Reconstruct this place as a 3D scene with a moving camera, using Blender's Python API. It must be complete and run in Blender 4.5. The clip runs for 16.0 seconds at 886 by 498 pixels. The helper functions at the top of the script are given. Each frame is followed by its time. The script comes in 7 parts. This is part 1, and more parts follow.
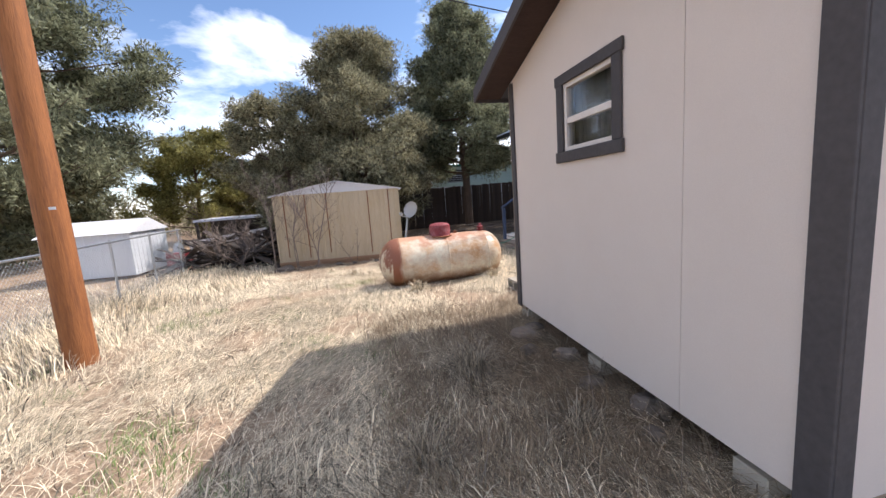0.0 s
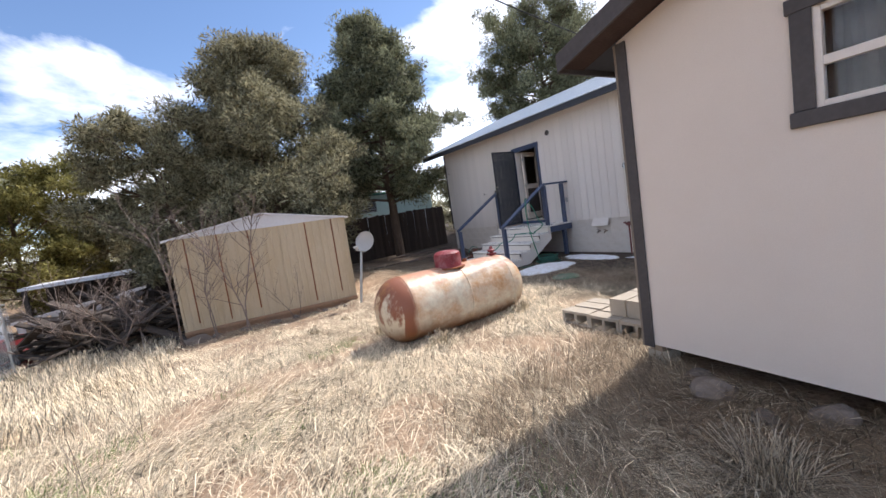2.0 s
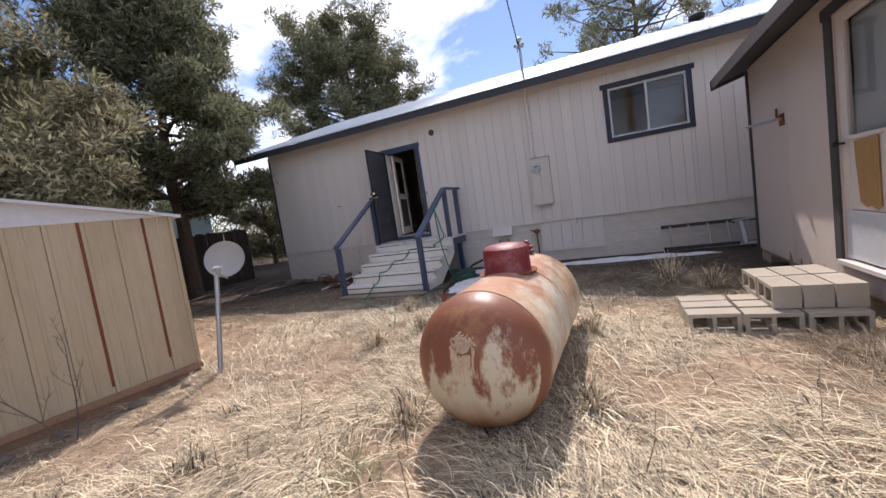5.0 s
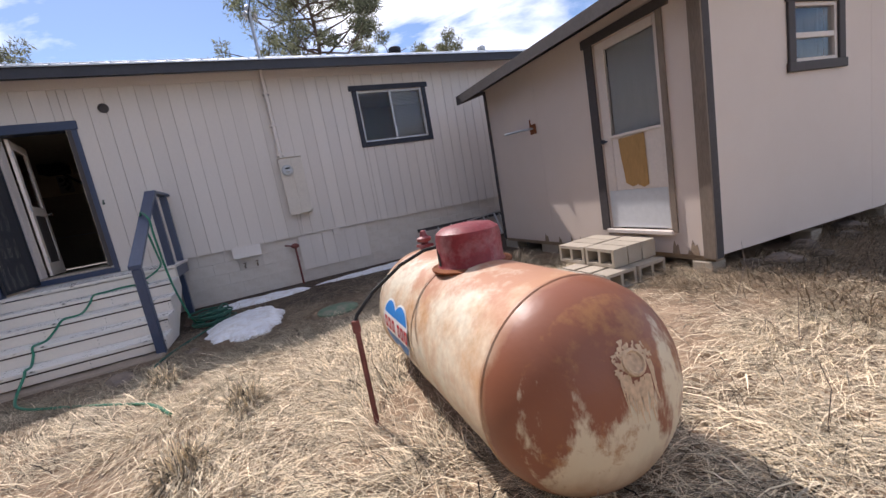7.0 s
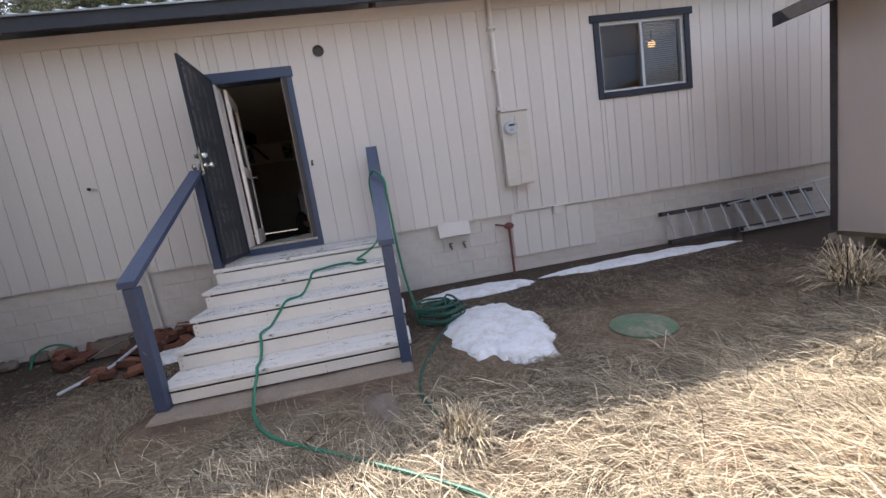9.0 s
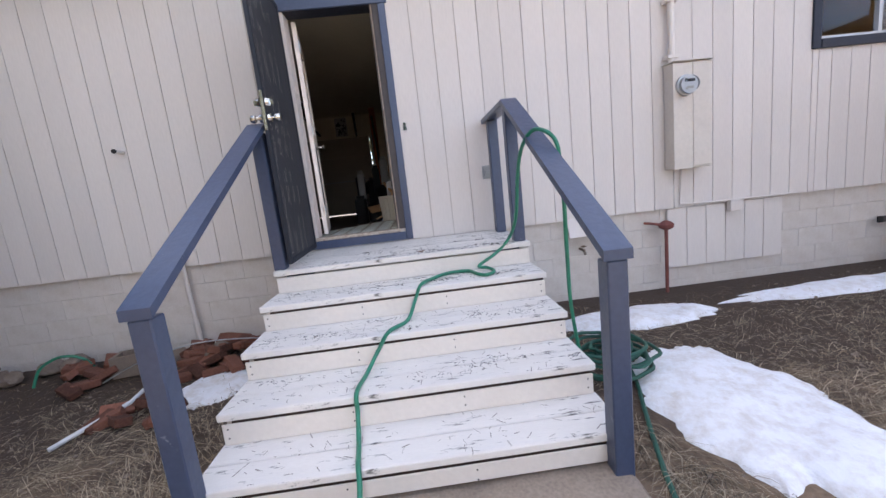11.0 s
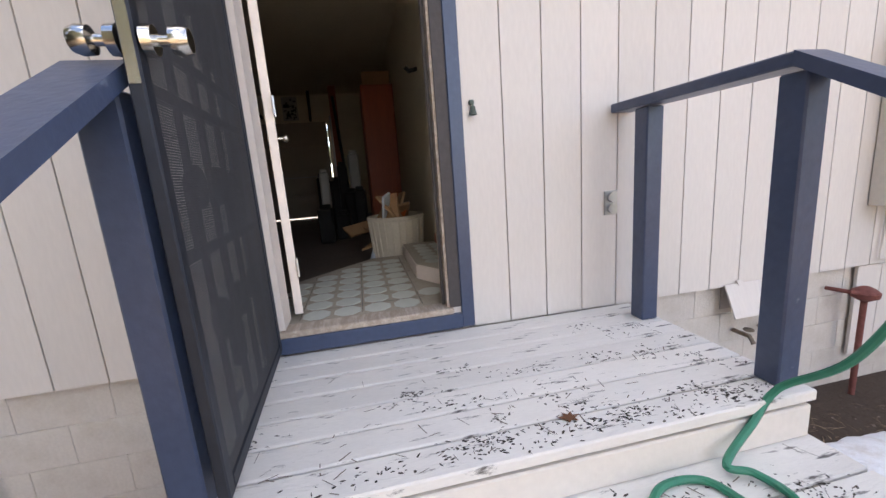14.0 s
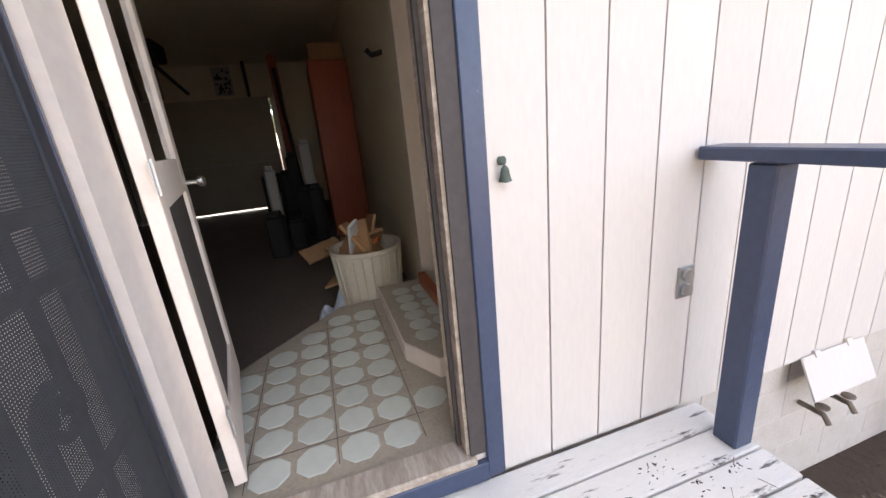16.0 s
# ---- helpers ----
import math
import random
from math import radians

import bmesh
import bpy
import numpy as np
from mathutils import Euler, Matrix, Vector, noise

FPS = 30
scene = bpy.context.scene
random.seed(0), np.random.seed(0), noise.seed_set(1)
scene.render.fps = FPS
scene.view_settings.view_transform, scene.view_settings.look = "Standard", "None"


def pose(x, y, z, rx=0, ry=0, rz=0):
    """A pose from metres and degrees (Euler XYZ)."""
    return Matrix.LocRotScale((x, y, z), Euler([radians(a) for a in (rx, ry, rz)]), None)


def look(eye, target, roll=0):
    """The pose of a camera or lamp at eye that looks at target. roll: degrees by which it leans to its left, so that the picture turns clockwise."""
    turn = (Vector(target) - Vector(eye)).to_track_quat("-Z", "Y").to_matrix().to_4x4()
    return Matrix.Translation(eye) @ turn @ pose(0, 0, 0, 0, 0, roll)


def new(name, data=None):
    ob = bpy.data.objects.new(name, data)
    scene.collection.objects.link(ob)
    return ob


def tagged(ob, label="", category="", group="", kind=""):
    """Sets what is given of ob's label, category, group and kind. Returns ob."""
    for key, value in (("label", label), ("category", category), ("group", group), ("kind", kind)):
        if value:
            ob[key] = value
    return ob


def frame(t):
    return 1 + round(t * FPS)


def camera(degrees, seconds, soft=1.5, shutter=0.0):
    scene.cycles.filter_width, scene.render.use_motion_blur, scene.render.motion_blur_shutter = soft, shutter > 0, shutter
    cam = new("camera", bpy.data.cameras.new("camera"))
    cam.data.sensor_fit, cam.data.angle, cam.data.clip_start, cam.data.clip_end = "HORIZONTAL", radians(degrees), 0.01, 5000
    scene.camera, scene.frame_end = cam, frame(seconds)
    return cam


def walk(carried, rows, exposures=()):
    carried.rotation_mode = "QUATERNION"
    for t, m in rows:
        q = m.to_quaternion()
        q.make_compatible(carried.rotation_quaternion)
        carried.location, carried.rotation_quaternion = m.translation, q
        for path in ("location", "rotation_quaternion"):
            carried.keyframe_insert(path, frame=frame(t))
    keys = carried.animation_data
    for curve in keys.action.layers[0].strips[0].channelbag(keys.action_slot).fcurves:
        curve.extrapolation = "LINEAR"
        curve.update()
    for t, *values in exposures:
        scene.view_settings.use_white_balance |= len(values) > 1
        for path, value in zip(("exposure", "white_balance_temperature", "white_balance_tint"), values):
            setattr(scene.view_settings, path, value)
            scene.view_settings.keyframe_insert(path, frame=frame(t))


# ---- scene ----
cam = camera(97.5, 16.0)
METRES, EYE, TILT, LEAN, TURN = 16.5, 1.5, 0.0, 0.0, -14.6
ROWS = [
    (0.0, 0.0, 0.0, 0.0, -0.59, -8.19, 4.12),
    (0.5, -0.0265, 0.0239, 0.0014, -7.6, -7.56, 6.65),
    (1.0, -0.0557, 0.0514, 0.0004, -12.88, -6.97, 7.92),
    (1.5, -0.0789, 0.0822, 0.0034, -15.06, -6.01, 8.27),
    (2.0, -0.1027, 0.1191, 0.0003, -17.54, -5.4, 8.42),
    (2.5, -0.1187, 0.1548, -0.0014, -19.25, -4.58, 8.15),
    (3.0, -0.1382, 0.1963, -0.0032, -23.61, -4.55, 6.99),
    (5.5, -0.1846, 0.3789, -0.0164, -64.76, -5.6, 9.08),
    (6.0, -0.1779, 0.4144, -0.0175, -79.3, -6.36, 9.36),
    (6.5, -0.1632, 0.4424, -0.018, -90.6, -7.55, 9.96),
    (7.0, -0.1389, 0.4735, -0.0193, -99.84, -9.03, 10.0),
    (7.5, -0.1114, 0.5015, -0.0179, -96.76, -7.3, 9.22),
    (8.0, -0.0845, 0.5328, -0.017, -91.87, -5.92, 9.07),
    (8.5, -0.0576, 0.5611, -0.0165, -86.55, -6.26, 8.58),
    (9.0, -0.0323, 0.5902, -0.0158, -84.29, -8.48, 8.56),
    (9.5, -0.0113, 0.6088, -0.0166, -83.47, -9.54, 8.81),
    (10.0, 0.0133, 0.6281, -0.0156, -80.97, -8.65, 8.72),
    (12.5, 0.1026, 0.6959, -0.0127, -77.27, -11.08, 2.6),
    (13.0, 0.1299, 0.7041, -0.0071, -74.65, -10.55, 2.33),
    (13.5, 0.1445, 0.7145, -0.0053, -77.26, -10.78, 2.64),
    (14.0, 0.1597, 0.7285, 0.0047, -87.6, -11.12, 4.22),
    (14.5, 0.1721, 0.7319, 0.008, -91.91, -12.22, 3.95),
    (15.0, 0.1858, 0.7364, 0.0172, -90.02, -13.56, 4.47),
    (15.5, 0.1967, 0.7419, 0.024, -91.95, -14.69, 6.22),
    (16.0, 0.2099, 0.7382, 0.0304, -93.75, -17.17, 5.43),
]
# the clip's camera opens up as it nears the shaded porch
EXPOSURES = [(0.0, 0.52, 6450, 15), (3.0, 0.43, 6450, 15), (5.5, 0.16, 6600, 19), (8.0, 0.33, 6600, 19), (9.0, 0.68, 6600, 15), (10.0, 1.12, 6600, 16), (12.5, 1.52, 6750, 17), (13.5, 1.56, 7000, 16), (14.5, 1.84, 7300, 16), (15.0, 2.0, 7300, 16), (16.0, 2.18, 7300, 16)]
walk(cam, [(t, pose(0, 0, EYE, TILT, LEAN, TURN) @ pose(METRES * x, METRES * y, METRES * z, 90 + pitch, roll, yaw)) for t, x, y, z, yaw, pitch, roll in ROWS], EXPOSURES)

# ---- light ----
SUN_TO = Vector((0.82, 0.18, 1.0)).normalized()
world = bpy.data.worlds.new("world")
scene.world = world
world.use_nodes = True
wn, wl = world.node_tree.nodes, world.node_tree.links
wn.clear()
sky = wn.new("ShaderNodeTexSky")
sky.sky_type, sky.sun_disc = "NISHITA", False
sky.sun_elevation, sky.sun_rotation = math.asin(SUN_TO.z), math.atan2(SUN_TO.x, SUN_TO.y)
sky.altitude, sky.air_density, sky.dust_density = 1800, 1.0, 0.6
coord, cloudmap, cloud = wn.new("ShaderNodeTexCoord"), wn.new("ShaderNodeMapping"), wn.new("ShaderNodeTexNoise")
cloudmap.inputs["Scale"].default_value = (1.3, 1.3, 3.2)
cloudmap.inputs["Location"].default_value = (0.9, 0.65, 0.1)
cloud.inputs["Scale"].default_value, cloud.inputs["Detail"].default_value = 1.9, 7
cloud.inputs["Roughness"].default_value, cloud.inputs["Distortion"].default_value = 0.55, 0.35
ramp = wn.new("ShaderNodeValToRGB")
ramp.color_ramp.elements[0].position, ramp.color_ramp.elements[1].position = 0.465, 0.66
mixc = wn.new("ShaderNodeMix")
mixc.data_type = "RGBA"
mixc.inputs[7].default_value = (11.0, 11.3, 11.8, 1)
bg, wout = wn.new("ShaderNodeBackground"), wn.new("ShaderNodeOutputWorld")
bg.inputs["Strength"].default_value = 0.15
wl.new(coord.outputs["Generated"], cloudmap.inputs["Vector"])
wl.new(cloudmap.outputs["Vector"], cloud.inputs["Vector"])
wl.new(cloud.outputs["Fac"], ramp.inputs["Fac"])
wl.new(ramp.outputs["Color"], mixc.inputs[0])
sat = wn.new("ShaderNodeHueSaturation")
sat.inputs["Saturation"].default_value = 1.06
wl.new(sky.outputs["Color"], sat.inputs["Color"])
wl.new(sat.outputs["Color"], mixc.inputs[6])
wl.new(mixc.outputs[2], bg.inputs["Color"])
wl.new(bg.outputs["Background"], wout.inputs["Surface"])
sun = new("sun", bpy.data.lights.new("sun", "SUN"))
sun.data.energy, sun.data.angle, sun.data.color = 4.2, radians(0.53), (1.0, 0.96, 0.90)
sun.matrix_world = look(SUN_TO * 60, (0, 0, 0))
# added fill lamp in the open back doorway, on top of the sky's daylight
door_light = new("door_daylight", bpy.data.lights.new("door_daylight", "AREA"))
door_light.data.shape, door_light.data.size, door_light.data.size_y = "RECTANGLE", 0.74, 2.0
door_light.data.energy, door_light.data.color = 0.5, (1.0, 0.97, 0.93)
door_light.matrix_world = look((7.60, 10.98, 1.96), (9.60, 11.10, 1.86))


# ---- materials ----
def mat(name, colour, rough=0.8, metal=0.0, vary=0.15, grain=40.0, big=1.5, bump=0.15, island=0.0, piece=0.0, second=None, amount=0.5,
        stretch=(1, 1, 1), spec=0.35, edge=0.08, scale2=None, dist=0.01):
    """A principled material: grain and large stains shift the value, a second colour shows in patches."""
    m = bpy.data.materials.new(name)
    m.use_nodes = True
    n, l = m.node_tree.nodes, m.node_tree.links
    b = n["Principled BSDF"]
    b.inputs["Roughness"].default_value, b.inputs["Metallic"].default_value = rough, metal
    b.inputs["Specular IOR Level"].default_value = spec
    tc, mp = n.new("ShaderNodeTexCoord"), n.new("ShaderNodeMapping")
    mp.inputs["Scale"].default_value = stretch
    l.new(tc.outputs["Object"], mp.inputs["Vector"])
    fine, large = n.new("ShaderNodeTexNoise"), n.new("ShaderNodeTexNoise")
    fine.inputs["Scale"].default_value, fine.inputs["Detail"].default_value = grain, 5
    large.inputs["Scale"].default_value, large.inputs["Detail"].default_value = big, 6
    large.inputs["Roughness"].default_value = 0.65
    for t in (fine, large):
        l.new(mp.outputs["Vector"], t.inputs["Vector"])
    base = n.new("ShaderNodeRGB")
    base.outputs[0].default_value = (*colour, 1)
    out = base.outputs[0]
    if second:
        patch, r2, mx = n.new("ShaderNodeTexNoise"), n.new("ShaderNodeValToRGB"), n.new("ShaderNodeMix")
        patch.inputs["Scale"].default_value, patch.inputs["Detail"].default_value = scale2 or big * 2, 8
        patch.inputs["Roughness"].default_value = 0.7
        l.new(mp.outputs["Vector"], patch.inputs["Vector"])
        e = r2.color_ramp.elements
        e[0].position, e[1].position = 1 - amount - edge, 1 - amount + edge
        l.new(patch.outputs["Fac"], r2.inputs["Fac"])
        mx.data_type = "RGBA"
        l.new(r2.outputs["Color"], mx.inputs[0])
        l.new(out, mx.inputs[6])
        mx.inputs[7].default_value = (*second, 1)
        out = mx.outputs[2]
    add = n.new("ShaderNodeMath")
    l.new(fine.outputs["Fac"], add.inputs[0])
    l.new(large.outputs["Fac"], add.inputs[1])
    value = add.outputs[0]
    for k, node, socket in ((island, "ShaderNodeNewGeometry", "Random Per Island"), (piece, "ShaderNodeObjectInfo", "Random")):
        if k:
            g, mul = n.new(node), n.new("ShaderNodeMath")
            mul.operation = "MULTIPLY_ADD"
            mul.inputs[1].default_value = k / max(vary, 1e-3)
            l.new(g.outputs[socket], mul.inputs[0])
            l.new(value, mul.inputs[2])
            off = n.new("ShaderNodeMath")
            off.operation, off.inputs[1].default_value = "SUBTRACT", 0.5 * k / max(vary, 1e-3)
            l.new(mul.outputs[0], off.inputs[0])
            value = off.outputs[0]
    mr = n.new("ShaderNodeMapRange")
    mr.inputs["From Min"].default_value, mr.inputs["From Max"].default_value = 0.6, 1.4
    mr.inputs["To Min"].default_value, mr.inputs["To Max"].default_value = 1 - vary, 1 + vary
    mr.clamp = False
    l.new(value, mr.inputs["Value"])
    hsv = n.new("ShaderNodeHueSaturation")
    l.new(mr.outputs[0], hsv.inputs["Value"])
    l.new(out, hsv.inputs["Color"])
    l.new(hsv.outputs["Color"], b.inputs["Base Color"])
    if bump:
        bp = n.new("ShaderNodeBump")
        bp.inputs["Strength"].default_value, bp.inputs["Distance"].default_value = bump, dist
        l.new(add.outputs[0], bp.inputs["Height"])
        l.new(bp.outputs["Normal"], b.inputs["Normal"])
    return m


def glass(name, colour=(0.9, 0.93, 0.95), rough=0.02):
    m = bpy.data.materials.new(name)
    m.use_nodes = True
    b = m.node_tree.nodes["Principled BSDF"]
    b.inputs["Base Color"].default_value, b.inputs["Roughness"].default_value = (*colour, 1), rough
    b.inputs["Transmission Weight"].default_value, b.inputs["IOR"].default_value = 1.0, 1.3
    return m


def glow(name, colour, strength):
    m = bpy.data.materials.new(name)
    m.use_nodes = True
    b = m.node_tree.nodes["Principled BSDF"]
    b.inputs["Emission Color"].default_value, b.inputs["Emission Strength"].default_value = (*colour, 1), strength
    return m


M_SIDING = mat("siding_paint", (0.72, 0.67, 0.63), 0.75, vary=0.05, grain=60, big=0.8, bump=0.12, piece=0.03, stretch=(1, 1, 0.25), dist=0.004)
M_ANNEX = mat("annex_paint", (0.72, 0.62, 0.55), 0.85, vary=0.05, grain=160, big=0.7, bump=0.3, dist=0.003, second=(0.67, 0.57, 0.50), amount=0.45, edge=0.2)
M_PEEL = mat("bare_panel_edge", (0.33, 0.25, 0.18), 0.95, vary=0.3, grain=50, big=6, bump=0.5)
M_GROOVE = mat("siding_back", (0.50, 0.45, 0.41), 0.9, vary=0.1)
M_CMU = mat("painted_block", (0.66, 0.61, 0.56), 0.9, vary=0.08, grain=70, big=2.5, bump=0.35, piece=0.015, second=(0.52, 0.46, 0.40), amount=0.32, edge=0.2)
M_MORTAR = mat("painted_mortar", (0.65, 0.60, 0.55), 0.95, vary=0.1)
M_TRIM = mat("dark_grey_trim", (0.075, 0.066, 0.066), 0.7, vary=0.2, grain=30, big=2, bump=0.2)
M_NAVY = mat("slate_blue_paint", (0.052, 0.074, 0.135), 0.34, vary=0.15, grain=35, big=2.5, bump=0.15, stretch=(1, 1, 1), spec=0.5, second=(0.24, 0.27, 0.34), amount=0.31, edge=0.03, scale2=7)
M_WHITEBOARD = mat("worn_white_boards", (0.78, 0.75, 0.71), 0.7, vary=0.06, grain=30, big=2, bump=0.3, piece=0.04, second=(0.15, 0.14, 0.13), amount=0.37, edge=0.035,
                   stretch=(7, 1.2, 3), scale2=3.4)
M_WHITERISER = mat("white_riser_paint", (0.76, 0.71, 0.65), 0.7, vary=0.06, grain=30, big=2, bump=0.2, piece=0.03, second=(0.2, 0.17, 0.15), amount=0.22, edge=0.03, scale2=6)
M_WINTRIM = mat("dark_navy_trim", (0.03, 0.034, 0.05), 0.55, vary=0.2, grain=35, big=2.5, bump=0.15)
M_ROOF = mat("galvanised_roof", (0.62, 0.66, 0.70), 0.35, metal=0.7, vary=0.1, grain=20, big=0.8, bump=0.05)
M_ROOFDARK = mat("dark_fascia", (0.055, 0.06, 0.075), 0.6, vary=0.15, grain=20, big=2, bump=0.1)
M_OLDTRIM = mat("weathered_grey_trim", (0.24, 0.19, 0.15), 0.9, vary=0.25, grain=25, big=3, bump=0.3, stretch=(4, 4, 0.6))
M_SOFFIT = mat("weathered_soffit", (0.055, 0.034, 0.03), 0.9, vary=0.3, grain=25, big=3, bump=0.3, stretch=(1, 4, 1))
M_SHEDWALL = mat("cream_sheet_metal", (0.54, 0.44, 0.305), 0.55, metal=0.0, vary=0.07, grain=25, big=1.2, bump=0.05, second=(0.43, 0.33, 0.20), amount=0.4, edge=0.2, stretch=(1, 1, 0.3))
M_RUST = mat("rust", (0.22, 0.075, 0.03), 0.9, vary=0.4, grain=60, big=5, bump=0.4)
M_SHEDROOF = mat("shed_roof_white", (0.66, 0.66, 0.68), 0.5, vary=0.08, grain=20, big=2, bump=0.05, second=(0.4, 0.34, 0.3), amount=0.3, edge=0.15)
M_SHEDBASE = mat("weathered_shed_base", (0.34, 0.21, 0.13), 0.95, vary=0.25, grain=30, big=2, bump=0.4)
M_LID = mat("faded_red_lid", (0.22, 0.03, 0.035), 0.5, vary=0.2, grain=40, big=5, bump=0.1, second=(0.34, 0.16, 0.16), amount=0.4, edge=0.12, scale2=6)
M_BLOCK = mat("concrete_block", (0.46, 0.40, 0.32), 0.95, vary=0.12, grain=120, big=5, bump=0.6, piece=0.06)
M_CONC = mat("concrete", (0.31, 0.25, 0.20), 0.95, vary=0.3, grain=60, big=3, bump=0.4)
M_EARTH = mat("dry_earth", (0.40, 0.285, 0.19), 1.0, vary=0.32, grain=28, big=1.2, bump=1.0, second=(0.17, 0.115, 0.075), amount=0.46, edge=0.12, dist=0.03)
M_STRAW = mat("dry_grass", (0.60, 0.505, 0.36), 0.75, vary=0.26, grain=3, big=0.5, bump=0, island=0.8, spec=0.3)
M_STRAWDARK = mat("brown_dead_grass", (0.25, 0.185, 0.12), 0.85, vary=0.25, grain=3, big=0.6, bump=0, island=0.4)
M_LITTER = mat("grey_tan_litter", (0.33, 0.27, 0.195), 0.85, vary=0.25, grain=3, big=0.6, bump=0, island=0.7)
M_GREENGRASS = mat("new_green_grass", (0.17, 0.23, 0.07), 0.7, vary=0.2, grain=3, big=0.6, bump=0, island=0.3)
M_SNOW = mat("old_snow", (0.86, 0.88, 0.92), 0.6, vary=0.04, grain=30, big=4, bump=0.6, dist=0.02, second=(0.62, 0.58, 0.54), amount=0.4, edge=0.15, scale2=9)
M_HOSE = mat("green_hose", (0.02, 0.20, 0.12), 0.4, vary=0.15, grain=30, big=6, bump=0.05, spec=0.5)
M_HOSEOLD = mat("aged_green_hose", (0.022, 0.095, 0.07), 0.55, vary=0.25, grain=30, big=6, bump=0.05, spec=0.4)
M_METAL = mat("galvanised_steel", (0.45, 0.46, 0.47), 0.4, metal=0.9, vary=0.12, grain=40, big=4, bump=0.05)
M_CHROME = mat("brushed_nickel", (0.66, 0.64, 0.60), 0.18, metal=1.0, vary=0.05, grain=60, big=6, bump=0.02)
M_BLACKIRON = mat("black_security_steel", (0.020, 0.024, 0.034), 0.5, vary=0.2, grain=40, big=4, bump=0.08)
M_MESH = mat("black_screen_mesh", (0.055, 0.058, 0.066), 0.6, vary=0.2, grain=40, big=4, bump=0.0)
M_REDIRON = mat("rusty_red_pipe", (0.20, 0.07, 0.06), 0.75, vary=0.3, grain=50, big=8, bump=0.3)
M_OLDWHITE = mat("chipped_white_paint", (0.74, 0.66, 0.60), 0.65, vary=0.08, grain=30, big=3, bump=0.15, second=(0.36, 0.28, 0.22), amount=0.24, edge=0.04, scale2=7)
M_PLY = mat("bare_plywood", (0.42, 0.25, 0.10), 0.85, vary=0.18, grain=14, big=3, bump=0.15, stretch=(6, 6, 1))
M_BARK = mat("tree_bark", (0.13, 0.09, 0.065), 0.95, vary=0.35, grain=14, big=3, bump=0.8, stretch=(2, 2, 0.5), dist=0.04)
M_TWIG = mat("bare_twigs", (0.20, 0.155, 0.13), 0.9, vary=0.3, grain=14, big=3, bump=0.1, island=0.3)
M_PINE = mat("pine_needles", (0.215, 0.222, 0.135), 0.7, vary=0.3, grain=2, big=0.4, bump=0, island=0.55, spec=0.25)
M_JUNIPER = mat("juniper_foliage", (0.27, 0.25, 0.155), 0.75, vary=0.3, grain=2, big=0.4, bump=0, island=0.55, spec=0.2)
M_YELLOWJUNIPER = mat("yellow_juniper_foliage", (0.25, 0.23, 0.08), 0.75, vary=0.3, grain=2, big=0.4, bump=0, island=0.5, spec=0.2)
M_POLE = mat("treated_pole", (0.30, 0.115, 0.04), 0.8, vary=0.3, grain=18, big=2, bump=0.5, stretch=(6, 6, 0.5), second=(0.16, 0.06, 0.025), amount=0.4, edge=0.12, scale2=2.5)
M_FENCEWOOD = mat("dark_fence_boards", (0.055, 0.038, 0.030), 0.9, vary=0.3, grain=14, big=2, bump=0.4, piece=0.2, stretch=(5, 5, 0.6))
M_WHITEMETAL = mat("white_sheet_metal", (0.62, 0.64, 0.66), 0.55, vary=0.08, grain=20, big=1.2, bump=0.05)
M_DARKJUNK = mat("weathered_scrap_wood", (0.075, 0.06, 0.05), 0.95, vary=0.4, grain=14, big=2, bump=0.4, piece=0.3)
M_BRICK = mat("old_red_brick", (0.16, 0.068, 0.046), 0.95, vary=0.25, grain=50, big=6, bump=0.5, piece=0.4)
M_STONE = mat("field_stone", (0.20, 0.16, 0.13), 0.95, vary=0.25, grain=30, big=5, bump=0.6, piece=0.15)
M_LIDGREEN = mat("green_lid", (0.13, 0.20, 0.13), 0.7, vary=0.15, grain=30, big=4, bump=0.1, second=(0.28, 0.24, 0.19), amount=0.46, edge=0.1)
M_BLUEDECAL = mat("blue_decal", (0.02, 0.22, 0.62), 0.4, vary=0.08, bump=0.02)
M_WHITEDECAL = mat("white_decal", (0.78, 0.78, 0.78), 0.4, vary=0.05, bump=0.02)
M_REDDECAL = mat("red_decal", (0.55, 0.03, 0.05), 0.4, vary=0.08, bump=0.02)
M_GLASS = glass("window_glass")
M_TAP = mat("dull_brass", (0.24, 0.19, 0.15), 0.6, metal=0.4, vary=0.3, grain=50, big=8, bump=0.2)
M_VERDIGRIS = mat("verdigris", (0.10, 0.13, 0.11), 0.7, vary=0.3, grain=50, big=9, bump=0.2)
M_ALU = mat("dull_aluminium", (0.50, 0.50, 0.49), 0.5, metal=0.5, vary=0.1, grain=40, big=4, bump=0.05)
M_SLAT = mat("blind_slat", (0.48, 0.46, 0.44), 0.6, vary=0.05, bump=0.02)
M_BLIND = mat("dusty_blind", (0.42, 0.40, 0.38), 0.6, vary=0.08, bump=0.05)
M_DARKCURTAIN = mat("dark_curtain", (0.13, 0.12, 0.11), 0.9, vary=0.3, grain=30, big=6, bump=0.2)
M_CURTAIN = mat("grey_curtain", (0.50, 0.49, 0.46), 0.9, vary=0.12, grain=30, big=3, bump=0.2, stretch=(3, 3, 0.4))
M_PLASTER = mat("cream_plaster", (0.74, 0.67, 0.53), 0.9, vary=0.07, grain=40, big=1.2, bump=0.15)
M_GARAGEFLOOR = mat("oiled_garage_floor", (0.15, 0.125, 0.11), 0.7, vary=0.25, grain=30, big=1.2, bump=0.15)
M_GARAGEDOOR = mat("garage_door_panel", (0.42, 0.37, 0.30), 0.8, vary=0.1, bump=0.1)
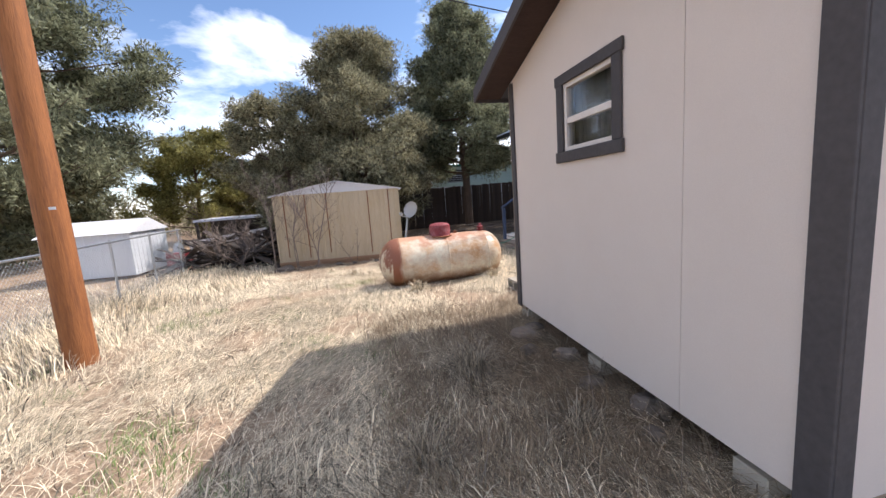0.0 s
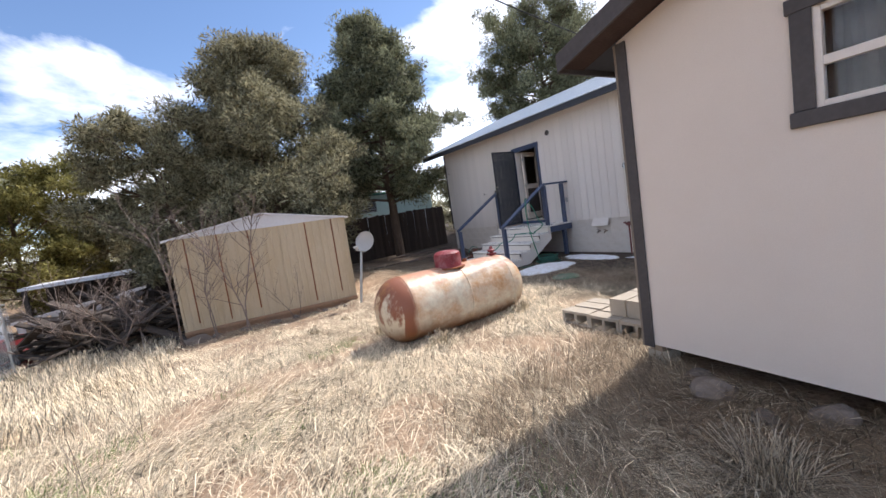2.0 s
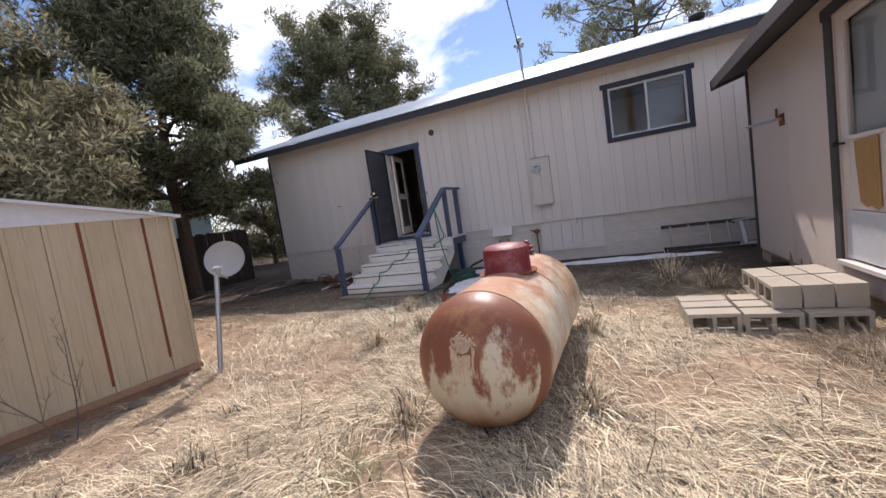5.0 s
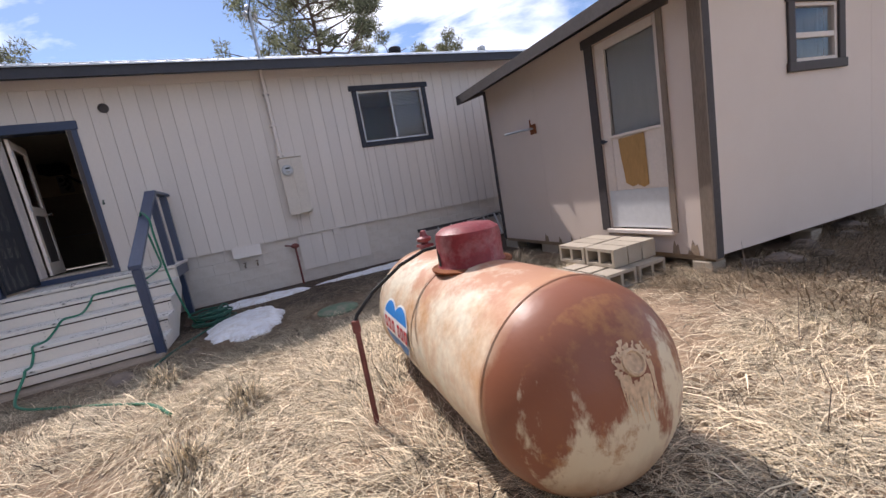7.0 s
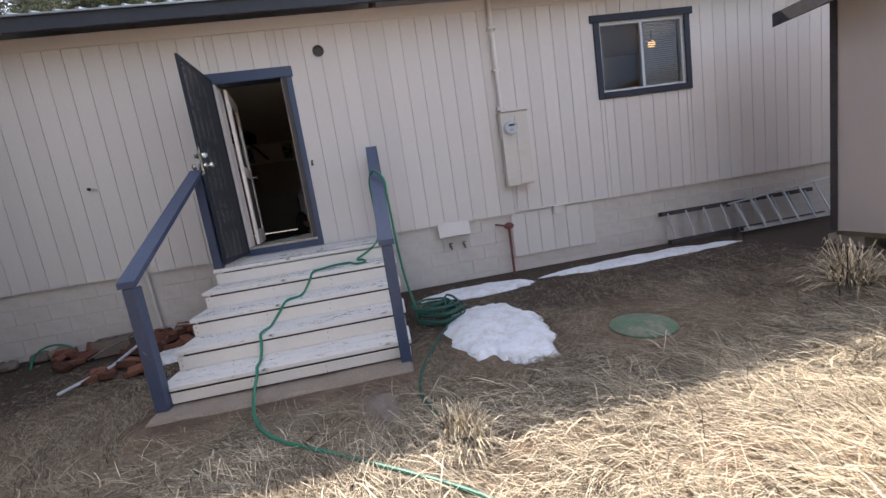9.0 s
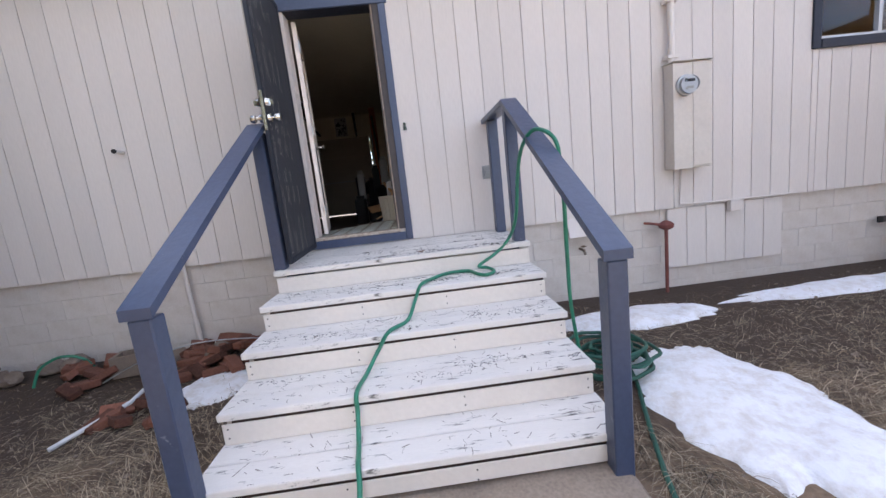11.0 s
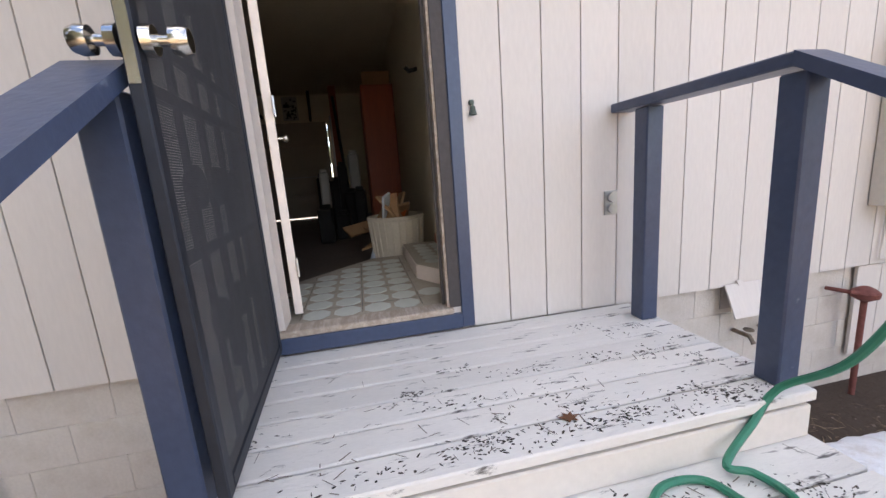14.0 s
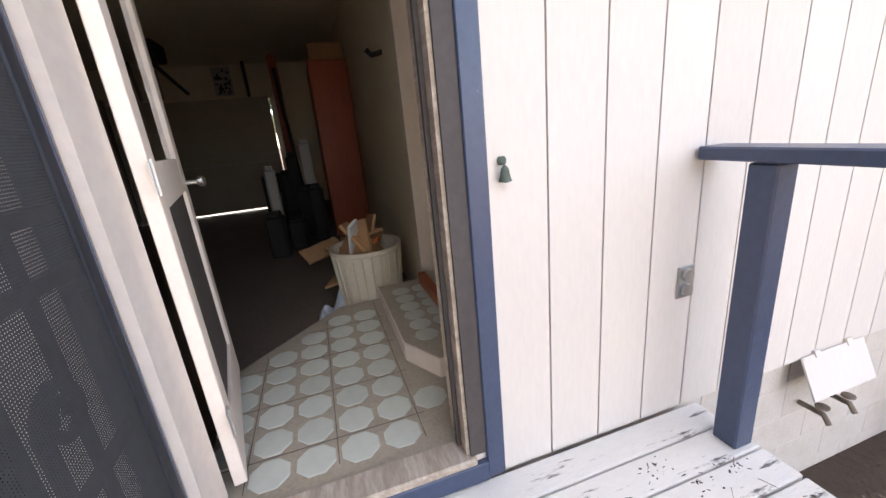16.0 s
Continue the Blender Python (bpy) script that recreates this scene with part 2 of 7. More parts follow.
M_TILE = mat("pale_blue_tile", (0.50, 0.53, 0.49), 0.35, vary=0.06, grain=20, big=3, bump=0.05, island=0.06, piece=0.06)
M_GROUT = mat("grey_brown_vinyl_ground", (0.36, 0.32, 0.26), 0.6, vary=0.2, grain=60, big=5, bump=0.1)
M_CABINET = mat("orange_brown_wood", (0.33, 0.075, 0.028), 0.5, vary=0.15, grain=14, big=2, bump=0.1, stretch=(5, 5, 0.6))
M_BIN = mat("cream_woven_basket", (0.60, 0.55, 0.45), 0.6, vary=0.1, bump=0.1)
M_CARD = mat("brown_cardboard", (0.36, 0.21, 0.11), 0.9, vary=0.12, bump=0.1, piece=0.15)
M_ORANGE = mat("orange_box", (0.62, 0.16, 0.05), 0.7, vary=0.1, bump=0.05)
M_RAG = mat("pale_blue_cloth", (0.48, 0.56, 0.66), 0.95, vary=0.1, bump=0.3)
M_BLACK = mat("matt_black", (0.02, 0.02, 0.02), 0.7, vary=0.2, bump=0.05)
M_THRESH = mat("worn_threshold_wood", (0.42, 0.34, 0.27), 0.8, vary=0.15, grain=16, big=3, bump=0.3, stretch=(1, 5, 5), second=(0.56, 0.49, 0.42), amount=0.45, edge=0.1)
M_LEAF = mat("dead_leaf", (0.16, 0.07, 0.035), 0.85, vary=0.2, bump=0.1)
M_GREENROOF = mat("green_trailer_roof", (0.05, 0.14, 0.10), 0.6, vary=0.15, bump=0.05)
M_MINT = mat("mint_siding", (0.45, 0.58, 0.52), 0.6, vary=0.08, bump=0.05)
M_METERBOX = mat("cream_enamel_box", (0.66, 0.61, 0.55), 0.5, vary=0.08, grain=30, big=3, bump=0.06)
M_OLDBLOCK = mat("dirty_concrete_block", (0.20, 0.16, 0.13), 0.95, vary=0.25, grain=90, big=5, bump=0.6)
M_DIRTCRUMB = mat("damp_dark_dirt", (0.055, 0.048, 0.04), 0.95, vary=0.3, grain=60, big=6, bump=0.2, island=0.4)
M_LAMPGLOW = glow("lamp_glow", (1.0, 0.55, 0.18), 1.6)


def leafy(m, share=0.35):
    """Let some daylight through thin needles and scales."""
    n, l = m.node_tree.nodes, m.node_tree.links
    b, out = n["Principled BSDF"], n["Material Output"]
    tr, mx = n.new("ShaderNodeBsdfTranslucent"), n.new("ShaderNodeMixShader")
    l.new(b.inputs["Base Color"].links[0].from_socket, tr.inputs["Color"])
    mx.inputs[0].default_value = share
    l.new(b.outputs[0], mx.inputs[1])
    l.new(tr.outputs[0], mx.inputs[2])
    l.new(mx.outputs[0], out.inputs["Surface"])


for leaf in (M_PINE, M_JUNIPER, M_YELLOWJUNIPER):
    leafy(leaf)


def damp_and_shade_earth(m):
    """Melt-water damp plus painted shade along the house: colour darker and smoother there, with a ragged edge."""
    n, l = m.node_tree.nodes, m.node_tree.links
    b = n["Principled BSDF"]
    src = b.inputs["Base Color"].links[0].from_socket
    tc, sep, wob, a, r, x = (n.new(k) for k in ("ShaderNodeTexCoord", "ShaderNodeSeparateXYZ", "ShaderNodeTexNoise", "ShaderNodeMath", "ShaderNodeMapRange", "ShaderNodeMix"))
    l.new(tc.outputs["Object"], sep.inputs[0])
    l.new(tc.outputs["Object"], wob.inputs["Vector"])
    wob.inputs["Scale"].default_value, wob.inputs["Detail"].default_value = 0.9, 8
    a.operation, a.inputs[1].default_value = "MULTIPLY_ADD", 3.0
    l.new(wob.outputs["Fac"], a.inputs[0])
    l.new(sep.outputs["X"], a.inputs[2])
    r.inputs["From Min"].default_value, r.inputs["From Max"].default_value = 5.4, 7.2
    l.new(a.outputs[0], r.inputs["Value"])
    x.data_type = "RGBA"
    l.new(r.outputs[0], x.inputs[0])
    l.new(src, x.inputs[6])
    x.inputs[7].default_value = (0.075, 0.054, 0.041, 1)
    l.new(x.outputs[2], b.inputs["Base Color"])


damp_and_shade_earth(M_EARTH)


# ---- builders ----
def box(bm, x0, x1, y0, y1, z0, z1, bevel=0.0, m=None):
    g = bmesh.ops.create_cube(bm, size=1)
    vs = g["verts"]
    bmesh.ops.scale(bm, verts=vs, vec=(abs(x1 - x0), abs(y1 - y0), abs(z1 - z0)))
    bmesh.ops.translate(bm, verts=vs, vec=((x0 + x1) / 2, (y0 + y1) / 2, (z0 + z1) / 2))
    if bevel:
        es = list({e for v in vs for e in v.link_edges})
        r = bmesh.ops.bevel(bm, geom=es, offset=bevel, segments=1, affect="EDGES")
        vs = list({v for v in r["verts"]} | {v for v in vs if v.is_valid})
    if m is not None:
        bmesh.ops.transform(bm, matrix=m, verts=vs)
    return vs


def tube(bm, pts, r0, r1=None, n=8, caps=True):
    """A round tube along points, tapering from r0 to r1."""
    r1 = r0 if r1 is None else r1
    pts = [Vector(p) for p in pts]
    rings, up = [], Vector((0.31, 0.17, 0.93))
    for i, p in enumerate(pts):
        d = (pts[min(i + 1, len(pts) - 1)] - pts[max(i - 1, 0)]).normalized()
        a = d.cross(up)
        if a.length < 0.05:
            a = d.cross(Vector((1, 0, 0)))
        a.normalize()
        b = d.cross(a)
        r = r0 + (r1 - r0) * i / max(1, len(pts) - 1)
        rings.append([bm.verts.new(p + r * (math.cos(2 * math.pi * k / n) * a + math.sin(2 * math.pi * k / n) * b)) for k in range(n)])
    for u, v in zip(rings, rings[1:]):
        for k in range(n):
            bm.faces.new((u[k], u[(k + 1) % n], v[(k + 1) % n], v[k]))
    if caps:
        bm.faces.new(rings[0][::-1])
        bm.faces.new(rings[-1])
    return rings


def lathe(bm, profile, n=32, m=None):
    """A turned shape round z from (radius, z) pairs."""
    rings = [[bm.verts.new((r * math.cos(2 * math.pi * k / n), r * math.sin(2 * math.pi * k / n), z)) for k in range(n)] for r, z in profile]
    for u, v in zip(rings, rings[1:]):
        for k in range(n):
            bm.faces.new((u[k], u[(k + 1) % n], v[(k + 1) % n], v[k]))
    bm.faces.new(rings[0][::-1])
    bm.faces.new(rings[-1])
    vs = [v for r in rings for v in r]
    if m is not None:
        bmesh.ops.transform(bm, matrix=m, verts=vs)
    return vs


def prism(bm, poly, axis, a, b):
    """A polygon in the two other axes, drawn out along axis from a to b."""
    def at(p, c):
        return {"x": (c, p[0], p[1]), "y": (p[0], c, p[1]), "z": (p[0], p[1], c)}[axis]
    u, v = [bm.verts.new(at(p, a)) for p in poly], [bm.verts.new(at(p, b)) for p in poly]
    k = len(poly)
    for i in range(k):
        bm.faces.new((u[i], u[(i + 1) % k], v[(i + 1) % k], v[i]))
    bm.faces.new(u[::-1])
    bm.faces.new(v)
    return u + v


def mesh_of(name, bm, material, smooth=False):
    bmesh.ops.recalc_face_normals(bm, faces=bm.faces[:])
    me = bpy.data.meshes.new(name)
    bm.to_mesh(me)
    bm.free()
    me.materials.append(material)
    if smooth:
        for p in me.polygons:
            p.use_smooth = True
        me.set_sharp_from_angle(angle=radians(40))
    return me


def part(name, bm, material, parent=None, label="", smooth=False):
    ob = new(name, mesh_of(name, bm, material, smooth))
    ob.parent = parent
    if label:
        tagged(ob, label)
    return ob


def thing(name, label, category, group="", kind="", m=None):
    ob = new(name)
    if m is not None:
        ob.matrix_world = m
    return tagged(ob, label, category, group, kind)


def boxes(name, material, parent, *spans, bevel=0.0, label="", m=None):
    bm = bmesh.new()
    for s in spans:
        box(bm, *s, bevel=bevel, m=m)
    return part(name, bm, material, parent, label)


def solo(name, bm, material, label, category, group="", kind="", smooth=False):
    return tagged(part(name, bm, material, None, "", smooth), label, category, group, kind)


def quick(name, verts, faces, material, parent=None):
    me = bpy.data.meshes.new(name)
    me.from_pydata(verts, [], faces)
    me.materials.append(material)
    ob = new(name, me)
    ob.parent = parent
    return ob


def ss(x):
    x = min(1.0, max(0.0, x))
    return x * x * (3 - 2 * x)


def ground_z(x, y):
    z = -0.12 - 0.17 * ss((y - 7) / 4) * ss((3.2 - x) / 2.5)
    far = max(0.0, math.hypot(x - 3, y - 8) - 14)
    near = 1 - ss((far - 4) / 20)
    z += 0.05 * noise.noise(Vector((x * 0.45, y * 0.45, 3.1))) * near * ss((5.2 - x) / 1.5)
    z += 0.022 * noise.noise(Vector((x * 1.9, y * 1.9, 7.7))) * near * ss((5.4 - x) / 1.0)
    return z


# ---- ground ----
def build_ground():
    xs = sorted({*(-400, -200, -100, -60, -40), *(-30 + 2 * i for i in range(11)), *(-10 + 0.22 * i for i in range(78)), *(7.6, 9, 11, 13, 16, 20, 25, 30, 40, 60, 100, 200, 400)})
    ys = sorted({*(-400, -200, -100, -60, -40, -30, -20, -12, -8, -5), *(-3 + 0.22 * i for i in range(87)), *(17, 19, 21, 24, 28, 34, 42, 60, 100, 200, 400)})
    verts = [(x, y, ground_z(x, y)) for y in ys for x in xs]
    w = len(xs)
    faces = [(j * w + i, j * w + i + 1, (j + 1) * w + i + 1, (j + 1) * w + i) for j in range(len(ys) - 1) for i in range(w - 1)]
    ob = quick("ground", verts, faces, M_EARTH)
    for p in ob.data.polygons:
        p.use_smooth = True
    tagged(ob, "dry brown earth yard with matted straw", "ground", kind="structure")


build_ground()

# ---- main house ----
FX = 7.48            # face of the siding
SILL = 0.78          # foot of the siding
TOP = 3.66
Y0, Y1 = 0.6, 15.4   # ends of the long wall
DOOR = (10.555, 11.42, 0.86, 3.02)    # clear opening of the back door
WIN = (4.74, 6.10, 2.30, 3.27)
house = thing("house", "long single-storey house with cream grooved siding and metal roof", "house")


def wall_with_holes(name, x0, x1, y0, y1, z0, z1, holes, material, parent, label=""):
    """A wall along y with through openings (y0, y1, z0, z1)."""
    bm = bmesh.new()
    cuts = sorted({y0, y1, *(h[0] for h in holes), *(h[1] for h in holes)})
    for a, b in zip(cuts, cuts[1:]):
        mids = [h for h in holes if h[0] < (a + b) / 2 < h[1]]
        if not mids:
            box(bm, x0, x1, a, b, z0, z1)
        for h in mids:
            if h[2] > z0:
                box(bm, x0, x1, a, b, z0, h[2])
            if h[3] < z1:
                box(bm, x0, x1, a, b, h[3], z1)
    return part(name, bm, material, parent, label)


wall_back = wall_with_holes("wall_back", FX + 0.014, FX + 0.16, Y0, Y1, SILL - 0.02, TOP, [DOOR, WIN], M_GROOVE, house, "grooved plywood siding wall painted cream")
# siding boards, one between each pair of grooves
GRV = 0.214
board_cache = {}


def board(y, z0, z1, w):
    key = (round(z1 - z0, 3), round(w, 3))
    if key not in board_cache:
        bm = bmesh.new()
        h, e = z1 - z0, 0.0036
        box(bm, 0, 0.016, e, w - e, 0, h)
        board_cache[key] = mesh_of("plank", bm, M_SIDING)
    ob = new("plank", board_cache[key])
    ob.location = (FX, y, z0)
    ob.parent = wall_back


y = 10.236 - GRV * 47
k = 0
while y < Y1 - 0.01:
    a, b = max(y, Y0), min(y + GRV, Y1)
    if b - a > 0.03:
        spans = [(a, b)]
        for h in (DOOR, WIN):
            spans = [s for u, v in spans for s in ((u, min(v, h[0])), (max(u, h[0]), min(v, h[1])), (max(u, h[1]), v)) if s[1] - s[0] > 0.012]
        for u, v in spans:
            hole = next((h for h in (DOOR, WIN) if h[0] - 1e-6 <= u and v <= h[1] + 1e-6), None)
            if hole is None:
                board(u, SILL - 0.02, TOP, v - u)
            else:
                if hole[2] > SILL + 0.05:
                    board(u, SILL - 0.02, hole[2], v - u)
                board(u, hole[3], TOP, v - u)
    y += GRV
# closing walls of the house
for ya, yb in ((Y1 - 0.14, Y1), (Y0, Y0 + 0.14)):
    boxes("wall_end", M_SIDING, house, (FX + 0.16, 15.9, ya, yb, -0.3, TOP + 0.02), label="cream end wall")
boxes("corner_board", M_TRIM, house, (FX - 0.02, FX + 0.09, Y1 - 0.02, Y1 + 0.03, SILL, TOP), label="dark corner trim")
# gables
for ya, yb in ((Y1 - 0.14, Y1), (Y0, Y0 + 0.14)):
    bm = bmesh.new()
    prism(bm, [(FX + 0.16, TOP + 0.02), (15.9, TOP + 0.02), (11.7, TOP + 1.62)], "y", ya, yb)
    part("gable", bm, M_SIDING, house, "cream gable")


# foundation of painted blocks
found = boxes("foundation_wall", M_MORTAR, house, (FX + 0.067, FX + 0.2, Y0, Y1, -0.45, SILL - 0.02), label="painted block foundation, stained by damp")
cmu_cache = {}
row = 0
z = SILL - 0.02 - 0.20
while z > -0.4:
    y = Y0 - (0.2 if row % 2 else 0.0)
    while y < Y1:
        a, b = max(y, Y0), min(y + 0.4, Y1)
        key = round(b - a, 3)
        if key > 0.06:
            if key not in cmu_cache:
                bm = bmesh.new()
                box(bm, 0, 0.02, 0.0008, key - 0.0008, 0.0008, 0.1992, bevel=0.0025)
                cmu_cache[key] = mesh_of("block", bm, M_CMU)
            ob = new("block", cmu_cache[key])
            ob.location, ob.parent = (FX + 0.05, a, z), found
        y += 0.4
    z -= 0.2
    row += 1

# roof: two metal slopes with ribs, dark fascia and soffit
EX, EZ, SLOPE = 7.02, 3.62, 0.36
RY0, RY1 = 0.2, 16.3
RIDGE = 11.7


def roof_z(x):
    return EZ + 0.15 + SLOPE * (min(x, 2 * RIDGE - x) - EX)


bm = bmesh.new()
prism(bm, [(EX - 0.03, roof_z(EX - 0.03)), (RIDGE, roof_z(RIDGE)), (16.4, roof_z(16.4)), (16.4, roof_z(16.4) - 0.02), (RIDGE, roof_z(RIDGE) - 0.02), (EX - 0.03, roof_z(EX - 0.03) - 0.02)], "y", RY0, RY1)
roof = part("roof", bm, M_ROOF, house, "pale galvanised corrugated metal roof")
bm = bmesh.new()
L = RIDGE - EX
prism(bm, [(-0.03, -0.03 * SLOPE), (L, L * SLOPE), (L, L * SLOPE + 0.022), (-0.03, 0.022 - 0.03 * SLOPE)], "y", -0.014, 0.014)
ribm = mesh_of("rib", bm, M_ROOF)
for i in range(int((RY1 - RY0) / 0.229)):
    ob = new("rib", ribm)
    ob.location, ob.parent = (EX, RY0 + 0.1 + 0.229 * i, roof_z(EX) - 0.001), roof
bm = bmesh.new()
box(bm, EX, EX + 0.035, RY0, RY1, EZ - 0.02, EZ + 0.125)
part("fascia", bm, M_ROOFDARK, house, "dark blue-grey fascia board")
bm = bmesh.new()
for ya in (RY0, RY1 - 0.035):
    prism(bm, [(EX + 0.036, EZ - 0.02), (EX + 0.036, roof_z(EX + 0.036) - 0.025), (RIDGE, roof_z(RIDGE) - 0.025), (RIDGE, roof_z(RIDGE) - 0.16)], "y", ya, ya + 0.035)
part("barge_board", bm, M_ROOFDARK, house, "dark barge board")
bm = bmesh.new()
prism(bm, [(EX + 0.036, EZ + 0.02), (EX + 0.036, EZ + 0.05), (FX + 0.02, EZ + 0.05 + SLOPE * 0.46), (FX + 0.02, EZ + 0.02 + SLOPE * 0.46)], "y", RY0 + 0.036, RY1 - 0.036)
part("soffit", bm, M_SIDING, house, "cream painted soffit")
boxes("frieze_board", M_SIDING, house, (FX - 0.02, FX - 0.003, Y0, Y1, TOP - 0.085, TOP + 0.06), label="narrow board under the eave")


# back window with dark frame, sliding pane and blind
def build_back_window():
    y0, y1, z0, z1 = WIN
    w = thing("window_1", "two-pane sliding window with dark trim and dusty blinds", "window", kind="structure")
    boxes("trim", M_WINTRIM, w, (FX - 0.025, FX - 0.002, y0 - 0.09, y0, z0 - 0.09, z1 + 0.002), (FX - 0.025, FX - 0.002, y1, y1 + 0.09, z0 - 0.09, z1 + 0.002), bevel=0.004)
    boxes("head_trim", M_WINTRIM, w, (FX - 0.03, FX - 0.002, y0 - 0.14, y1 + 0.14, z1 + 0.003, z1 + 0.10), bevel=0.004)
    boxes("sill", M_WINTRIM, w, (FX - 0.03, FX - 0.002, y0 + 0.001, y1 - 0.001, z0 - 0.09, z0), bevel=0.004)
    f, d = 0.035, FX + 0.05
    boxes("window_frame", M_WHITEMETAL, w, (d - 0.03, d + 0.03, y0, y0 + f, z0, z1), (d - 0.03, d + 0.03, y1 - f, y1, z0, z1), (d - 0.03, d + 0.03, y0 + f, y1 - f, z0, z0 + f),
          (d - 0.03, d + 0.03, y0 + f, y1 - f, z1 - f, z1), (d - 0.032, d + 0.02, (y0 + y1) / 2 - 0.02, (y0 + y1) / 2 + 0.02, z0 + f, z1 - f), label="pale metal frame")
    for a, b, x in ((y0 + f, (y0 + y1) / 2 - 0.02, d), ((y0 + y1) / 2 + 0.02, y1 - f, d + 0.012)):
        p = boxes("pane", M_GLASS, w, (x, x + 0.004, a, b, z0 + f, z1 - f))
        p.visible_shadow = False
    bl = thing("blind", "dusty horizontal slat blind behind the window", "blind")
    n = 30
    bm = bmesh.new()
    box(bm, 0, 0.03, 0, 0.60, 0, 0.002)
    slat = mesh_of("slat", bm, M_SLAT)
    for i in range(n):
        o = new("slat", slat)
        o.parent = bl
        o.matrix_local = pose(FX + 0.085, y0 + 0.05, z0 + 0.04 + i * (z1 - z0 - 0.08) / n, 0, -48, 0)
    box(bm := bmesh.new(), FX + 0.10, FX + 0.13, y0 + 0.03, y0 + 0.67, z1 - 0.06, z1 - 0.03)
    part("head_rail", bm, M_BLIND, bl)
    # dim room behind
    boxes("room_wall", M_PLASTER, house, (10.6, 10.7, 3.2, 9.6, 0.85, 3.9), (FX + 0.17, 10.6, 3.2, 3.3, 0.85, 3.9), (FX + 0.17, 10.6, 9.2, 9.3, 0.85, 3.9), (FX + 0.17, 10.6, 3.3, 9.2, 0.75, 0.85), (FX + 0.17, 10.6, 3.3, 9.2, 3.66, 3.70))
    lamp = thing("hanging_lamp", "lit amber globe lamp hanging inside the room", "lamp")
    bm = bmesh.new()
    bmesh.ops.create_uvsphere(bm, u_segments=16, v_segments=10, radius=0.07, matrix=Matrix.Translation((9.2, 3.95, 3.42)))
    part("globe", bm, M_LAMPGLOW, lamp, "glowing amber globe", True)
    tube(bm := bmesh.new(), [(9.2, 3.95, 3.48), (9.2, 3.95, 3.66)], 0.012)
    part("rod", bm, M_BLACK, lamp)


build_back_window()


# back door: trim, jambs, threshold, security door, inner door
def build_back_door():
    y0, y1, z0, z1 = DOOR
    d = thing("door_1", "open back doorway with slate-blue trim and worn threshold", "doorway", kind="structure")
    boxes("trim", M_NAVY, d, (FX - 0.022, FX - 0.002, y0 - 0.11, y0 - 0.042, 0.772, z1 - 0.03), (FX - 0.022, FX - 0.002, y1, y1 + 0.085, 0.772, z1 - 0.03), bevel=0.004)
    boxes("head_trim", M_NAVY, d, (FX - 0.026, FX - 0.002, y0 - 0.13, y1 + 0.13, z1 - 0.029, z1 + 0.10), bevel=0.004)
    boxes("stop_trim", M_TRIM, d, (FX - 0.014, FX - 0.002, y0 - 0.041, y0 + 0.018, 0.886, z1 - 0.031), label="weathered dark stop board")
    boxes("kick_board", M_NAVY, d, (FX - 0.03, FX - 0.001, y0 - 0.0415, y1 - 0.001, 0.772, 0.852), bevel=0.004)
    boxes("threshold", M_THRESH, d, (FX - 0.03, FX + 0.085, y0, y1, 0.853, 0.885), bevel=0.006, label="worn bare wooden threshold")
    jd = FX + 0.165
    boxes("jamb", M_THRESH, d, (FX + 0.0, jd, y0 - 0.0, y0 + 0.03, 0.886, z1), label="worn wooden jamb")
    boxes("jamb", M_OLDWHITE, d, (FX + 0.0, jd, y1 - 0.03, y1, 0.886, z1), label="chipped white jamb")
    boxes("jamb_head", M_WINTRIM, d, (FX + 0.0, jd, y0 + 0.03, y1 - 0.03, z1 - 0.03, z1))
    boxes("stop_strip", M_TRIM, d, (FX + 0.05, FX + 0.07, y0 + 0.031, y0 + 0.045, 0.886, z1 - 0.031))
    # security door, swung out flat along the rail
    s = thing("security_door", "black steel security screen door with scrollwork, swung open", "screen door", m=pose(FX - 0.035, y1 + 0.02, 0.80, 0, 0, 182.5))
    W, Hh, T = 0.92, 2.24, 0.03
    fr = 0.045
    boxes("door_frame", M_BLACKIRON, s, (0, fr, 0, T, 0, Hh), (W - fr, W, 0, T, 0, Hh), (fr, W - fr, 0, T, 0, fr), (fr, W - fr, 0, T, Hh - fr, Hh), bevel=0.004)
    bars = []
    for i in range(1, 5):
        x = fr + (W - 2 * fr) * i / 5
        bars.append((x - 0.013, x + 0.013, 0.004, 0.018, fr, Hh - fr))
    for b in bars:
        boxes("bar", M_BLACKIRON, s, b)
    for zz in (0.62, 1.0, 1.12, 1.72):
        boxes("cross_bar", M_BLACKIRON, s, (fr, W - fr, 0.003, 0.019, zz - 0.014, zz + 0.014))
    for cx, cz, flip in ((0.25, 0.78, 1), (0.46, 0.78, -1), (0.67, 0.78, 1), (0.25, 0.40, -1), (0.46, 0.4, 1), (0.67, 0.40, -1), (0.25, 1.35, 1), (0.46, 1.35, -1), (0.67, 1.35, 1), (0.36, 1.9, 1), (0.58, 1.9, -1)):
        pts = []
        for q in range(22):
            a = q / 21 * math.pi * 3.2
            r = 0.066 * (1 - 0.72 * q / 21)
            pts.append((cx + flip * r * math.cos(a), 0.011, cz + r * math.sin(a)))
        pts = [(cx + flip * 0.066, 0.011, cz - 0.17)] + pts
        tube(bm := bmesh.new(), pts, 0.013, 0.011, n=6)
        part("scroll", bm, M_BLACKIRON, s)
    # screen: fine wires
    verts, faces = [], []
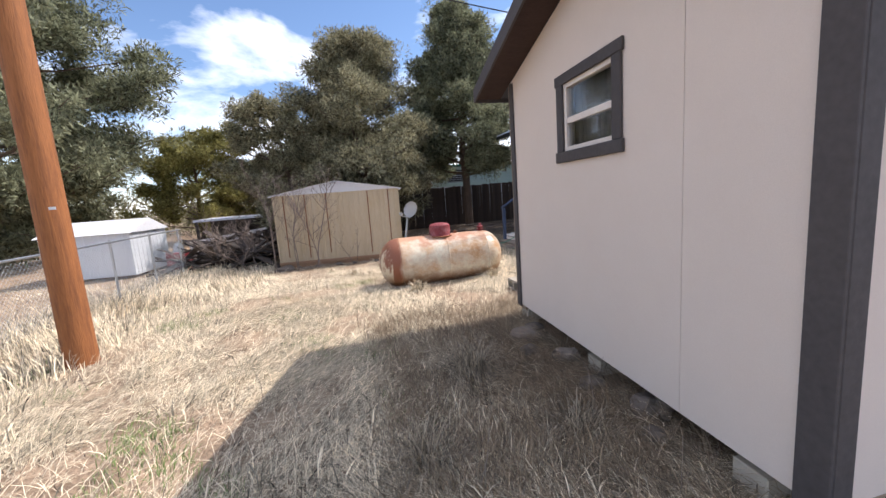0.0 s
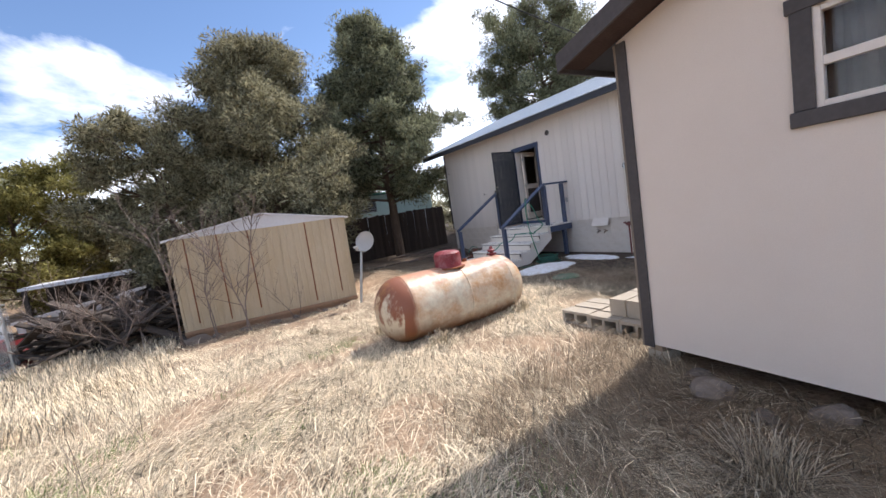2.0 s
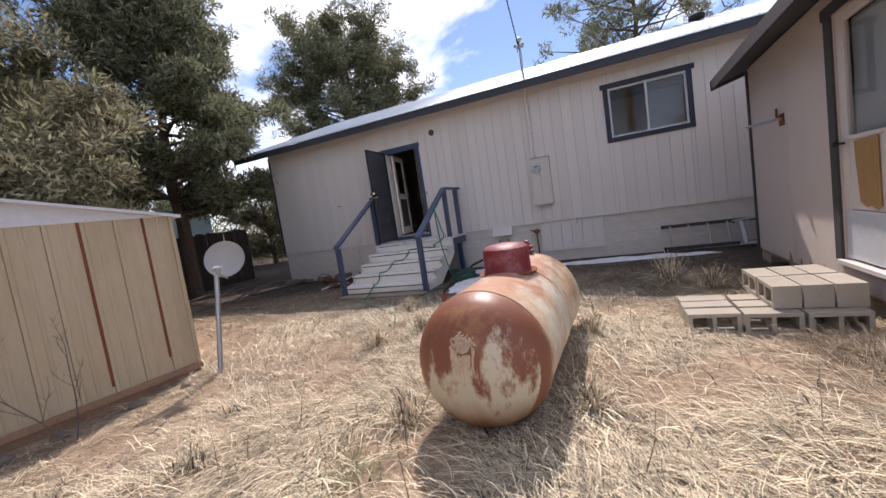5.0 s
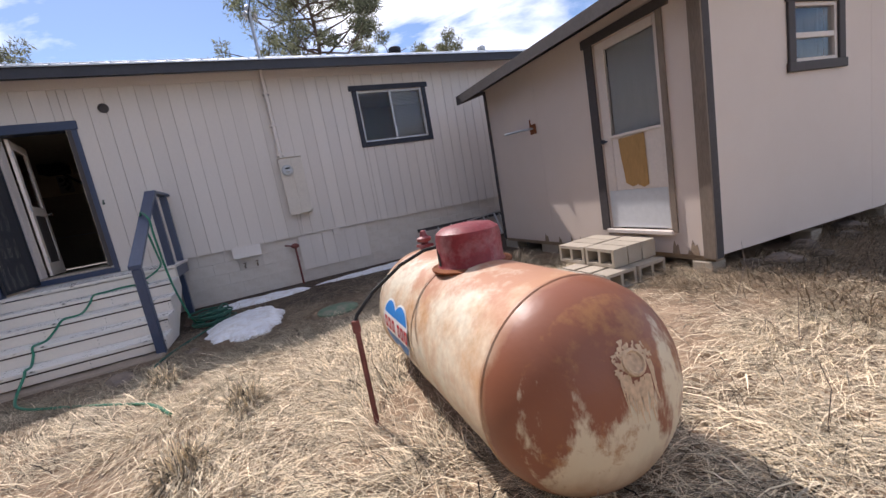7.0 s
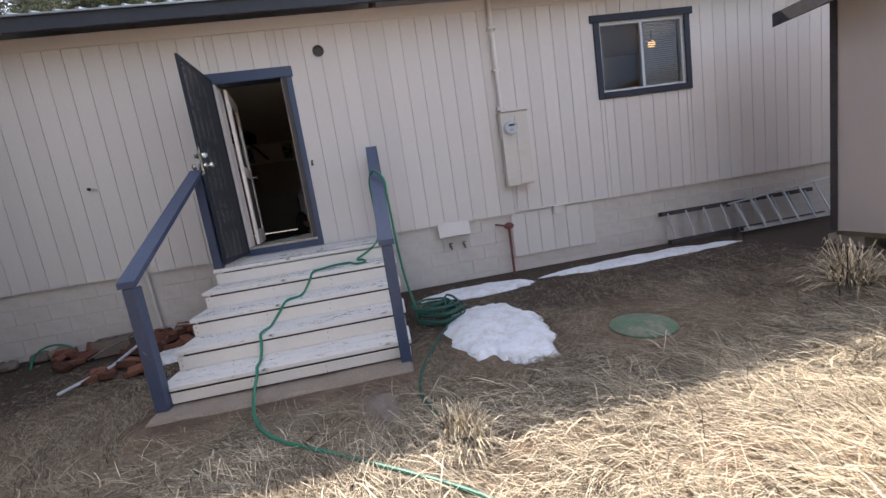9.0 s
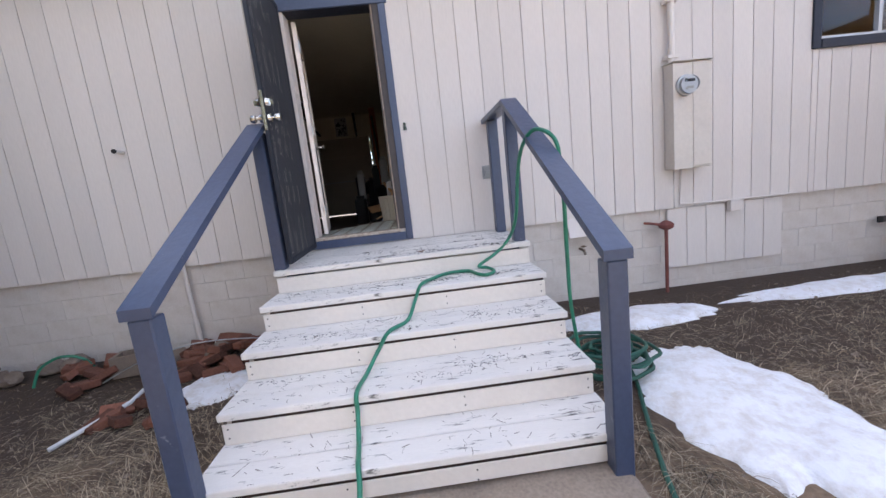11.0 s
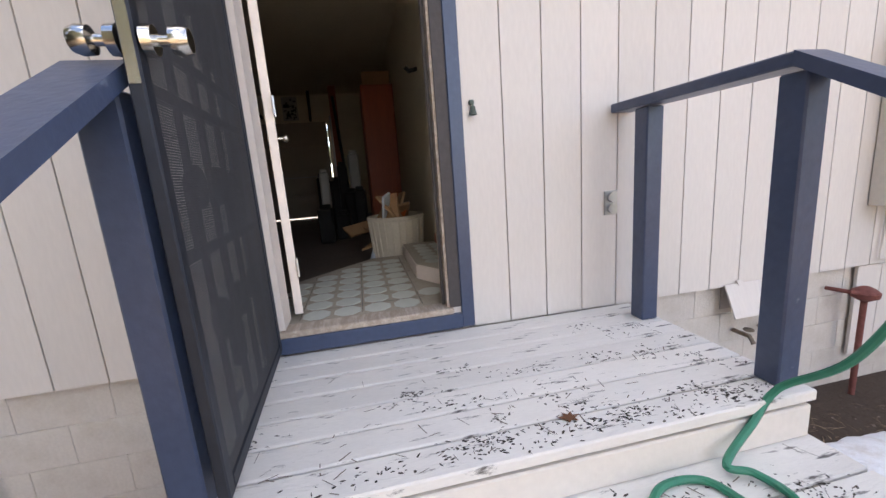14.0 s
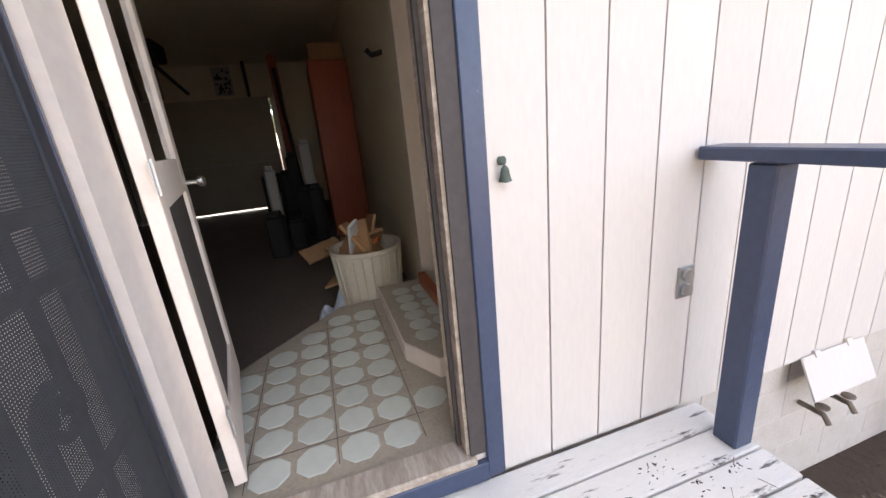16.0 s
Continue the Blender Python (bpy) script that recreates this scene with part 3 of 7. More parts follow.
    def wire(a, b, w):
        i = len(verts)
        (xa, za), (xb, zb) = a, b
        if xa == xb:
            verts.extend([(xa - w, 0.024, za), (xa + w, 0.024, za), (xb + w, 0.024, zb), (xb - w, 0.024, zb)])
        else:
            verts.extend([(xa, 0.0245, za - w), (xb, 0.0245, zb - w), (xb, 0.0245, zb + w), (xa, 0.0245, za + w)])
        faces.append((i, i + 1, i + 2, i + 3))
    st = 0.0064
    for i in range(int((W - 2 * fr) / st)):
        x = fr + i * st
        wire((x, fr), (x, Hh - fr), 0.00235)
    for i in range(int((Hh - 2 * fr) / st)):
        zz = fr + i * st
        wire((fr, zz), (W - fr, zz), 0.00225)
    scr = quick("screen", verts, faces, M_MESH, s)
    tagged(scr, "fine black perforated screen", kind="stuff")
    # lever, knob and deadbolt
    for sy, dy in ((0.036, 1), (-0.006, -1)):
        tube(bm := bmesh.new(), [(W - 0.03, sy, 1.09), (W - 0.03, sy + dy * 0.02, 1.09)], 0.032, 0.030, n=16)
        tube(bm, [(W - 0.03, sy + dy * 0.02, 1.09), (W - 0.03, sy + dy * 0.05, 1.09)], 0.012, n=12)
        lathe(bm, [(0.012, 0), (0.028, 0.006), (0.030, 0.025), (0.024, 0.04)], 20, Matrix.Translation((W - 0.03, sy + dy * 0.045, 1.09)) @ Euler((radians(-90 * dy), 0, 0)).to_matrix().to_4x4())
        part("knob", bm, M_CHROME, s, "brushed nickel door knob", True)
        tube(bm := bmesh.new(), [(W - 0.03, sy, 1.20), (W - 0.03, sy + dy * 0.024, 1.20)], 0.034, 0.028, n=16)
        box(bm, W - 0.035, W - 0.025, sy + min(0, dy * 0.045), sy + max(0, dy * 0.045), 1.18, 1.22)
        part("deadbolt", bm, M_CHROME, s, "brushed nickel deadbolt", True)
    boxes("lock_plate", M_CHROME, s, (W - 0.002, W + 0.002, 0.004, 0.026, 1.0, 1.28))
    # inner door swung inward
    i = thing("inner_door", "chipped white inner door with glazed panels, swung inward", "door", m=pose(FX + 0.18, y1 - 0.05, 0.90, 0, 0, 10.5))
    W, Hh, T = 0.84, 2.08, 0.042
    st = 0.12
    boxes("stile", M_OLDWHITE, i, (0, st, -T, 0, 0, Hh), bevel=0.003)
    boxes("stile", M_OLDWHITE, i, (W - st, W, -T, 0, 0, Hh), bevel=0.003)
    for za, zb in ((0, 0.2), (0.95, 1.09), (Hh - 0.13, Hh)):
        boxes("rail", M_OLDWHITE, i, (st + 0.001, W - st - 0.001, -T + 0.001, -0.001, za, zb), bevel=0.003)
    boxes("panel", M_GLASS, i, (st, W - st, -T / 2 - 0.003, -T / 2 + 0.003, 1.09, Hh - 0.13), label="glass pane")
    boxes("panel", M_TRIM, i, (st, W - st, -T / 2 - 0.006, -T / 2 + 0.006, 0.2, 0.95), label="dark lower panel")
    tube(bm := bmesh.new(), [(W - 0.06, -T, 0.98), (W - 0.06, -T - 0.05, 0.98)], 0.011, n=10)
    lathe(bm, [(0.012, 0), (0.026, 0.008), (0.027, 0.025), (0.018, 0.036)], 18, Matrix.Translation((W - 0.06, -T - 0.045, 0.98)) @ Euler((radians(90), 0, 0)).to_matrix().to_4x4())
    part("knob", bm, M_CHROME, i, "small metal door knob", True)
    for zz in (0.25, 1.05, 1.85):
        boxes("hinge", M_METAL, i, (-0.028, 0.03, -T - 0.004, -T - 0.001, zz - 0.045, zz + 0.045), (-0.004, 0.004, -T - 0.010, -T - 0.003, zz - 0.05, zz + 0.05), label="painted butt hinge")


build_back_door()


# ---- stairs to the back door ----
SY0, SY1 = 9.52, 11.52
TREADS = [(5.10, 0.06), (5.43, 0.235), (5.79, 0.41), (6.15, 0.585)]
stairs = thing("porch_steps", "white painted wooden porch steps, worn bare in places", "steps")
wcache = {}


def plank_y(name, x0, x1, z0, z1, material, y0=SY0, y1=SY1, bev=0.005):
    key = (round(x1 - x0, 3), round(z1 - z0, 3), round(y1 - y0, 3), material.name)
    if key not in wcache:
        bm = bmesh.new()
        box(bm, 0, x1 - x0, 0, y1 - y0, 0, z1 - z0, bevel=bev)
        wcache[key] = mesh_of(name, bm, material)
    ob = new(name, wcache[key])
    ob.location, ob.parent = (x0, y0, z0), stairs
    return ob


for (x, z), nx in zip(TREADS, (5.43, 5.79, 6.15, 6.50)):
    d = (nx + 0.03 - x) / 2
    plank_y("tread_board", x, x + d - 0.004, z - 0.04, z, M_WHITEBOARD)
    plank_y("tread_board", x + d + 0.004, x + 2 * d - 0.008, z - 0.04, z, M_WHITEBOARD)
    plank_y("riser", x + 0.004, x + 0.013, z - 0.1745 if z > 0.1 else z - 0.145, z - 0.057, M_WHITERISER, SY0 + 0.015, SY1 - 0.015)
    # added dark strip behind the riser, painting the shade in the gap under the tread
    plank_y("nailer", x + 0.018, x + 0.05, z - 0.12, z - 0.041, M_FENCEWOOD, SY0 + 0.021, SY1 - 0.061)
    bm = bmesh.new()
    for yy in (SY0 + 0.045, SY0 + 0.72, SY0 + 1.31, SY1 - 0.045):
        for dz in (-0.085, -0.135):
            tube(bm, [(x + 0.005, yy, z + dz), (x + 0.0025, yy, z + dz)], 0.0045, n=6)
    tagged(part("nail_heads", bm, M_BLACK, stairs), kind="stuff")
DECK = 0.76
n = 7
wd = (FX - 0.004 - 6.50) / n
for i in range(n):
    plank_y("deck_board", 6.50 + wd * i, 6.50 + wd * (i + 1) - 0.009, DECK - 0.04, DECK, M_WHITEBOARD, SY0, SY1)
plank_y("riser", 6.503, 6.528, 0.586, 0.706, M_WHITERISER, SY0 + 0.015, SY1 - 0.015)
for ya in (SY0 + 0.02, SY1 - 0.06, 10.5):
    bm = bmesh.new()
    prism(bm, [(5.16, -0.11), (5.16, 0.015), (5.485, 0.015), (5.485, 0.19), (5.845, 0.19), (5.845, 0.365), (6.205, 0.365), (6.205, 0.54), (6.56, 0.54), (6.56, 0.715), (6.62, 0.715), (6.62, 0.40), (5.75, -0.11)], "y", ya, ya + 0.04)
    part("stringer", bm, M_WHITERISER, stairs, "pale wooden stringer")
for ya in (SY0 + 0.03, SY1 - 0.07):
    boxes("joist", M_NAVY, stairs, (6.63, FX - 0.003, ya, ya + 0.04, 0.56, 0.716))
    boxes("support_post", M_NAVY, stairs, (7.2, 7.29, ya + 0.041, ya + 0.13, -0.25, 0.716))
bm = bmesh.new()
vs = box(bm, 4.86, 5.30, SY0 + 0.02, SY1 + 0.02, -0.3, -0.10, bevel=0.02)
bmesh.ops.subdivide_edges(bm, edges=bm.edges[:], cuts=7, use_grid_fill=True)
for v in bm.verts:
    v.co += Vector((noise.noise(v.co * 4.1), noise.noise(v.co * 3.7 + Vector((3, 1, 0))), 0.55 * noise.noise(v.co * 5.3 + Vector((0, 7, 2))))) * 0.028
solo("concrete_pad", bm, M_CONC, "rough concrete pad under the bottom step", "slab")


def railing(yc, full):
    r = thing("stair_railing", "slate-blue painted wooden stair railing", "railing")
    h = 0.045
    boxes("post", M_NAVY, r, (5.025, 5.115, yc - h, yc + h, -0.22, 0.885), bevel=0.006)
    boxes("post", M_NAVY, r, (6.548, 6.638, yc - h, yc + h, DECK + 0.001, 1.80), bevel=0.006)
    bm = bmesh.new()
    a, b = (5.015, 0.933), (6.585, 1.862)
    prism(bm, [a, b, (b[0], b[1] - 0.045), (a[0], a[1] - 0.045)], "y", yc - 0.062, yc + 0.062)
    part("handrail", bm, M_NAVY, r, "glossy slate-blue handrail")
    if full:
        boxes("post", M_NAVY, r, (7.215, 7.305, yc - h, yc + h, DECK + 0.001, 1.81), bevel=0.006)
        boxes("top_rail", M_NAVY, r, (6.587, FX - 0.012, yc - 0.062, yc + 0.062, 1.815, 1.86), bevel=0.006)
    return r


railing(9.585, True)
railing(11.478, False)

# ---- annex ----
AX0, AX1, AY0, AY1 = 1.97, 5.78, 0.94, 4.30
AZ0, AZT = 0.07, 2.70
AR = (AY0 + AY1) / 2
ASL = 0.265
annex = thing("annex", "small pinkish-cream outbuilding with dark trim on block piers", "outbuilding")
ADOOR = (2.385, 3.225, 0.32, 2.485)
AWIN = (2.34, 3.045, 1.785, 2.345)
# west gable wall in panels
wall_w = wall_with_holes("wall_west", AX0 + 0.012, AX0 + 0.10, AY0, AY1, AZ0, AZT, [AWIN], M_GROOVE, annex)
for a, b in ((AY0, 1.72), (1.724, AWIN[0]), (AWIN[0], AWIN[1]), (AWIN[1], AY1)):
    if (a, b) == (AWIN[0], AWIN[1]):
        spans = [(AX0, AX0 + 0.012, a, b, AZ0, AWIN[2]), (AX0, AX0 + 0.012, a, b, AWIN[3], AZT)]
    else:
        spans = [(AX0, AX0 + 0.012, a, b, AZ0, AZT)]
    boxes("panel", M_ANNEX, wall_w, *spans)
for xa, xb in ((AX0, AX0 + 0.1), (AX1 - 0.1, AX1)):
    bm = bmesh.new()
    prism(bm, [(AY0, AZT), (AY1, AZT), (AR, AZT + ASL * (AR - AY0))], "x", xa, xb)
    part("gable", bm, M_ANNEX, annex, "pinkish-cream gable")
# north wall with the door
xa, xb, za, zb = ADOOR
for s in ((AX0 + 0.101, xa, AZ0, AZT), (xb, 4.40, AZ0, AZT), (4.403, AX1, AZ0, AZT), (xa, xb, zb, AZT), (xa, xb, AZ0, za)):
    boxes("wall_panel", M_ANNEX, annex, (s[0], s[1], AY1 - 0.10, AY1, s[2], s[3]), label="pinkish-cream wall panel, peeling near the ground")
# paint peeled off the panel feet
rnd = random.Random(2)
for px in (2.12, 2.2, 2.33, 3.62, 3.75, 3.95, 4.2, 4.5):
    ph, pw = rnd.uniform(0.05, 0.16), rnd.uniform(0.04, 0.1)
    prism(bm := bmesh.new(), [(px, AZ0 + 0.002), (px + pw, AZ0 + 0.002), (px + pw * 0.9, AZ0 + ph * 0.5), (px + pw * 0.7, AZ0 + ph), (px + pw * 0.45, AZ0 + ph * 0.6), (px + pw * 0.2, AZ0 + ph * 0.75)], "y", AY1 + 0.001, AY1 + 0.003)
    part("peeled_patch", bm, M_PEEL, annex, "bare brown patch of peeled paint")
boxes("wall_south", M_ANNEX, annex, (AX0 + 0.101, AX1, AY0, AY0 + 0.1, AZ0, AZT))
boxes("wall_east", M_ANNEX, annex, (AX1 - 0.1, AX1, AY0 + 0.101, AY1 - 0.101, AZ0, AZT))
boxes("floor", M_DARKJUNK, annex, (AX0 + 0.1, AX1 - 0.1, AY0 + 0.1, AY1 - 0.1, AZ0, AZ0 + 0.1))
# trims
boxes("corner_trim", M_TRIM, annex, (AX0 - 0.022, AX0 - 0.002, AY1 - 0.09, AY1 + 0.0, AZ0 - 0.02, AZT - 0.02), bevel=0.003)
boxes("corner_trim", M_OLDTRIM, annex, (AX0 - 0.022, AX0 + 0.10, AY1 + 0.001, AY1 + 0.021, AZ0 - 0.02, AZT - 0.02), bevel=0.003)
boxes("corner_trim", M_TRIM, annex, (AX0 - 0.022, AX0 - 0.002, AY0 - 0.02, AY0 + 0.12, AZ0 - 0.03, AZT - 0.02), bevel=0.003)
boxes("corner_trim", M_TRIM, annex, (AX0 - 0.001, AX0 + 0.11, AY0 - 0.022, AY0 - 0.002, AZ0 - 0.03, AZT - 0.02), bevel=0.003)
boxes("corner_trim", M_TRIM, annex, (AX1 - 0.05, AX1 + 0.02, AY1 + 0.001, AY1 + 0.021, AZ0, AZT - 0.02), bevel=0.003)
# piers and skids
for yy in (1.2, 2.6, 4.12):
    boxes("pier", M_BLOCK, annex, (AX0 + 0.03, AX0 + 0.23, yy, yy + 0.19, -0.3, AZ0 - 0.06), bevel=0.006)
for xx in (3.0, 4.4, 5.5):
    boxes("pier", M_BLOCK, annex, (xx, xx + 0.39, AY1 - 0.24, AY1 - 0.05, -0.3, AZ0 - 0.06), bevel=0.006)
boxes("skid", M_PEEL, annex, (AX0 + 0.02, AX1, AY1 - 0.14, AY1 - 0.03, AZ0 - 0.059, AZ0 - 0.001))
boxes("skid", M_PEEL, annex, (AX0 + 0.02, AX1, AY0 + 0.03, AY0 + 0.14, AZ0 - 0.059, AZ0 - 0.001))
# roof
OV = 0.33
bm = bmesh.new()


def az(yy):
    return AZT + ASL * (AR - AY0) - ASL * abs(yy - AR) + 0.02


e0, e1 = AY0 - 0.36, AY1 + 0.36
prism(bm, [(e0, az(e0)), (AR, az(AR)), (e1, az(e1)), (e1, az(e1) + 0.09), (AR, az(AR) + 0.09), (e0, az(e0) + 0.09)], "x", AX0 - OV, AX1 + OV)
part("roof", bm, M_ROOFDARK, annex, "dark shingled roof with brown soffit")
for xx in (AX0 - OV - 0.025, AX1 + OV):
    bm = bmesh.new()
    prism(bm, [(e0, az(e0) - 0.05), (AR, az(AR) - 0.05), (e1, az(e1) - 0.05), (e1, az(e1) + 0.1), (AR, az(AR) + 0.1), (e0, az(e0) + 0.1)], "x", xx, xx + 0.025)
    part("barge_board", bm, M_TRIM, annex, "dark grey barge board")
for yy in (e1, e0 - 0.025):
    boxes("fascia", M_TRIM, annex, (AX0 - OV, AX1 + OV, yy, yy + 0.025, az(e1) - 0.05, az(e1) + 0.095))
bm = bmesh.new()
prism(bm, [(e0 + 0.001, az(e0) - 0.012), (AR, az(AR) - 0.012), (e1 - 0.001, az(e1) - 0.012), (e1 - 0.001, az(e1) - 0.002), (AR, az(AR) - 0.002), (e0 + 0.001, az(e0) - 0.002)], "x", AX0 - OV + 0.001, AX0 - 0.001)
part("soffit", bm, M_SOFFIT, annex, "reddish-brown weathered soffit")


def build_annex_window():
    y0, y1, z0, z1 = AWIN
    w = thing("window_2", "small sash window with white frame and dark grey trim", "window", kind="structure")
    X = AX0
    boxes("trim", M_TRIM, w, (X - 0.026, X - 0.002, y0 - 0.10, y0, z0 - 0.001, z1), (X - 0.026, X - 0.002, y1, y1 + 0.10, z0 - 0.001, z1), bevel=0.004)
    boxes("head_trim", M_TRIM, w, (X - 0.028, X - 0.002, y0 - 0.12, y1 + 0.12, z1 + 0.001, z1 + 0.085), bevel=0.004)
    boxes("sill", M_TRIM, w, (X - 0.034, X - 0.002, y0 - 0.12, y1 + 0.12, z0 - 0.095, z0 - 0.003), bevel=0.006)
    d, f = X + 0.03, 0.035
    zm = (z0 + z1) / 2 - 0.03
    boxes("window_frame", M_OLDWHITE, w, (d - 0.03, d + 0.03, y0, y0 + f, z0, z1), (d - 0.03, d + 0.03, y1 - f, y1, z0, z1), (d - 0.03, d + 0.03, y0 + f, y1 - f, z0, z0 + f),
          (d - 0.03, d + 0.03, y0 + f, y1 - f, z1 - f, z1), bevel=0.003, label="white sash frame")
    boxes("meeting_rail", M_OLDWHITE, w, (d - 0.026, d + 0.02, y0 + f, y1 - f, zm - 0.022, zm + 0.03), bevel=0.003)
    for a, b in ((z0 + f, zm - 0.022), (zm + 0.03, z1 - f)):
        p = boxes("pane", M_GLASS, w, (d - 0.004, d, y0 + f, y1 - f, a, b))
        p.visible_shadow = False
    bm = bmesh.new()
    nn = 40
    vs = [[bm.verts.new((d + 0.10 + 0.018 * math.sin(i * 1.7) + 0.006 * math.sin(i * 4.1), y0 - 0.02 + (y1 - y0 + 0.04) * i / nn, zz)) for zz in (z0 - 0.05, zm + 0.05, z1 + 0.05)] for i in range(nn + 1)]
    for u, v in zip(vs, vs[1:]):
        for k in (0, 1):
            bm.faces.new((u[k], v[k], v[k + 1], u[k + 1]))
    ob = solo("curtain", bm, M_DARKCURTAIN, "dark grey curtain hanging behind the small window", "curtain", smooth=True)
    so = ob.modifiers.new("thick", "SOLIDIFY")
    so.thickness = 0.004


build_annex_window()


def build_annex_door():
    x0, x1, z0, z1 = ADOOR
    d = thing("door_2", "shabby white half-glazed door with a bare plywood patch", "door", kind="structure")
    Y = AY1
    boxes("trim", M_TRIM, d, (x1, x1 + 0.12, Y + 0.002, Y + 0.024, z0 - 0.02, z1), bevel=0.004)
    boxes("trim", M_OLDTRIM, d, (x0 - 0.065, x0, Y + 0.002, Y + 0.022, z0 - 0.02, z1), bevel=0.004, label="weathered grey-brown trim")
    boxes("head_trim", M_TRIM, d, (x0 - 0.14, x1 + 0.16, Y + 0.002, Y + 0.026, z1 + 0.001, z1 + 0.10), bevel=0.004)
    boxes("sill", M_OLDWHITE, d, (x0 - 0.02, x1 + 0.02, Y - 0.09, Y + 0.05, z0 - 0.045, z0 - 0.001), bevel=0.004)
    a, b, ya, yb = x0 + 0.01, x1 - 0.01, Y - 0.055, Y - 0.012
    pa, pb, mid = a + 0.05, b - 0.125, 1.42
    boxes("stile", M_OLDWHITE, d, (a, pa, ya, yb, z0 + 0.01, z1 - 0.01), bevel=0.003)
    boxes("stile", M_OLDWHITE, d, (pb, b, ya, yb, z0 + 0.01, z1 - 0.01), bevel=0.003)
    boxes("rail", M_OLDWHITE, d, (pa + 0.001, pb - 0.001, ya, yb, z1 - 0.10, z1 - 0.01), bevel=0.003)
    boxes("middle_panel", M_OLDWHITE, d, (pa + 0.001, pb - 0.001, ya + 0.004, yb - 0.004, 0.78, mid), bevel=0.003)
    boxes("moulding", M_OLDWHITE, d, (pa - 0.012, pb + 0.012, yb + 0.001, yb + 0.012, mid - 0.03, mid + 0.005), bevel=0.003)
    boxes("bottom_panel", M_WHITEMETAL, d, (a + 0.02, b - 0.02, yb + 0.001, yb + 0.005, z0 + 0.02, 0.78), label="dirty grey metal kick plate")
    bm = bmesh.new()
    px = 2.635
    prism(bm, [(px, 0.83), (px + 0.06, 0.80), (px + 0.14, 0.835), (px + 0.21, 0.815), (px + 0.30, 0.86), (px + 0.315, 1.0), (px + 0.345, 1.20), (px + 0.355, 1.37), (px + 0.01, 1.385)], "y", yb + 0.001, yb + 0.008)
    part("plywood_patch", bm, M_PLY, d, "torn bare plywood patch")
    p = boxes("pane", M_GLASS, d, (pa, pb, yb - 0.022, yb - 0.018, mid, z1 - 0.10))
    p.visible_shadow = False
    boxes("shade", M_CURTAIN, d, (pa, pb, ya - 0.02, ya - 0.012, mid, z1 - 0.10), label="pale grey roller shade")
    tube(bm := bmesh.new(), [(b - 0.05, yb, 1.37), (b - 0.05, yb + 0.045, 1.37)], 0.011, n=10)
    lathe(bm, [(0.012, 0), (0.027, 0.008), (0.028, 0.028), (0.016, 0.04)], 18, Matrix.Translation((b - 0.05, yb + 0.04, 1.37)) @ Euler((radians(-90), 0, 0)).to_matrix().to_4x4())
    part("knob", bm, M_BLACKIRON, d, "dark round knob", True)


build_annex_door()
# the outbuilding stands a little askew to the house and out of square
SKEW = Matrix(((0.9935, 0.08, 0, 0), (-0.0247, 1.0, 0, 0), (0, 0, 1, 0), (0, 0, 0, 1)))
SKEW = Matrix.Translation((2.065, 4.38, 0)) @ SKEW @ Matrix.Translation((-AX0 + 0.022, -AY1 - 0.02, 0))
for ob in bpy.data.objects:
    top = ob
    while top.parent:
        top = top.parent
    if ob.type == "MESH" and top.name in ("annex", "window_2", "door_2", "curtain"):
        ob.data.transform(SKEW)


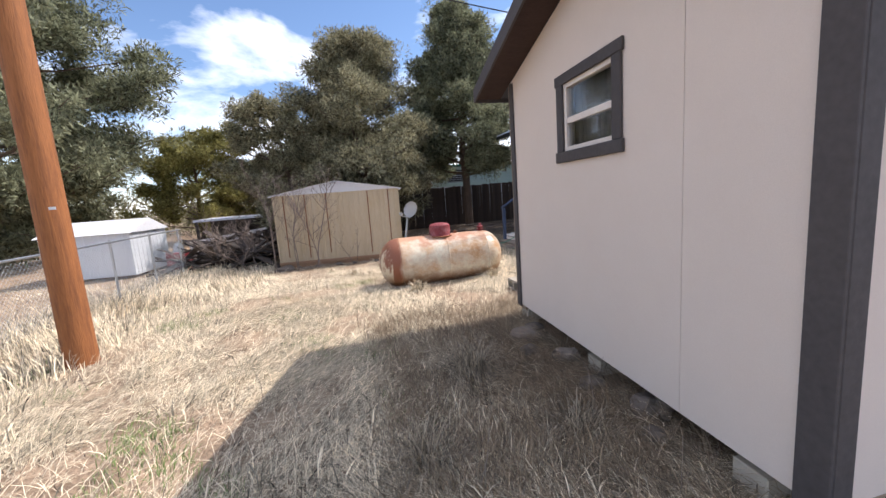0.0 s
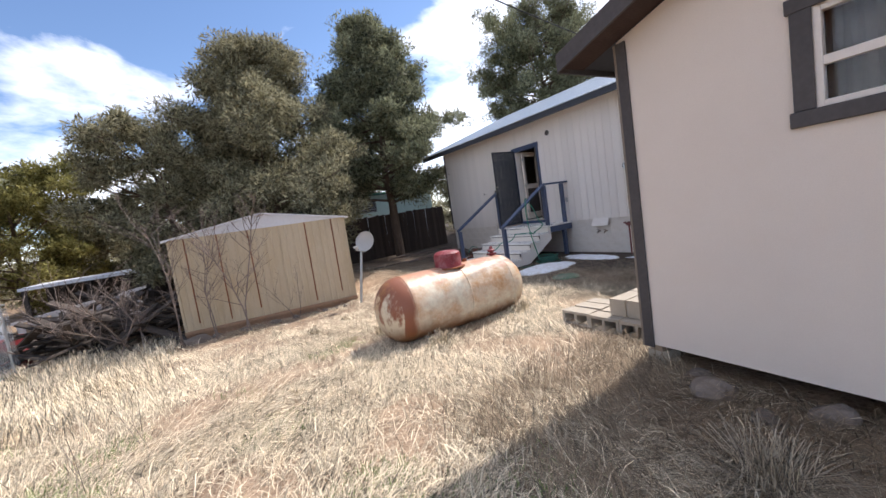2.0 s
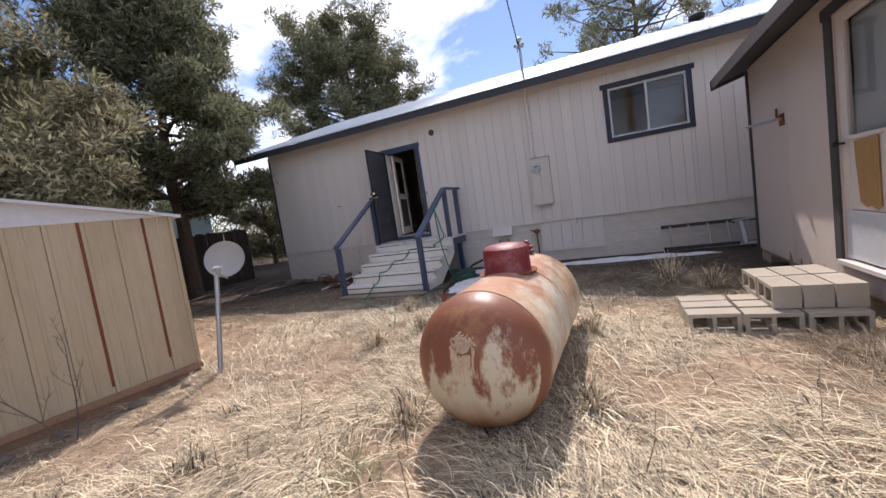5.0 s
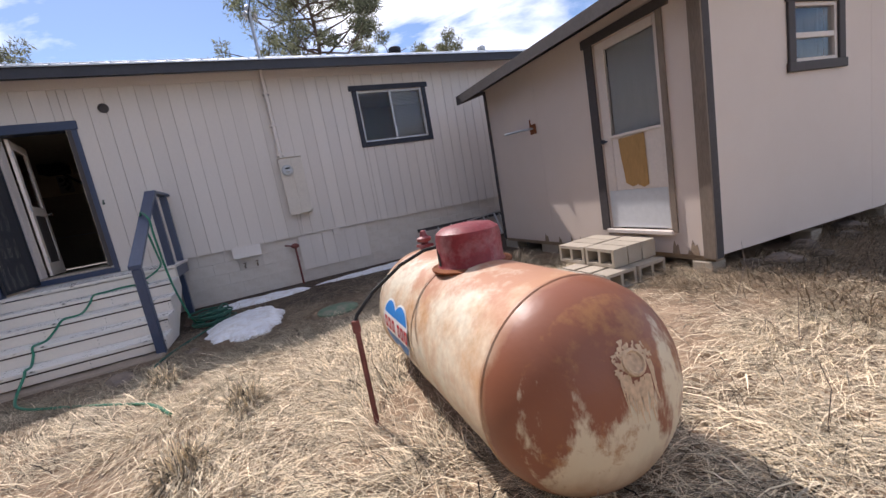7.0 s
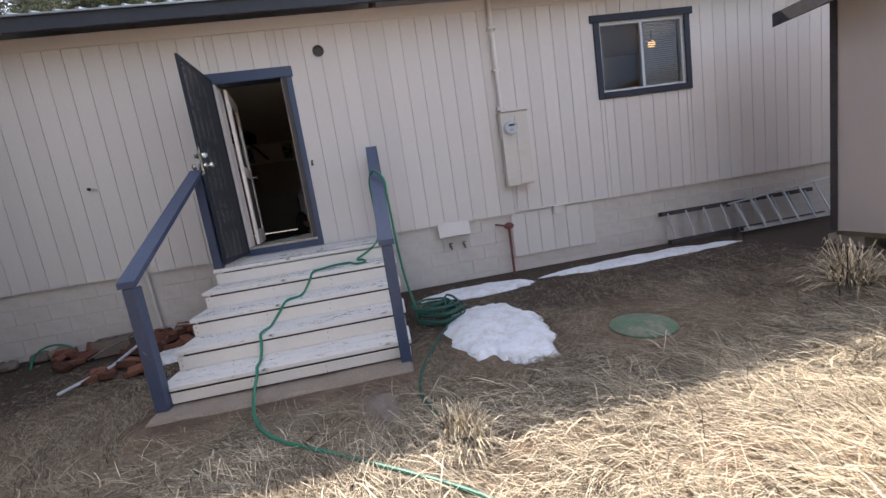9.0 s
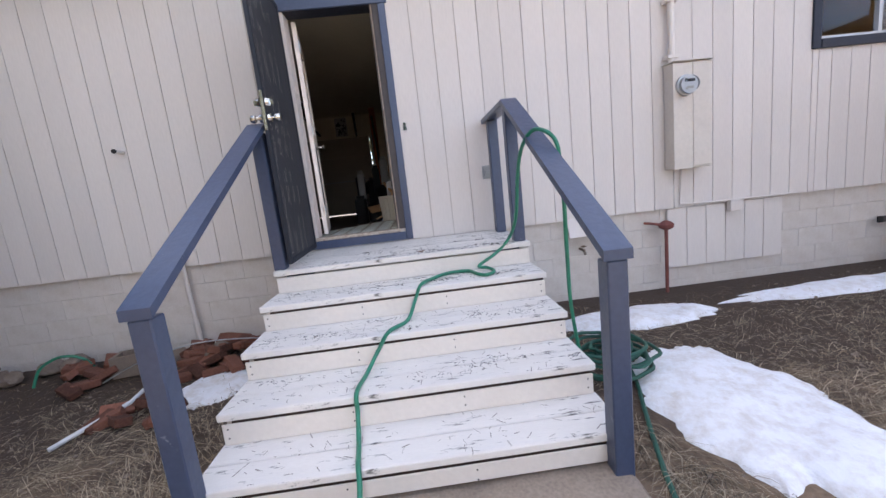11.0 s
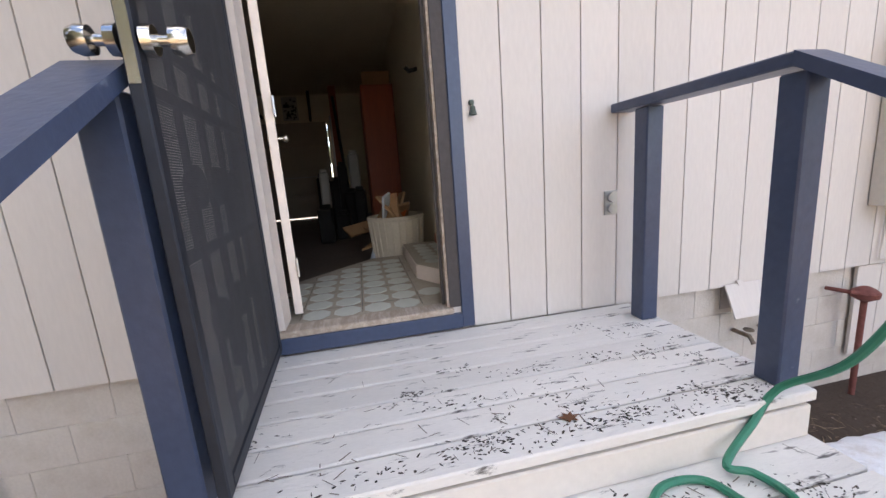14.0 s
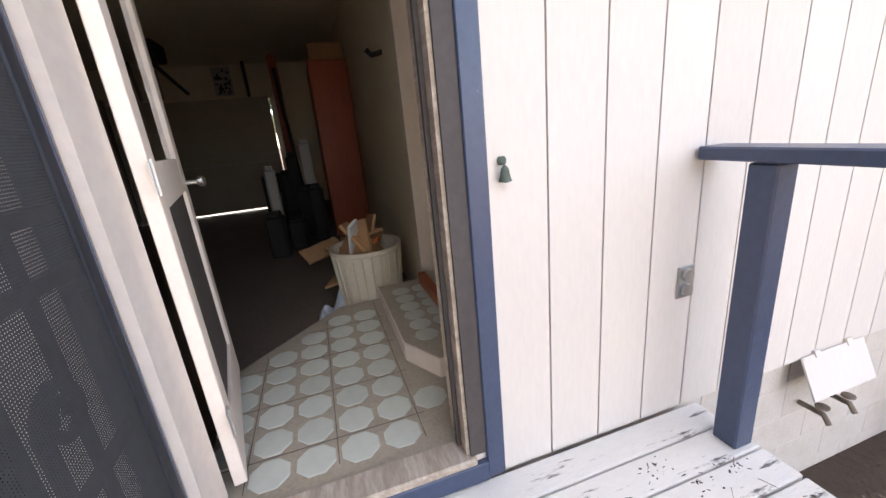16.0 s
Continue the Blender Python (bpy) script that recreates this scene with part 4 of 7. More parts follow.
# ---- propane tank ----
def tank_paint():
    """Old white paint over rust: red on the crown, rusty runs and bare ends."""
    m = mat("rusty_tank_paint", (0.74, 0.67, 0.53), 0.42, vary=0.16, grain=25, big=2.6, bump=0.12, second=(0.52, 0.28, 0.13), amount=0.46, edge=0.12, scale2=2.4)
    n, l = m.node_tree.nodes, m.node_tree.links
    b = n["Principled BSDF"]
    src = b.inputs["Base Color"].links[0].from_socket
    tc, sep = n.new("ShaderNodeTexCoord"), n.new("ShaderNodeSeparateXYZ")
    l.new(tc.outputs["Object"], sep.inputs[0])
    wob = n.new("ShaderNodeTexNoise")
    wob.inputs["Scale"].default_value, wob.inputs["Detail"].default_value, wob.inputs["Roughness"].default_value = 4.0, 10, 0.66
    runs = n.new("ShaderNodeMapping")
    runs.inputs["Scale"].default_value = (1.0, 1.25, 0.6)
    l.new(tc.outputs["Object"], runs.inputs["Vector"])
    l.new(runs.outputs["Vector"], wob.inputs["Vector"])

    wob2 = n.new("ShaderNodeTexNoise")
    wob2.inputs["Scale"].default_value, wob2.inputs["Detail"].default_value, wob2.inputs["Roughness"].default_value = 5.5, 9, 0.7
    l.new(tc.outputs["Object"], wob2.inputs["Vector"])

    def layer(src, axis, lo, hi, wobble, colour):
        a = n.new("ShaderNodeMath")
        a.operation = "MULTIPLY_ADD"
        a.inputs[1].default_value = wobble
        l.new((wob2 if axis == "F" else wob).outputs["Fac"], a.inputs[0])
        if axis in "EF":
            end = n.new("ShaderNodeMath")
            end.operation, end.inputs[1].default_value = "MULTIPLY_ADD", -0.55 if axis == "E" else 0.12
            l.new(sep.outputs["Z"], end.inputs[0])
            cap = n.new("ShaderNodeMapRange")
            cap.inputs["From Min"].default_value, cap.inputs["From Max"].default_value = -0.86, -0.98
            cap.inputs["To Min"].default_value, cap.inputs["To Max"].default_value = -1.0, 0.15 if axis == "E" else 0.0
            l.new(sep.outputs["X"], cap.inputs["Value"])
            l.new(cap.outputs[0], end.inputs[2])
            l.new(end.outputs[0], a.inputs[2])
        else:
            l.new(sep.outputs[axis], a.inputs[2])
        r = n.new("ShaderNodeMapRange")
        r.inputs["From Min"].default_value, r.inputs["From Max"].default_value = lo, hi
        l.new(a.outputs[0], r.inputs["Value"])
        x = n.new("ShaderNodeMix")
        x.data_type = "RGBA"
        l.new(r.outputs[0], x.inputs[0])
        l.new(src, x.inputs[6])
        x.inputs[7].default_value = (*colour, 1)
        return x.outputs[2]
    src = layer(src, "Z", 0.68, 0.82, 0.75, (0.50, 0.26, 0.16))
    src = layer(src, "X", -0.35, -0.85, 0.5, (0.55, 0.30, 0.15))
    src = layer(src, "X", -0.70, -0.78, 0.16, (0.27, 0.10, 0.055))
    src = layer(src, "E", 0.66, 0.75, 1.1, (0.66, 0.55, 0.39))
    src = layer(src, "F", 0.55, 0.66, 1.0, (0.38, 0.17, 0.07))
    src = layer(src, "Z", -0.30, -0.50, -0.30, (0.30, 0.13, 0.05))
    l.new(src, b.inputs["Base Color"])
    return m


TANK = pose(1.81, 7.10, 0.285, 0, 0, -1.5)
M_TANK = tank_paint()
M_PALERUN = mat("pale_scraped_paint", (0.60, 0.42, 0.27), 0.8, vary=0.3, grain=60, big=8, bump=0.2)


def build_tank():
    R, Lh = 0.45, 0.82
    t = thing("propane_tank", "rusty white propane tank with faded red dome, lying in straw", "gas tank", m=TANK)
    bm = bmesh.new()
    prof = [(0.02, -Lh - 0.36)]
    for i in range(1, 13):
        a = math.pi / 2 * i / 12
        prof.append((R * math.sin(a), -Lh - 0.36 * math.cos(a)))
    prof += [(R + 0.003, -Lh + 0.015), (R, -Lh + 0.03), (R, 0.0), (R, Lh - 0.03), (R + 0.003, Lh - 0.015)]
    for i in range(12, 0, -1):
        a = math.pi / 2 * i / 12
        prof.append((R * math.sin(a), Lh + 0.36 * math.cos(a)))
    prof.append((0.02, Lh + 0.36))
    lathe(bm, prof, 56, Euler((0, radians(90), 0)).to_matrix().to_4x4())
    part("body", bm, M_TANK, t, "rusty white tank shell", True)
    # dome
    lathe(bm := bmesh.new(), [(0.20, 0.0), (0.205, 0.015), (0.195, 0.03), (0.195, 0.175), (0.187, 0.21), (0.15, 0.236), (0.08, 0.247), (0.02, 0.249)], 40, Matrix.Translation((0.0, 0, R - 0.03)))
    dome = part("dome", bm, M_LID, t, "faded dark red dome lid", True)
    lathe(bm := bmesh.new(), [(0.24, 0), (0.245, 0.012), (0.21, 0.02)], 40, Matrix.Translation((0.0, 0, R - 0.035)))
    part("collar", bm, M_RUST, t, "", True)
    # weld bands
    for x in (-Lh + 0.01, 0.06, Lh - 0.01):
        lathe(bm := bmesh.new(), [(R, -0.012), (R + 0.006, -0.006), (R + 0.006, 0.006), (R, 0.012)], 56, Matrix.Translation((x, 0, 0)) @ Euler((0, radians(90), 0)).to_matrix().to_4x4())
        part("weld_seam", bm, M_TANK, t, "", True)
    # legs
    for x in (-0.6, 0.6):
        for sy in (-1, 1):
            boxes("leg", M_RUST, t, (x - 0.05, x + 0.05, sy * 0.17 - 0.02, sy * 0.17 + 0.02, -0.50, -0.36), bevel=0.004)
    # lifting lugs
    for x in (-0.98, 0.98):
        tube(bm := bmesh.new(), [(x + 0.0, 0.05 * math.cos(a), 0.34 + 0.05 * math.sin(a)) for a in [math.pi * i / 10 for i in range(11)]], 0.012, n=8)
        part("lug", bm, M_TANK, t, "", True)
    # pressure valve and fittings
    lathe(bm := bmesh.new(), [(0.045, 0), (0.045, 0.02), (0.03, 0.03), (0.03, 0.06), (0.055, 0.07), (0.06, 0.095), (0.03, 0.11), (0.022, 0.15), (0.01, 0.155)], 18, Matrix.Translation((0.80, 0.0, R - 0.01)))
    box(bm, 0.74, 0.86, -0.05, 0.05, R + 0.015, R + 0.035)
    part("valve", bm, M_LID, t, "rusty red relief valve", True)
    lathe(bm := bmesh.new(), [(0.04, 0), (0.04, 0.03), (0.025, 0.035), (0.025, 0.05)], 14, Matrix.Translation((0.30, 0.02, R - 0.01)))
    part("plug", bm, M_RUST, t, "", True)
    # round decal: two overlapping discs and a white band, wrapped on the shell
    def patch(name, inside, x0, x1, a0, a1, off, material, nx=60, na=44):
        bm = bmesh.new()
        grid = {}
        for i in range(nx):
            for j in range(na):
                x, a = x0 + (x1 - x0) * (i + 0.5) / nx, a0 + (a1 - a0) * (j + 0.5) / na
                if not inside(x, a * R):
                    continue
                quad = []
                for di, dj in ((0, 0), (1, 0), (1, 1), (0, 1)):
                    k = (i + di, j + dj)
                    if k not in grid:
                        xx, aa = x0 + (x1 - x0) * k[0] / nx, a0 + (a1 - a0) * k[1] / na
                        grid[k] = bm.verts.new((xx, (R + off) * math.cos(aa), (R + off) * math.sin(aa)))
                    quad.append(grid[k])
                bm.faces.new(quad)
        part(name, bm, material, t, "", True)
    cx, ca = 0.39, radians(5) * R
    def discs(r):
        return lambda x, s: math.hypot(x - cx - 0.115, s - ca) < r or math.hypot(x - cx + 0.115, s - ca) < r
    rng = (cx - 0.36, cx + 0.36, -0.5, 0.85)
    patch("decal_edge", discs(0.172), *rng, 0.004, M_WHITEDECAL, 150, 130)
    patch("decal", discs(0.157), *rng, 0.0065, M_BLUEDECAL, 150, 130)
    band = lambda x, s: abs(s - ca) < 0.062 and abs(x - cx) < 0.285
    patch("decal_band", band, *rng, 0.009, M_WHITEDECAL, 150, 130)
    bars = [(-0.25, 0.055), (-0.17, 0.055), (-0.09, 0.05), (0.03, 0.06), (0.12, 0.06), (0.21, 0.055)]
    for u, w in bars:
        patch("decal_bar", lambda x, q: abs(q - ca) < 0.04 and abs(x - cx - u) < w / 2 and not (abs(x - cx - u) < w / 5 and abs(q - ca) < 0.02), cx + u - w, cx + u + w, -0.5, 0.85, 0.0115, M_REDDECAL, 30, 120)
    # worn boss on the end, with pale weld spatter and runs below it
    def end_x(yy, zz):
        return -Lh - 0.36 * math.sqrt(max(0.0, 1 - (yy * yy + zz * zz) / (R * R)))
    m = Matrix.Translation((end_x(0, 0.2) + 0.004, 0, 0.20)) @ Euler((0, radians(-62), 0)).to_matrix().to_4x4()
    lathe(bm := bmesh.new(), [(0.05, 0), (0.047, 0.01), (0.038, 0.013), (0.033, 0.006), (0.01, 0.005)], 22, m)
    part("boss", bm, M_PALERUN, t, "scraped rusty round boss", True)
    rnd = random.Random(12)
    bm = bmesh.new()
    for k in range(90):
        a = rnd.uniform(0, 2 * math.pi)
        r = rnd.uniform(0.045, 0.085)
        yy, z0 = r * math.cos(a), 0.2 + r * math.sin(a) * 0.95
        ln = rnd.uniform(0.01, 0.025) if math.sin(a) > -0.1 else rnd.uniform(0.03, 0.16)
        w = rnd.uniform(0.003, 0.011)
        pts = [(yy + rnd.uniform(-0.004, 0.004) * q, z0 - ln * q / 3) for q in range(4)]
        left = [bm.verts.new((end_x(u, v) - 0.0025, u - w * (1 - 0.25 * q), v)) for q, (u, v) in enumerate(pts)]
        right = [bm.verts.new((end_x(u, v) - 0.0025, u + w * (1 - 0.25 * q), v)) for q, (u, v) in enumerate(pts)]
        for q in range(3):
            bm.faces.new((left[q], right[q], right[q + 1], left[q + 1]))
    tagged(part("scraped_paint", bm, M_PALERUN, t, "pale scraped streaks below the boss"), kind="stuff")
    # opening in the dome's side for the gas line
    bm = bmesh.new()
    aa = [radians(62 + 2.6 * k) for k in range(12)]
    lo = [bm.verts.new((0.1975 * math.cos(q), 0.1975 * math.sin(q), R - 0.005)) for q in aa]
    hi = [bm.verts.new((0.1975 * math.cos(q), 0.1975 * math.sin(q), R + 0.03 + 0.065 * math.sqrt(max(0, 1 - ((k - 5.5) / 5.6) ** 2)))) for k, q in enumerate(aa)]
    for k in range(11):
        bm.faces.new((lo[k], lo[k + 1], hi[k + 1], hi[k]))
    part("line_opening", bm, M_BLACK, t, "dark arched opening for the gas line")


build_tank()


def build_stake():
    s = thing("gas_riser", "rusty steel riser pipe with a black line to the tank", "pipe")
    gx, gy = 1.99, 7.82
    tube(bm := bmesh.new(), [(gx - 0.04, gy + 0.01, -0.35), (gx + 0.01, gy, 0.46)], 0.016, n=10)
    tube(bm, [(gx + 0.01, gy, 0.44), (gx + 0.015, gy, 0.51)], 0.024, n=10)
    part("pipe", bm, M_REDIRON, s, "", True)
    pts = [(2.0, 7.82, 0.50), (2.01, 7.80, 0.54), (2.03, 7.68, 0.64), (2.03, 7.48, 0.76), (2.0, 7.32, 0.82), (1.95, 7.24, 0.83)]
    tube(bm := bmesh.new(), pts, 0.011, n=8)
    part("line", bm, M_BLACK, s, "black copper gas line", True)


build_stake()


# ---- metal garden shed ----
def build_shed():
    ang = math.degrees(math.atan2(11.2 - 11.65, 1.72 + 1.72))
    s = thing("garden_shed", "cream ribbed metal garden shed with white gable and rusty streaks", "shed", m=pose(-1.72, 11.65, -0.14, 0, 0, ang))
    W, D, Hh, PK = 3.46, 2.6, 1.88, 0.29
    bm = bmesh.new()
    box(bm, 0.01, W - 0.01, 0.02, D, 0, Hh)
    part("body", bm, M_SHEDWALL, s)
    n = 12
    pw = W / n
    cache = {}
    for i in range(n):
        x = i * pw
        bm = bmesh.new()
        prism(bm, [(x, 0.02), (x + 0.003, 0.0), (x + 0.035, 0.0), (x + 0.045, 0.012), (x + pw / 2 - 0.02, 0.012), (x + pw / 2 - 0.01, 0.004), (x + pw / 2 + 0.01, 0.004), (x + pw / 2 + 0.02, 0.012), (x + pw - 0.006, 0.012), (x + pw - 0.001, 0.02)], "z", 0.02, Hh)
        part("panel", bm, M_SHEDWALL, s)
        if i in (1, 3, 5, 9, 11):
            boxes("rusty_seam", M_RUST, s, (x - 0.024, x - 0.002, -0.003, 0.011, 0.10 + 0.05 * (i % 3), Hh), label="rust-streaked panel joint")
    for x in (-0.01, W - 0.03):
        boxes("corner_post", M_SHEDWALL, s, (x, x + 0.04, -0.012, 0.04, 0.02, Hh))
    bm = bmesh.new()
    prism(bm, [(-0.02, Hh), (W + 0.02, Hh), (W / 2, Hh + PK)], "y", 0.0, 0.03)
    part("gable", bm, M_SHEDROOF, s, "dirty white sheet metal gable")
    bm = bmesh.new()
    prism(bm, [(-0.09, Hh - 0.03), (W / 2, Hh + PK + 0.005), (W + 0.09, Hh - 0.03), (W + 0.09, Hh + 0.005), (W / 2, Hh + PK + 0.035), (-0.09, Hh + 0.005)], "y", -0.07, D + 0.06)
    part("roof", bm, M_SHEDROOF, s, "dirty white metal roof")
    boxes("base_rail", M_SHEDBASE, s, (-0.02, W + 0.02, -0.03, D, -0.05, 0.018), bevel=0.004)
    boxes("foundation", M_SHEDBASE, s, (-0.01, W + 0.01, 0.01, D, -0.5, -0.051), label="reddish weathered timber base")


build_shed()


def build_dish():
    d = thing("satellite_dish", "grey satellite dish on a leaning steel pole", "satellite dish")
    top = Vector((1.86, 10.78, 0.95))
    tube(bm := bmesh.new(), [(1.60, 10.75, -0.5), tuple(top)], 0.03, n=12)
    part("pole", bm, M_METAL, d, "galvanised pole", True)
    m = look((1.98, 10.72, 1.10), (1.98 - 0.75, 10.72 - 0.62, 1.10 + 0.32))
    bm = bmesh.new()
    R = 0.225
    lathe(bm, [(0.01, 0.0), (0.12, -0.012), (0.2, -0.035), (R, -0.068), (R + 0.006, -0.07), (R + 0.004, -0.060), (0.2, -0.022), (0.12, 0.001), (0.01, 0.014)], 40, m)
    part("dish", bm, M_BLIND, d, "weathered grey dish", True)
    box(bm := bmesh.new(), -0.05, 0.05, -0.09, 0.09, 0.012, 0.11, bevel=0.01, m=m)
    part("bracket", bm, M_METAL, d)
    a = m @ Vector((0, -0.24, -0.05))
    b = m @ Vector((0.0, -0.26, -0.38))
    tube(bm := bmesh.new(), [m @ Vector((0, -0.1, 0.03)), a, b], 0.012, n=8)
    part("arm", bm, M_METAL, d, "", True)
    tube(bm := bmesh.new(), [b, m @ Vector((0, -0.19, -0.44))], 0.028, n=10)
    tube(bm, [m @ Vector((-0.05, -0.21, -0.42)), m @ Vector((0.05, -0.21, -0.42))], 0.024, n=10)
    part("receiver", bm, M_BLIND, d, "", True)


build_dish()


# ---- concrete block steps ----
def cinder(name, length, along, holes=2):
    """A hollow block: cores run along the axis 'y' or 'x'. Its size is length by 0.19 by 0.19."""
    bm = bmesh.new()
    L, Hh, D, w = length, 0.19, 0.19, 0.032
    core = (L - w * (holes + 1)) / holes
    xs = [0.0]
    for i in range(holes):
        xs += [w + i * (core + w), w + i * (core + w) + core]
    xs.append(L)
    zs = [0.0, w, Hh - w, Hh]
    g = {(i, k, j): bm.verts.new((x, y, z)) for i, x in enumerate(xs) for k, z in enumerate(zs) for j, y in enumerate((0.0, D))}
    nx = len(xs) - 1

    def solid(i, k):
        return 0 <= i < nx and 0 <= k < 3 and not (k == 1 and i % 2 == 1)
    for i in range(nx):
        for k in range(3):
            if not solid(i, k):
                continue
            for j in (0, 1):
                bm.faces.new([g[i, k, j], g[i + 1, k, j], g[i + 1, k + 1, j], g[i, k + 1, j]])
            for di, dk, p, q in ((-1, 0, (i, k), (i, k + 1)), (1, 0, (i + 1, k), (i + 1, k + 1)), (0, -1, (i, k), (i + 1, k)), (0, 1, (i, k + 1), (i + 1, k + 1))):
                if not solid(i + di, k + dk):
                    bm.faces.new([g[(*p, 0)], g[(*q, 0)], g[(*q, 1)], g[(*p, 1)]])
    return mesh_of(name, bm, M_BLOCK)


CB = cinder("cinder_block", 0.39, "y")
rnd = random.Random(5)


def cblock(x, y, z, rz, tilt=0):
    ob = new("cinder_block", CB)
    ob.matrix_world = pose(x, y, z, tilt, 0, rz)
    tagged(ob, "hollow grey-tan concrete block stacked as a step", "concrete block", "blocks stacked as steps")


# lower tier: cores open to the west
for yy, xx in ((5.72, 2.54), (5.31, 2.52), (4.90, 2.50)):
    for c in range(3):
        cblock(xx + c * 0.235 + rnd.uniform(-0.008, 0.008), yy + rnd.uniform(-0.008, 0.008), -0.125, -90 + rnd.uniform(-1.5, 1.5))
# upper tier: cores open to the north
for r in range(3):
    for c in range(2):
        cblock(2.62 + c * 0.43 + rnd.uniform(-0.01, 0.01), 4.90 - 0.205 * r, 0.072, rnd.uniform(-1, 1))


# ---- ladders lying against the foundation ----
def build_ladder(label, name, y0, y1, low, high, rungs, tread, material):
    """A ladder on its edge: low and high are the (x, z) of its two rails at both ends."""
    l = thing(name, label, "ladder")
    (xa, za, xb, zb), (xc, zc, xd, zd) = low, high

    def at(q, f):
        return Vector((q[0] + (q[2] - q[0]) * f, y0 + (y1 - y0) * f, q[1] + (q[3] - q[1]) * f))
    for q in (low, high):
        a, b = at(q, 0), at(q, 1)
        bm = bmesh.new()
        prism(bm, [(-0.012, -0.032), (0.012, -0.032), (0.012, -0.026), (-0.004, -0.024), (-0.004, 0.024), (0.012, 0.026), (0.012, 0.032), (-0.012, 0.032)], "y", 0, (b - a).length)
        d = (b - a).normalized()
        bmesh.ops.transform(bm, matrix=Matrix.Translation(a) @ Vector((0, 1, 0)).rotation_difference(d).to_matrix().to_4x4(), verts=bm.verts[:])
        part("side_rail", bm, M_TRIM if not tread else material, l, "channel side rail")
    for i in range(rungs):
        f = (i + 0.5) / rungs
        a, b = at(low, f), at(high, f)
        bm = bmesh.new()
        if tread:
            w = (b - a).length
            box(bm, -0.012, w + 0.012, -0.034, 0.034, -0.008, 0.008, bevel=0.002)
            d = (b - a).normalized()
            bmesh.ops.transform(bm, matrix=Matrix.Translation(a) @ Vector((1, 0, 0)).rotation_difference(d).to_matrix().to_4x4() @ Euler((radians(24), 0, 0)).to_matrix().to_4x4(), verts=bm.verts[:])
        else:
            tube(bm, [a, b], 0.017, n=8)
        part("tread" if tread else "rung", bm, material, l, "", not tread)
    for q in (low, high):
        a = at(q, 0)
        boxes("foot", M_BLACK, l, (a.x - 0.016, a.x + 0.016, a.y - 0.05, a.y - 0.001, a.z - 0.034, a.z + 0.034), bevel=0.004)


build_ladder("old aluminium ladder lying on edge along the foundation", "ladder", 5.40, 2.6, (7.24, -0.04, 7.24, -0.02), (7.42, 0.375, 7.42, 0.37), 9, False, M_ALU)
build_ladder("aluminium stepladder with broad treads lying over a longer ladder", "stepladder", 4.25, 2.35, (7.14, -0.03, 6.98, 0.02), (7.37, 0.36, 7.24, 0.55), 7, True, M_ALU)


# ---- fittings on the back wall ----
def build_meter():
    m = thing("electric_meter", "cream electric meter box with round glass meter", "electric meter")
    x = FX - 0.003
    ya, yb = 7.375, 7.775
    boxes("box", M_METERBOX, m, (x - 0.15, x, ya, yb - 0.01, 1.165, 2.18), bevel=0.008)
    boxes("cover", M_METERBOX, m, (x - 0.162, x - 0.151, ya + 0.004, 7.570, 1.185, 2.17), bevel=0.003)
    boxes("cover", M_METERBOX, m, (x - 0.168, x - 0.151, 7.578, yb, 1.16, 2.165), bevel=0.003)
    boxes("hood", M_METERBOX, m, (x - 0.185, x, ya - 0.005, yb + 0.005, 2.181, 2.192), bevel=0.002)
    rot = Matrix.Translation((x - 0.165, 7.655, 1.955)) @ Euler((0, radians(-90), 0)).to_matrix().to_4x4()
    lathe(bm := bmesh.new(), [(0.095, 0), (0.10, 0.01), (0.098, 0.03), (0.085, 0.032)], 32, rot)
    part("ring", bm, M_METAL, m, "silver meter ring", True)
    lathe(bm := bmesh.new(), [(0.083, 0.02), (0.083, 0.09), (0.07, 0.11), (0.02, 0.115)], 32, rot)
    part("meter_glass", bm, M_GLASS, m, "glass meter cover", True).visible_shadow = False
    lathe(bm := bmesh.new(), [(0.076, 0.015), (0.076, 0.06), (0.01, 0.062)], 28, rot)
    part("dial", bm, M_WHITEMETAL, m, "pale meter dial", True)
    boxes("display", M_BLACK, m, (x - 0.231, x - 0.228, 7.61, 7.69, 1.975, 2.0))
    boxes("name_plate", M_BLIND, m, (x - 0.231, x - 0.228, 7.625, 7.685, 1.915, 1.935))
    tube(bm := bmesh.new(), [(x - 0.06, 7.715, 2.19), (x - 0.06, 7.715, 3.72)], 0.03, n=12)
    part("conduit", bm, M_SIDING, m, "cream painted conduit", True)
    for zz in (2.24, 2.75, 3.3):
        boxes("strap", M_SIDING, m, (x - 0.094, x - 0.001, 7.66, 7.77, zz, zz + 0.03))
    boxes("small_box", M_SIDING, m, (x - 0.06, x, 6.96, 7.09, 0.66, 0.78), bevel=0.004)
    tube(bm := bmesh.new(), [(x - 0.015, 7.60, 1.17), (x - 0.02, 7.62, 0.80), (x - 0.02, 7.45, 0.785), (x - 0.02, 6.3, 0.77)], 0.010, n=6)
    part("wire", bm, M_SIDING, m, "", True)


build_meter()


